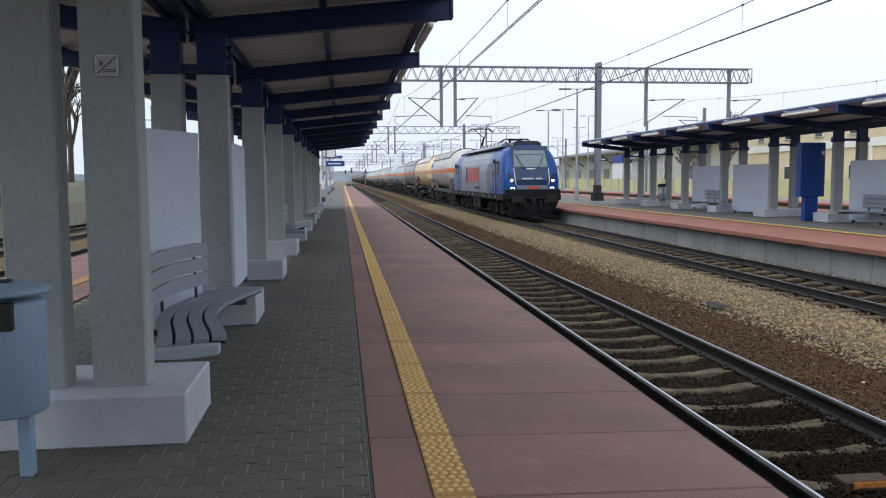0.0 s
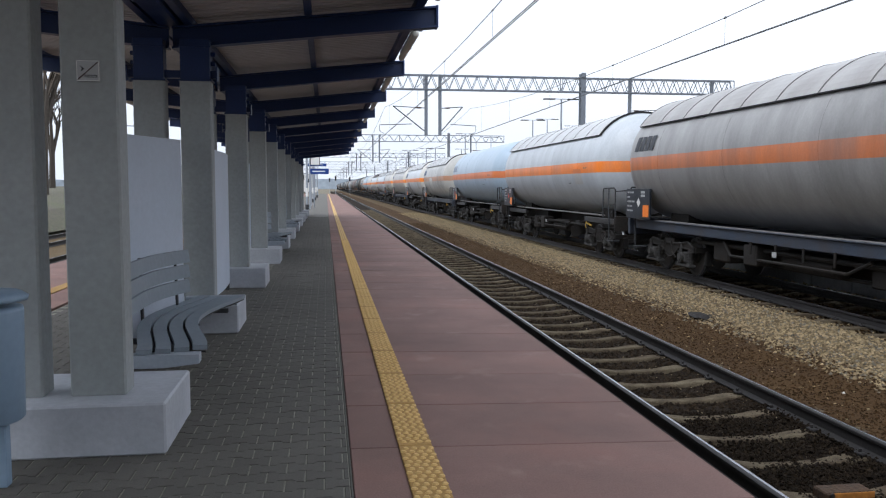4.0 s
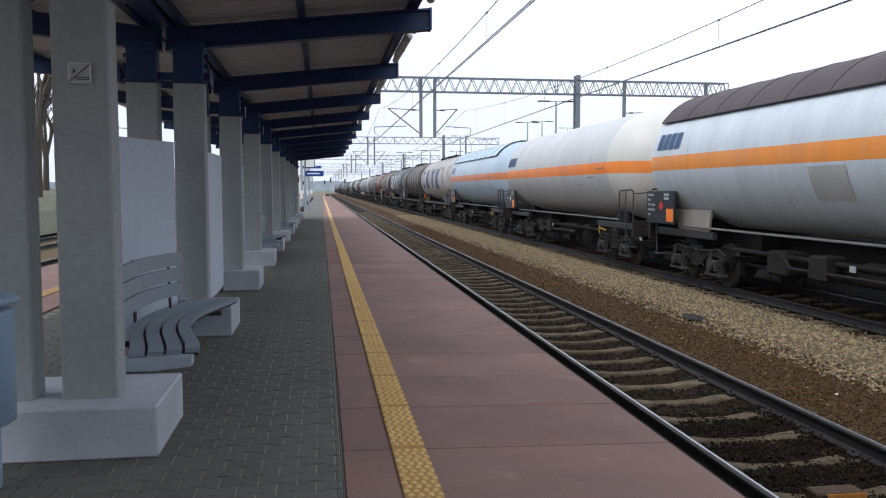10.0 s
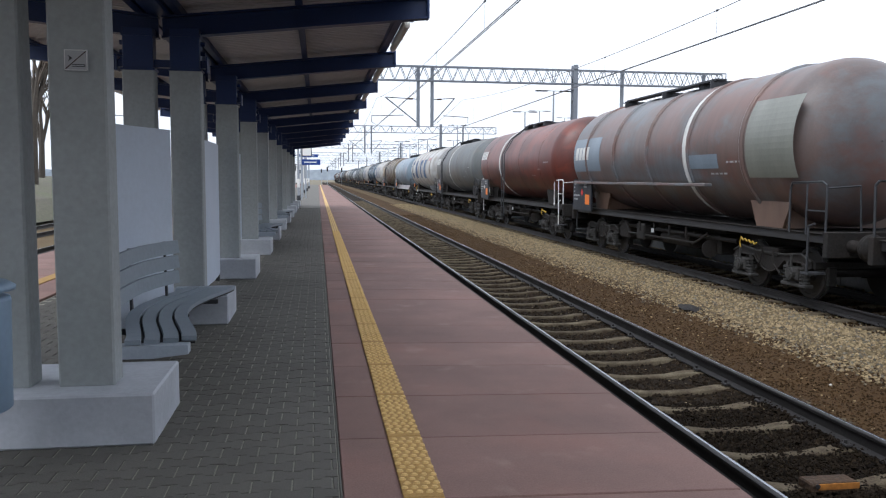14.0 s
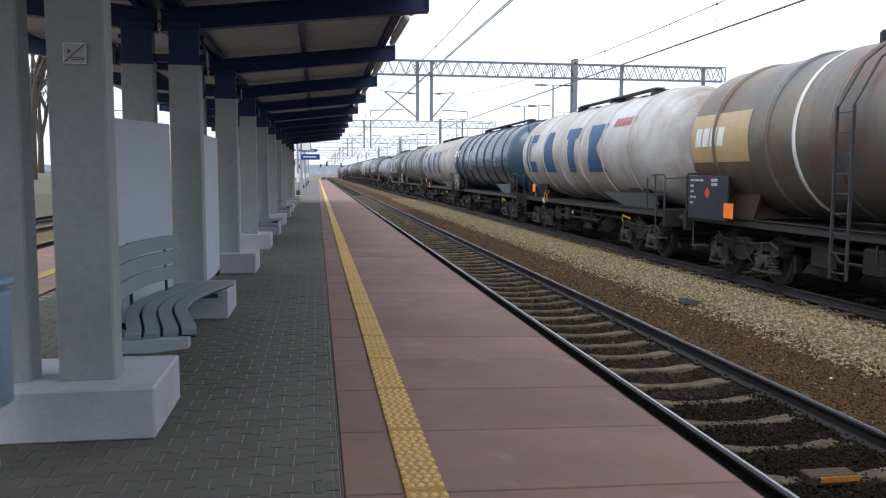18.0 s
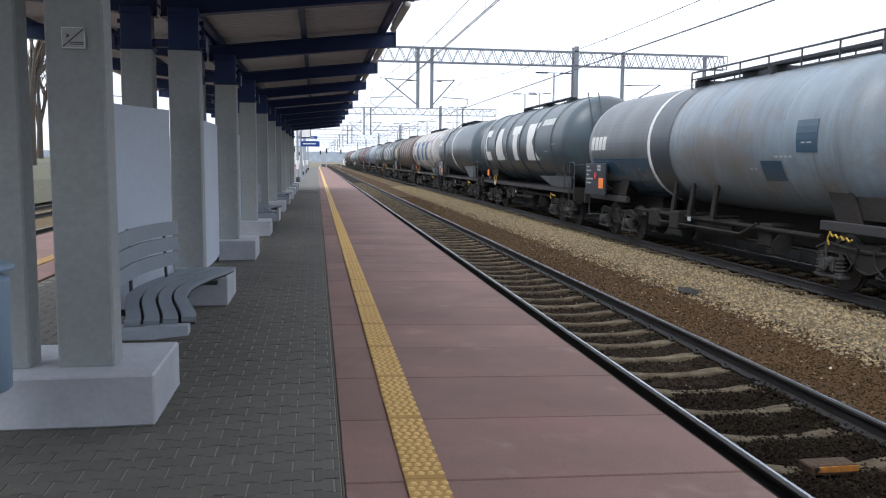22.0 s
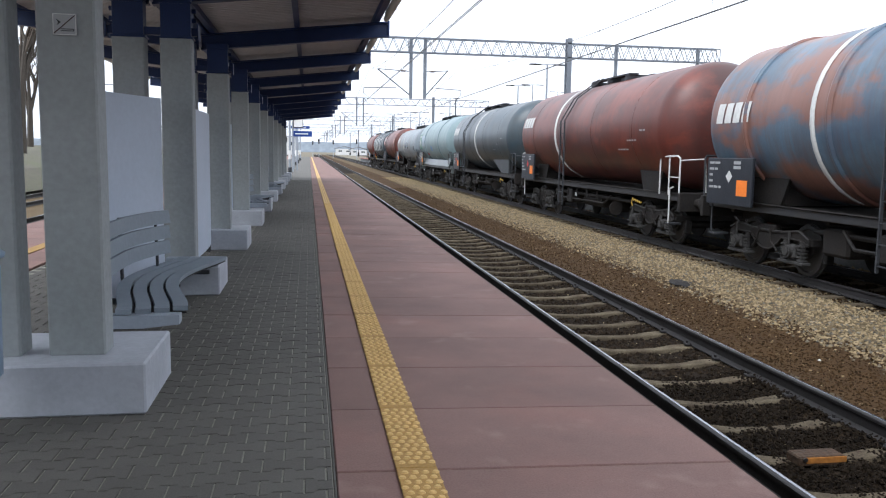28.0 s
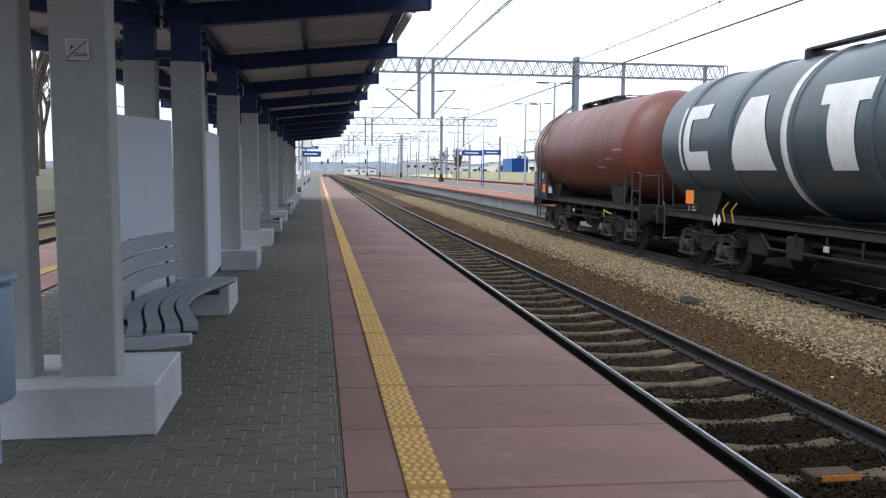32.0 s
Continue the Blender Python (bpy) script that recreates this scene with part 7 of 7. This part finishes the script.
# raked front: windscreen, mask, lamps
for s in (-1, 1):
    e = s * (hl - 0.62)

    def face(x, z, out=0.02):
        return (x, e - s * 0.95 * max(0, z - 2.0) / 1.8 + s * out, z)

    def sheet_on(corners, out):
        return Form().add([face(x, z, out) for x, z in corners] + [face(x, z, out - 0.03) for x, z in corners],
                          [(0, 1, 2, 3), (7, 6, 5, 4), (0, 4, 5, 1), (1, 5, 6, 2), (2, 6, 7, 3), (3, 7, 4, 0)])

    part("mask", sheet_on([(-0.92, 2.01), (0.92, 2.01), (0.98, 3.76), (-0.98, 3.76)], 0.012), L_MASK, loco, "navy mask round the windscreen")
    part("nose_panel", sheet_on([(-0.86, 1.76), (0.86, 1.76), (0.92, 2.0), (-0.92, 2.0)], 0.012), L_MASK, loco, "navy nose panel")
    part("windscreen", sheet_on([(-0.88, 2.68), (0.88, 2.68), (0.80, 3.52), (-0.80, 3.52)], 0.020), SCREEN, loco, "raked windscreen reflecting the sky")
    part("windscreen_shade", sheet_on([(-0.79, 3.30), (0.79, 3.30), (0.79, 3.33), (-0.79, 3.33)], 0.026), L_NAVY, loco)
    for x0, x1 in ((-0.52, 0.08), (0.20, 0.52)):
        part("number_bar", sheet_on([(x0, 2.05), (x1, 2.05), (x1, 2.12), (x0, 2.12)], 0.020), MARK_DIM, loco, "pale bar in place of the running number")
    part("nose_badge", sheet_on([(-0.22, 2.56), (0.22, 2.56), (0.22, 2.60), (-0.22, 2.60)], 0.020), MARK, loco)
    part("silver_band", sheet_on([(-0.78, 1.50), (0.78, 1.50), (0.80, 1.75), (-0.80, 1.75)], 0.030), L_SILVER, loco, "silver band across the nose")
    for q in range(5):
        x = -0.20 + 0.115 * q
        part("red_mark", sheet_on([(x, 1.56), (x + 0.085, 1.56), (x + 0.085, 1.69), (x, 1.69)], 0.036), MARK_RED, loco)
    for k in (-1, 1):
        part("front_handrail", Form().path([face(k * 0.84, 1.76, 0.06), face(k * 0.88, 2.05, 0.06), face(k * 0.90, 2.62, 0.05)], 0.020, 5), MARK, loco, "white handrail")
        rim = [(k * 0.95, 1.84), (k * 1.14, 1.86), (k * 1.20, 2.10), (k * 1.22, 2.42), (k * 1.08, 2.26), (k * 0.97, 2.12)]
        part("lamp_housing", Form().add([face(x, z, 0.036 if abs(x) < 1.1 else 0.0) for x, z in rim] + [face(x, z, -0.25) for x, z in rim], [tuple(range(6)), tuple(range(11, 5, -1))] + [(j, (j + 1) % 6, 6 + (j + 1) % 6, 6 + j) for j in range(6)]), BLACK, loco, "slanted black lamp housing")
        part("headlight", Form().bar(face(k * 1.06, 1.99, 0.035), face(k * 1.06, 1.99, 0.045), 0.070, 14), LAMP_ON if s < 0 else WHITE, loco, "round headlight")
        part("tail_lamp", Form().path([face(k * 0.92, 1.56, 0.05), face(k * 0.93, 1.63, 0.05), face(k * 1.10, 1.63, 0.02), face(k * 1.11, 1.56, 0.02)], 0.018, 5), LAMP_ON if s < 0 else MARK_RED, loco)
        part("wiper", Form().bar(face(k * 0.30, 2.55, 0.04), face(k * 0.72, 3.28, 0.05), 0.014, 4).bar(face(k * 0.42, 2.55, 0.04), face(k * 0.72, 3.28, 0.05), 0.010, 4), BLACK, loco)
    part("roof_hood", Form().prism([(-0.78, 3.62), (0.78, 3.62), (0.72, 3.93), (0.52, 4.03), (-0.52, 4.03), (-0.72, 3.93)], "y", *sorted((e - s * 1.15, e - s * 2.5))), L_NAVY, loco, "dark hood over the cab roof")
    part("lower_front", Form().prism([(-1.28, 0.70), (1.28, 0.70), (1.40, 1.02), (-1.40, 1.02)], "y", *sorted((e - s * 0.25, e + s * 0.02))), L_DARK, loco)
    part("headboard", Form().soft(-1.42, 1.42, *sorted((e - s * 0.1, e + s * 0.14)), 1.02, 1.55, 0.04), L_DARK, loco, "dark buffer beam cover")
    part("snowplough", Form().prism([(-1.05, 0.18), (1.05, 0.18), (1.25, 0.72), (-1.25, 0.72)], "y", *sorted((e - s * 0.1, e + s * 0.06))), L_DARK, loco, "dark snow plough")
    part("coupling", Form().soft(-0.08, 0.08, *sorted((e, e + s * 0.55)), 0.9, 1.08, 0.02).path([(0, e + s * 0.5, 0.95), (0, e + s * 0.35, 0.45), (0, e + s * 0.1, 0.6)], 0.035), GREASE, loco)
    for k in (-1, 1):
        f = Form().turn([(-0.45, 0.13), (-0.2, 0.13), (-0.2, 0.10), (-0.05, 0.10)], 14)
        f.soft(-0.30, 0.30, -0.05, 0.0, -0.18, 0.18, 0.03)
        part("buffer", f, GREASE, loco, "rectangular buffer", at=pose(k * 0.875, s * hl, 1.06, 0, 0, 0 if s > 0 else 180))
        for q in (0.62, 0.78, 1.0):
            part("brake_hose", Form().path([(k * q, e + s * 0.12, 1.02), (k * (q + 0.03), e + s * 0.24, 0.74), (k * (q - 0.05), e + s * 0.20, 0.52), (k * (q - 0.12), e + s * 0.10, 0.60)], 0.024), BLACK, loco)
        part("front_step", Form().soft(*sorted((k * 0.92, k * 1.36)), *sorted((e - s * 0.1, e + s * 0.2)), 0.40, 0.44, 0.01), L_DARK, loco)
        part("brake_hose", Form().path([(k * 0.4, e + s * 0.1, 1.0), (k * 0.42, e + s * 0.22, 0.65), (k * 0.5, e + s * 0.12, 0.5)], 0.028), BLACK, loco)
    # cab side windows, doors, mirrors, steps
    for k in (-1, 1):
        x = k * 1.497
        y = e - s * 1.35
        part("cab_window", Form().prism([(y - s * 0.62, 2.35), (y + s * 0.15, 2.35), (y - s * 0.05, 3.0), (y - s * 0.62, 3.0)], "x", *sorted((x - k * 0.01, x + k * 0.006))), SIDE_GLASS, loco, "dark cab side window")
        yd = e - s * 2.45
        part("cab_door", Form().soft(*sorted((x - k * 0.01, x + k * 0.012)), yd - 0.36, yd + 0.36, 1.30, 3.05, 0.01), L_BLUE, loco, "blue cab door")
        part("door_window", Form().soft(*sorted((x + k * 0.010, x + k * 0.018)), yd - 0.22, yd + 0.22, 2.30, 2.95, 0.004), SIDE_GLASS, loco)
        for d in (-0.45, 0.45):
            part("door_handrail", Form().bar((x + k * 0.05, yd + d, 1.35), (x + k * 0.05, yd + d, 2.75), 0.016, 5), MARK_DIM, loco)
        part("mirror", Form().soft(*sorted((x, x + k * 0.12)), y - s * 0.75 - 0.05, y - s * 0.75 + 0.05, 2.9, 3.1, 0.01), L_NAVY, loco)
        y2 = s * (hl - 3.9)
        lines, darks = Form(), Form()
        for j in range(44):
            reach = 0.45 + 0.40 * math.sin(math.pi * j / 43) + 0.10 * (j % 2)
            z = 1.42 + 0.034 * j
            x0, x1 = sorted((x - k * 0.005, x + k * 0.005))
            lines.box(x0, x1, *sorted((y2 - s * 0.70, y2 - s * 0.70 + s * reach)), z, z + 0.015)
            darks.box(x0, x1, *sorted((y2 - s * 0.72, y2 - s * 0.72 - s * reach)), z + 0.020, z + 0.027)
        part("fading_lines", lines, L_SILVER, loco, "silver lines fading into the blue")
        part("fading_lines", darks, L_BLUE, loco, "blue lines fading into the silver")
# side emblem: crescent and five red blocks
for k in (-1, 1):
    x0, x1 = sorted((k * 1.494, k * 1.500))
    for j in range(5):
        y, q = 1.6 - 0.82 * j, 0.06 * (j % 2)
        part("red_emblem_block", Form().prism([(y - 0.24 + q, 1.86), (y + 0.20, 1.86), (y + 0.27, 2.05), (y + 0.27, 2.60 - q), (y + 0.18, 2.76), (y - 0.26, 2.76), (y - 0.30 + q, 2.55), (y - 0.28, 2.05)], "x", x0, x1), MARK_RED, loco)
    f = Form()
    loop = [(2.95 + 0.42 * math.cos(radians(a)), 2.32 + 0.52 * math.sin(radians(a))) for a in range(40, 321, 20)] + [(3.02 + 0.26 * math.cos(radians(a)), 2.34 + 0.40 * math.sin(radians(a))) for a in range(310, 49, -20)]
    f.prism(loop, "x", x0, x1)
    part("crescent_red", f, MARK_RED, loco)
    part("crescent_blue", Form().prism([(2.62 + 0.24 * math.cos(radians(a)), 2.30 + 0.46 * math.sin(radians(a))) for a in range(0, 360, 24)], "x", x0, x1), MARK_BLUE, loco)
    part("side_lettering", Form().box(x0, x1, -2.2, -0.6, 1.50, 1.62), L_DARK, loco, "bar of small writing")
lb6 = bogie_mesh((-1.9, 0.0, 1.9))
for s in (-1, 1):
    b = part("bogie", lb6, None, loco, "three-axle motor bogie", at=pose(0, s * (hl - 4.6), 0))
    for a in (-1.9, 0.0, 1.9):
        part("wheelset", WHEELSET, None, b, at=pose(0, a, 0.55) @ Matrix.Scale(1.0, 4))
        for e in (-1, 1):
            part("axle_box", AXLE_BOX, None, b, "dusty axle box with two coil springs", at=pose(e * 1.03, a, 0.55, 0, 0, 0 if e > 0 else 180))
for y in (-1.1, 0.4):
    part("underfloor_box", Form().soft(-1.35, 1.35, y - 0.6, y + 0.6, 0.35, 1.0, 0.04), L_DARK, loco, "underfloor equipment box")
for y in (-hl + 4.3, hl - 4.3):
    f = Form()
    up = 1 if y > 0 else 0
    zt = 5.50 if up else 4.25
    f.soft(-0.6, 0.6, y - 0.7, y + 0.7, 3.92, 4.02, 0.02)
    for x in (-0.5, 0.5):
        for d in (-0.55, 0.55):
            f.bar((x, y + d, 3.9), (x, y + d, 4.12), 0.06, 8)
    elbow, head = (0, y - 1.15, 4.05 + (zt - 4.05) * 0.55), (0, y + 0.35, zt - 0.08)
    f.bar((0, y + 0.45, 4.08), elbow, 0.06, 7)
    f.bar((0.1, y + 0.25, 4.08), (0.06, elbow[1] + 0.1, elbow[2] + 0.05), 0.025, 5)
    for x in (-0.25, 0.25):
        f.bar((x * 0.2, *elbow[1:]), (x * 1.6, *head[1:]), 0.032, 5)
    for d in (-0.2, 0.2):
        f.path([(-0.88, head[1] + d, zt - 0.2), (-0.62, head[1] + d, zt), (0.62, head[1] + d, zt), (0.88, head[1] + d, zt - 0.2)], 0.03, 5)
    part("pantograph", f, L_DARK, loco, "raised pantograph" if up else "lowered pantograph")
for k in range(6):
    part("roof_insulator", Form().bar((-0.5, -3 + 1.2 * k, 3.90), (-0.5, -3 + 1.2 * k, 4.12), 0.05, 8), L_DARK, loco)
part("roof_busbar", Form().bar((-0.5, -3.4, 4.16), (-0.5, 3.4, 4.16), 0.02, 5), GALV, loco)

# ---- pavers and loose stones ----
PAVE_X, PAVE_Y = 0.207, 0.137
BONE = [(-0.0995, -0.081), (-0.060, -0.081), (-0.040, -0.0515), (0.040, -0.0515), (0.060, -0.081), (0.0995, -0.081),
        (0.0995, 0.081), (0.060, 0.081), (0.040, 0.0515), (-0.040, 0.0515), (-0.060, 0.081), (-0.0995, 0.081)]


def paver_into(f, x, y, z, right=9.0):
    """A bone-shaped paver centred on (x, y), cut off at the line x = right."""
    n = len(BONE)
    loop = [(min(x + p, right), y + q) for p, q in BONE]
    inner = [(min(x + p * 0.965, right), y + q * 0.955) for p, q in BONE]
    v = [(p, q, z - 0.03) for p, q in loop] + [(p, q, z - 0.004) for p, q in loop] + [(p, q, z) for p, q in inner]
    fs = [(j * n + i, j * n + (i + 1) % n, (j + 1) * n + (i + 1) % n, (j + 1) * n + i) for j in (0, 1) for i in range(n)] + [tuple(range(2 * n, 3 * n))]
    f.add(v, fs)


one = Form()
paver_into(one, 0, 0, 0)
paver_mesh = one.data("paver", PAVER)
rest, count = Form(), 0
rng = random.Random(5)
for row in range(int(39.8 / PAVE_Y)):
    y = 1.4 + PAVE_Y * row
    for col in range(-1, 17):
        x = 0.131 - PAVE_X * col - (PAVE_X / 2 if row % 2 else 0.0) + PAVE_X / 2
        if y > 12 and x < -0.95:
            continue
        z = rng.uniform(-0.0015, 0.002)
        if count < 300 and 2.2 < y < 8 and -1.6 < x < 0.155:
            part("paver", paver_mesh, None, isle, at=pose(x, y, z))
            count += 1
        elif x < 0.355:
            paver_into(rest, x, y, z, 0.262)
tagged(part("paver_field", rest, PAVER, isle, "grey interlocking pavers"), kind="stuff")
part("rear_paving", Form().box(-3.3, 0.26, back_y, 1.30, -0.1, 0.001), PAVER, isle, "grey pavers behind the viewpoint")
part("far_paving", Form().box(-3.3, 0.26, 41.2, 190, -0.1, 0.001), PAVER, isle, "grey pavers far along the platform")


def stones(name, material, n, x0, x1, y0, y1, size, ground_z, label, power=1.0, feather=False):
    """Loose stones, joined: n of them, thinning out with distance."""
    r = np.random.default_rng(n)
    x = x0 + (x1 - x0) * (r.beta(1.7, 1.7, n) if feather else r.random(n))
    y = y0 + (y1 - y0) * r.random(n) ** power
    s = size * r.uniform(0.5, 1.5, n)
    base = np.array([(1, 0, 0), (-1, 0, 0), (0, 1, 0), (0, -1, 0), (0, 0, 1), (0, 0, -1)], float)
    v = base[None] * (s[:, None, None] * r.uniform(0.5, 1.25, (n, 6, 1))) + r.uniform(-0.3, 0.3, (n, 6, 3)) * s[:, None, None]
    a = r.uniform(0, 6.28, n)
    c, d = np.cos(a)[:, None], np.sin(a)[:, None]
    v = np.stack([v[..., 0] * c - v[..., 1] * d, v[..., 0] * d + v[..., 1] * c, v[..., 2] * 0.75], -1)
    z = np.interp(x, [q[0] for q in ground_z], [q[1] for q in ground_z])
    v += np.stack([x, y, z + s * 0.15], -1)[:, None]
    tri = np.array([(0, 2, 4), (2, 1, 4), (1, 3, 4), (3, 0, 4), (2, 0, 5), (1, 2, 5), (3, 1, 5), (0, 3, 5)])
    f = (tri[None] + 6 * np.arange(n)[:, None, None]).reshape(-1, 3)
    me = bpy.data.meshes.new(name)
    me.from_pydata(v.reshape(-1, 3).tolist(), [], f.tolist())
    me.materials.append(material)
    return tagged(new(name, me), label, "gravel", kind="stuff")


SH = [(4.86, -0.725), (5.2, -0.715), (5.45, -0.73), (6.0, -0.745), (6.6, -0.735), (6.8, -0.725), (7.2, -0.70), (7.9, -0.69), (8.35, -0.72), (8.6, -0.76), (10.6, -0.77), (11.0, -0.74), (11.9, -0.75)]
NB = [(2.0, -0.86), (2.45, -0.80), (2.75, -0.765), (3.3, -0.765), (3.6, -0.788), (4.4, -0.785), (4.62, -0.735), (5.2, -0.715), (5.45, -0.73)]
stones("tan_ballast_stones", STONE_T, 46000, 6.35, 9.0, 4, 70, 0.024, SH, "tan crushed stone between the tracks", 1.7, True)
stones("grey_ballast_stones", mat("grey_stone", (0.120, 0.108, 0.085), 0.95, grain=60, var=0.2, blotch=8, stain=0.3, each=0.5, spec=0.1), 12000, 6.2, 9.2, 4, 60, 0.022, SH, "grey crushed stone among the tan ballast", 1.7, True)
stones("tan_ballast_spill", STONE_T, 900, 5.5, 6.9, 4, 40, 0.015, SH, "scattered tan stones on rusty gravel", 1.7)
stones("rusty_gravel_stones", STONE_R, 30000, 4.83, 6.9, 3, 50, 0.0145, SH, "small rusty brown stones", 1.9)
stones("track_stones", STONE_D, 42000, 2.6, 4.9, 2.6, 60, 0.024, NB, "dark oily stones between the sleepers", 1.9)
LITTER = [(q, z + 0.035) for q, z in NB]
stones("oily_litter", STONE_D, 9000, 3.3, 4.75, 2.6, 6.6, 0.017, LITTER, "black oily chips heaped over the nearest sleepers", 1.4)
stones("far_track_stones", STONE_R, 9000, 8.5, 10.9, 7, 50, 0.034, SH, "brown stones under the far track", 1.5)
stones("platform_foot_stones", STONE_T, 3500, 10.7, 11.55, 9, 50, 0.036, SH, "tan stones at the foot of the opposite platform", 1.5)

# pale stone, dark cover and wooden board by the track
whole("white_stone", Form().add([(5.89, 7.05, -0.75), (5.925, 7.045, -0.75), (5.93, 7.08, -0.75), (5.89, 7.085, -0.75), (5.90, 7.06, -0.727), (5.918, 7.06, -0.725), (5.915, 7.075, -0.727)],
      [(0, 1, 5, 4), (1, 2, 6, 5), (2, 3, 6), (3, 0, 4), (3, 4, 6), (4, 5, 6)]), MARK, "small pale lump of stone on the gravel", "stone")
cov = thing("drain_cover", pose(6.75, 12.3, -0.728), "dark flat drain cover sunk in the gravel", "drain cover")
part("plate", Form().soft(-0.14, 0.14, -0.26, 0.26, 0.0, 0.014, 0.006), BED, cov)
part("rim", Form().soft(-0.20, 0.20, -0.34, 0.34, -0.05, 0.006, 0.004), STONE_D, cov)
tb = thing("timber_block", pose(3.96, 4.25, -0.755), "weathered orange-brown timber block between the rails", "timber block")
part("block", Form().soft(-0.18, 0.21, -0.09, 0.08, 0.0, 0.078, 0.012), mat("rusty_timber", (0.045, 0.027, 0.015), 0.9, grain=25, var=0.35, blotch=3, stain=0.5, dirt=(0.07, 0.03, 0.01), bump=0.9), tb)
part("front_face", Form().soft(-0.12, 0.215, -0.096, -0.088, 0.026, 0.074, 0.003), mat("orange_timber", (0.33, 0.13, 0.02), 0.85, grain=20, var=0.3, blotch=4, stain=0.4), tb)
part("bolt_hole", Form().bar((-0.13, -0.105, 0.06), (-0.13, -0.094, 0.06), 0.018, 8), BLACK, tb)
rag_rng = random.Random(8)
rag = [(0.24 * (1 + 0.25 * rag_rng.uniform(-1, 1)) * math.cos(math.tau * k / 14), 0.42 * (1 + 0.25 * rag_rng.uniform(-1, 1)) * math.sin(math.tau * k / 14)) for k in range(14)]
rag_form = Form()
rag_form.add([(0, 0, 0.03)] + [(x * 0.55, y * 0.55, 0.018 + rag_rng.uniform(0.0, 0.018)) for x, y in rag] + [(x, y, rag_rng.uniform(0.0, 0.02)) for x, y in rag],
             [(0, 1 + k, 1 + (k + 1) % 14) for k in range(14)] + [(1 + k, 15 + k, 15 + (k + 1) % 14, 1 + (k + 1) % 14) for k in range(14)])
whole("oily_rag", rag_form, mat("oily_cloth", (0.020, 0.018, 0.017), 0.7, grain=30, var=0.3, blotch=5, stain=0.4, bump=0.4, spec=0.2), "crumpled black oily rag lying on the gravel", "rag", at=pose(6.75, 12.40, -0.722, 0, 0, -18))

# graffiti on one gas wagon
g9 = WAGONS[9]
GR = (mat("graffiti_green", (0.12, 0.17, 0.07), 0.5, grain=15, var=0.2), mat("graffiti_yellow", (0.22, 0.22, 0.16), 0.5, grain=15, var=0.2), mat("graffiti_blue", (0.1, 0.11, 0.13), 0.5, grain=15, var=0.2))
for k, (ya_, yb_, sa, sb, yc_, yd_) in enumerate(((1.8, 1.0, -1.3, -0.6, 2.4, 1.4), (0.9, 0.2, -1.35, -0.35, 1.5, 0.8), (0.1, -0.5, -1.3, -0.3, -0.1, -0.6))):
    part("graffiti", on_tank(Form(), [((sa, ya_, yb_), (sb, yc_, yd_))], CR + 0.009), GR[k % 3], g9, "sprayed graffiti shape")
# green emblem panel on the mint wagon
w39 = WAGONS[39]
h39 = (CUTS[39] - CUTS[38]) / 2
EG = mat("emblem_green", (0.02, 0.14, 0.07), 0.5, grain=15, var=0.08)
part("emblem_panel", on_tank(Form(), [((-0.75, h39 - 1.75, h39 - 3.1), (0.75, h39 - 1.75, h39 - 3.1))], 1.43 + 0.008), EG, w39, "green emblem panel")
part("emblem_shape", on_tank(Form(), [((-0.62, h39 - 2.2, h39 - 2.6), (-0.2, h39 - 1.95, h39 - 2.9)), ((-0.2, h39 - 1.95, h39 - 2.9), (0.28, h39 - 2.05, h39 - 2.8))], 1.43 + 0.014), MARK, w39, "white blob on the emblem panel")

stones("straw_flecks", mat("pale_straw", (0.20, 0.165, 0.10), 0.95, grain=60, var=0.2, each=0.3), 900, 4.0, 5.3, 3.0, 30, 0.010, NB, "pale straw and chips between the sleepers", 1.8)


def motions():
    """The train runs through at a steady speed."""
    times = [0.0, 1 / 30, 4.0, 8.0, 12.0, 16.0, 20.0, 24.0, 28.0, 32.0 - 1 / 30, 32.0]
    for ob, y in MOVERS:
        walk(ob, [(t, pose(FAR_X, y - V_TRAIN * t, RAIL_Z)) for t in times])


motions()
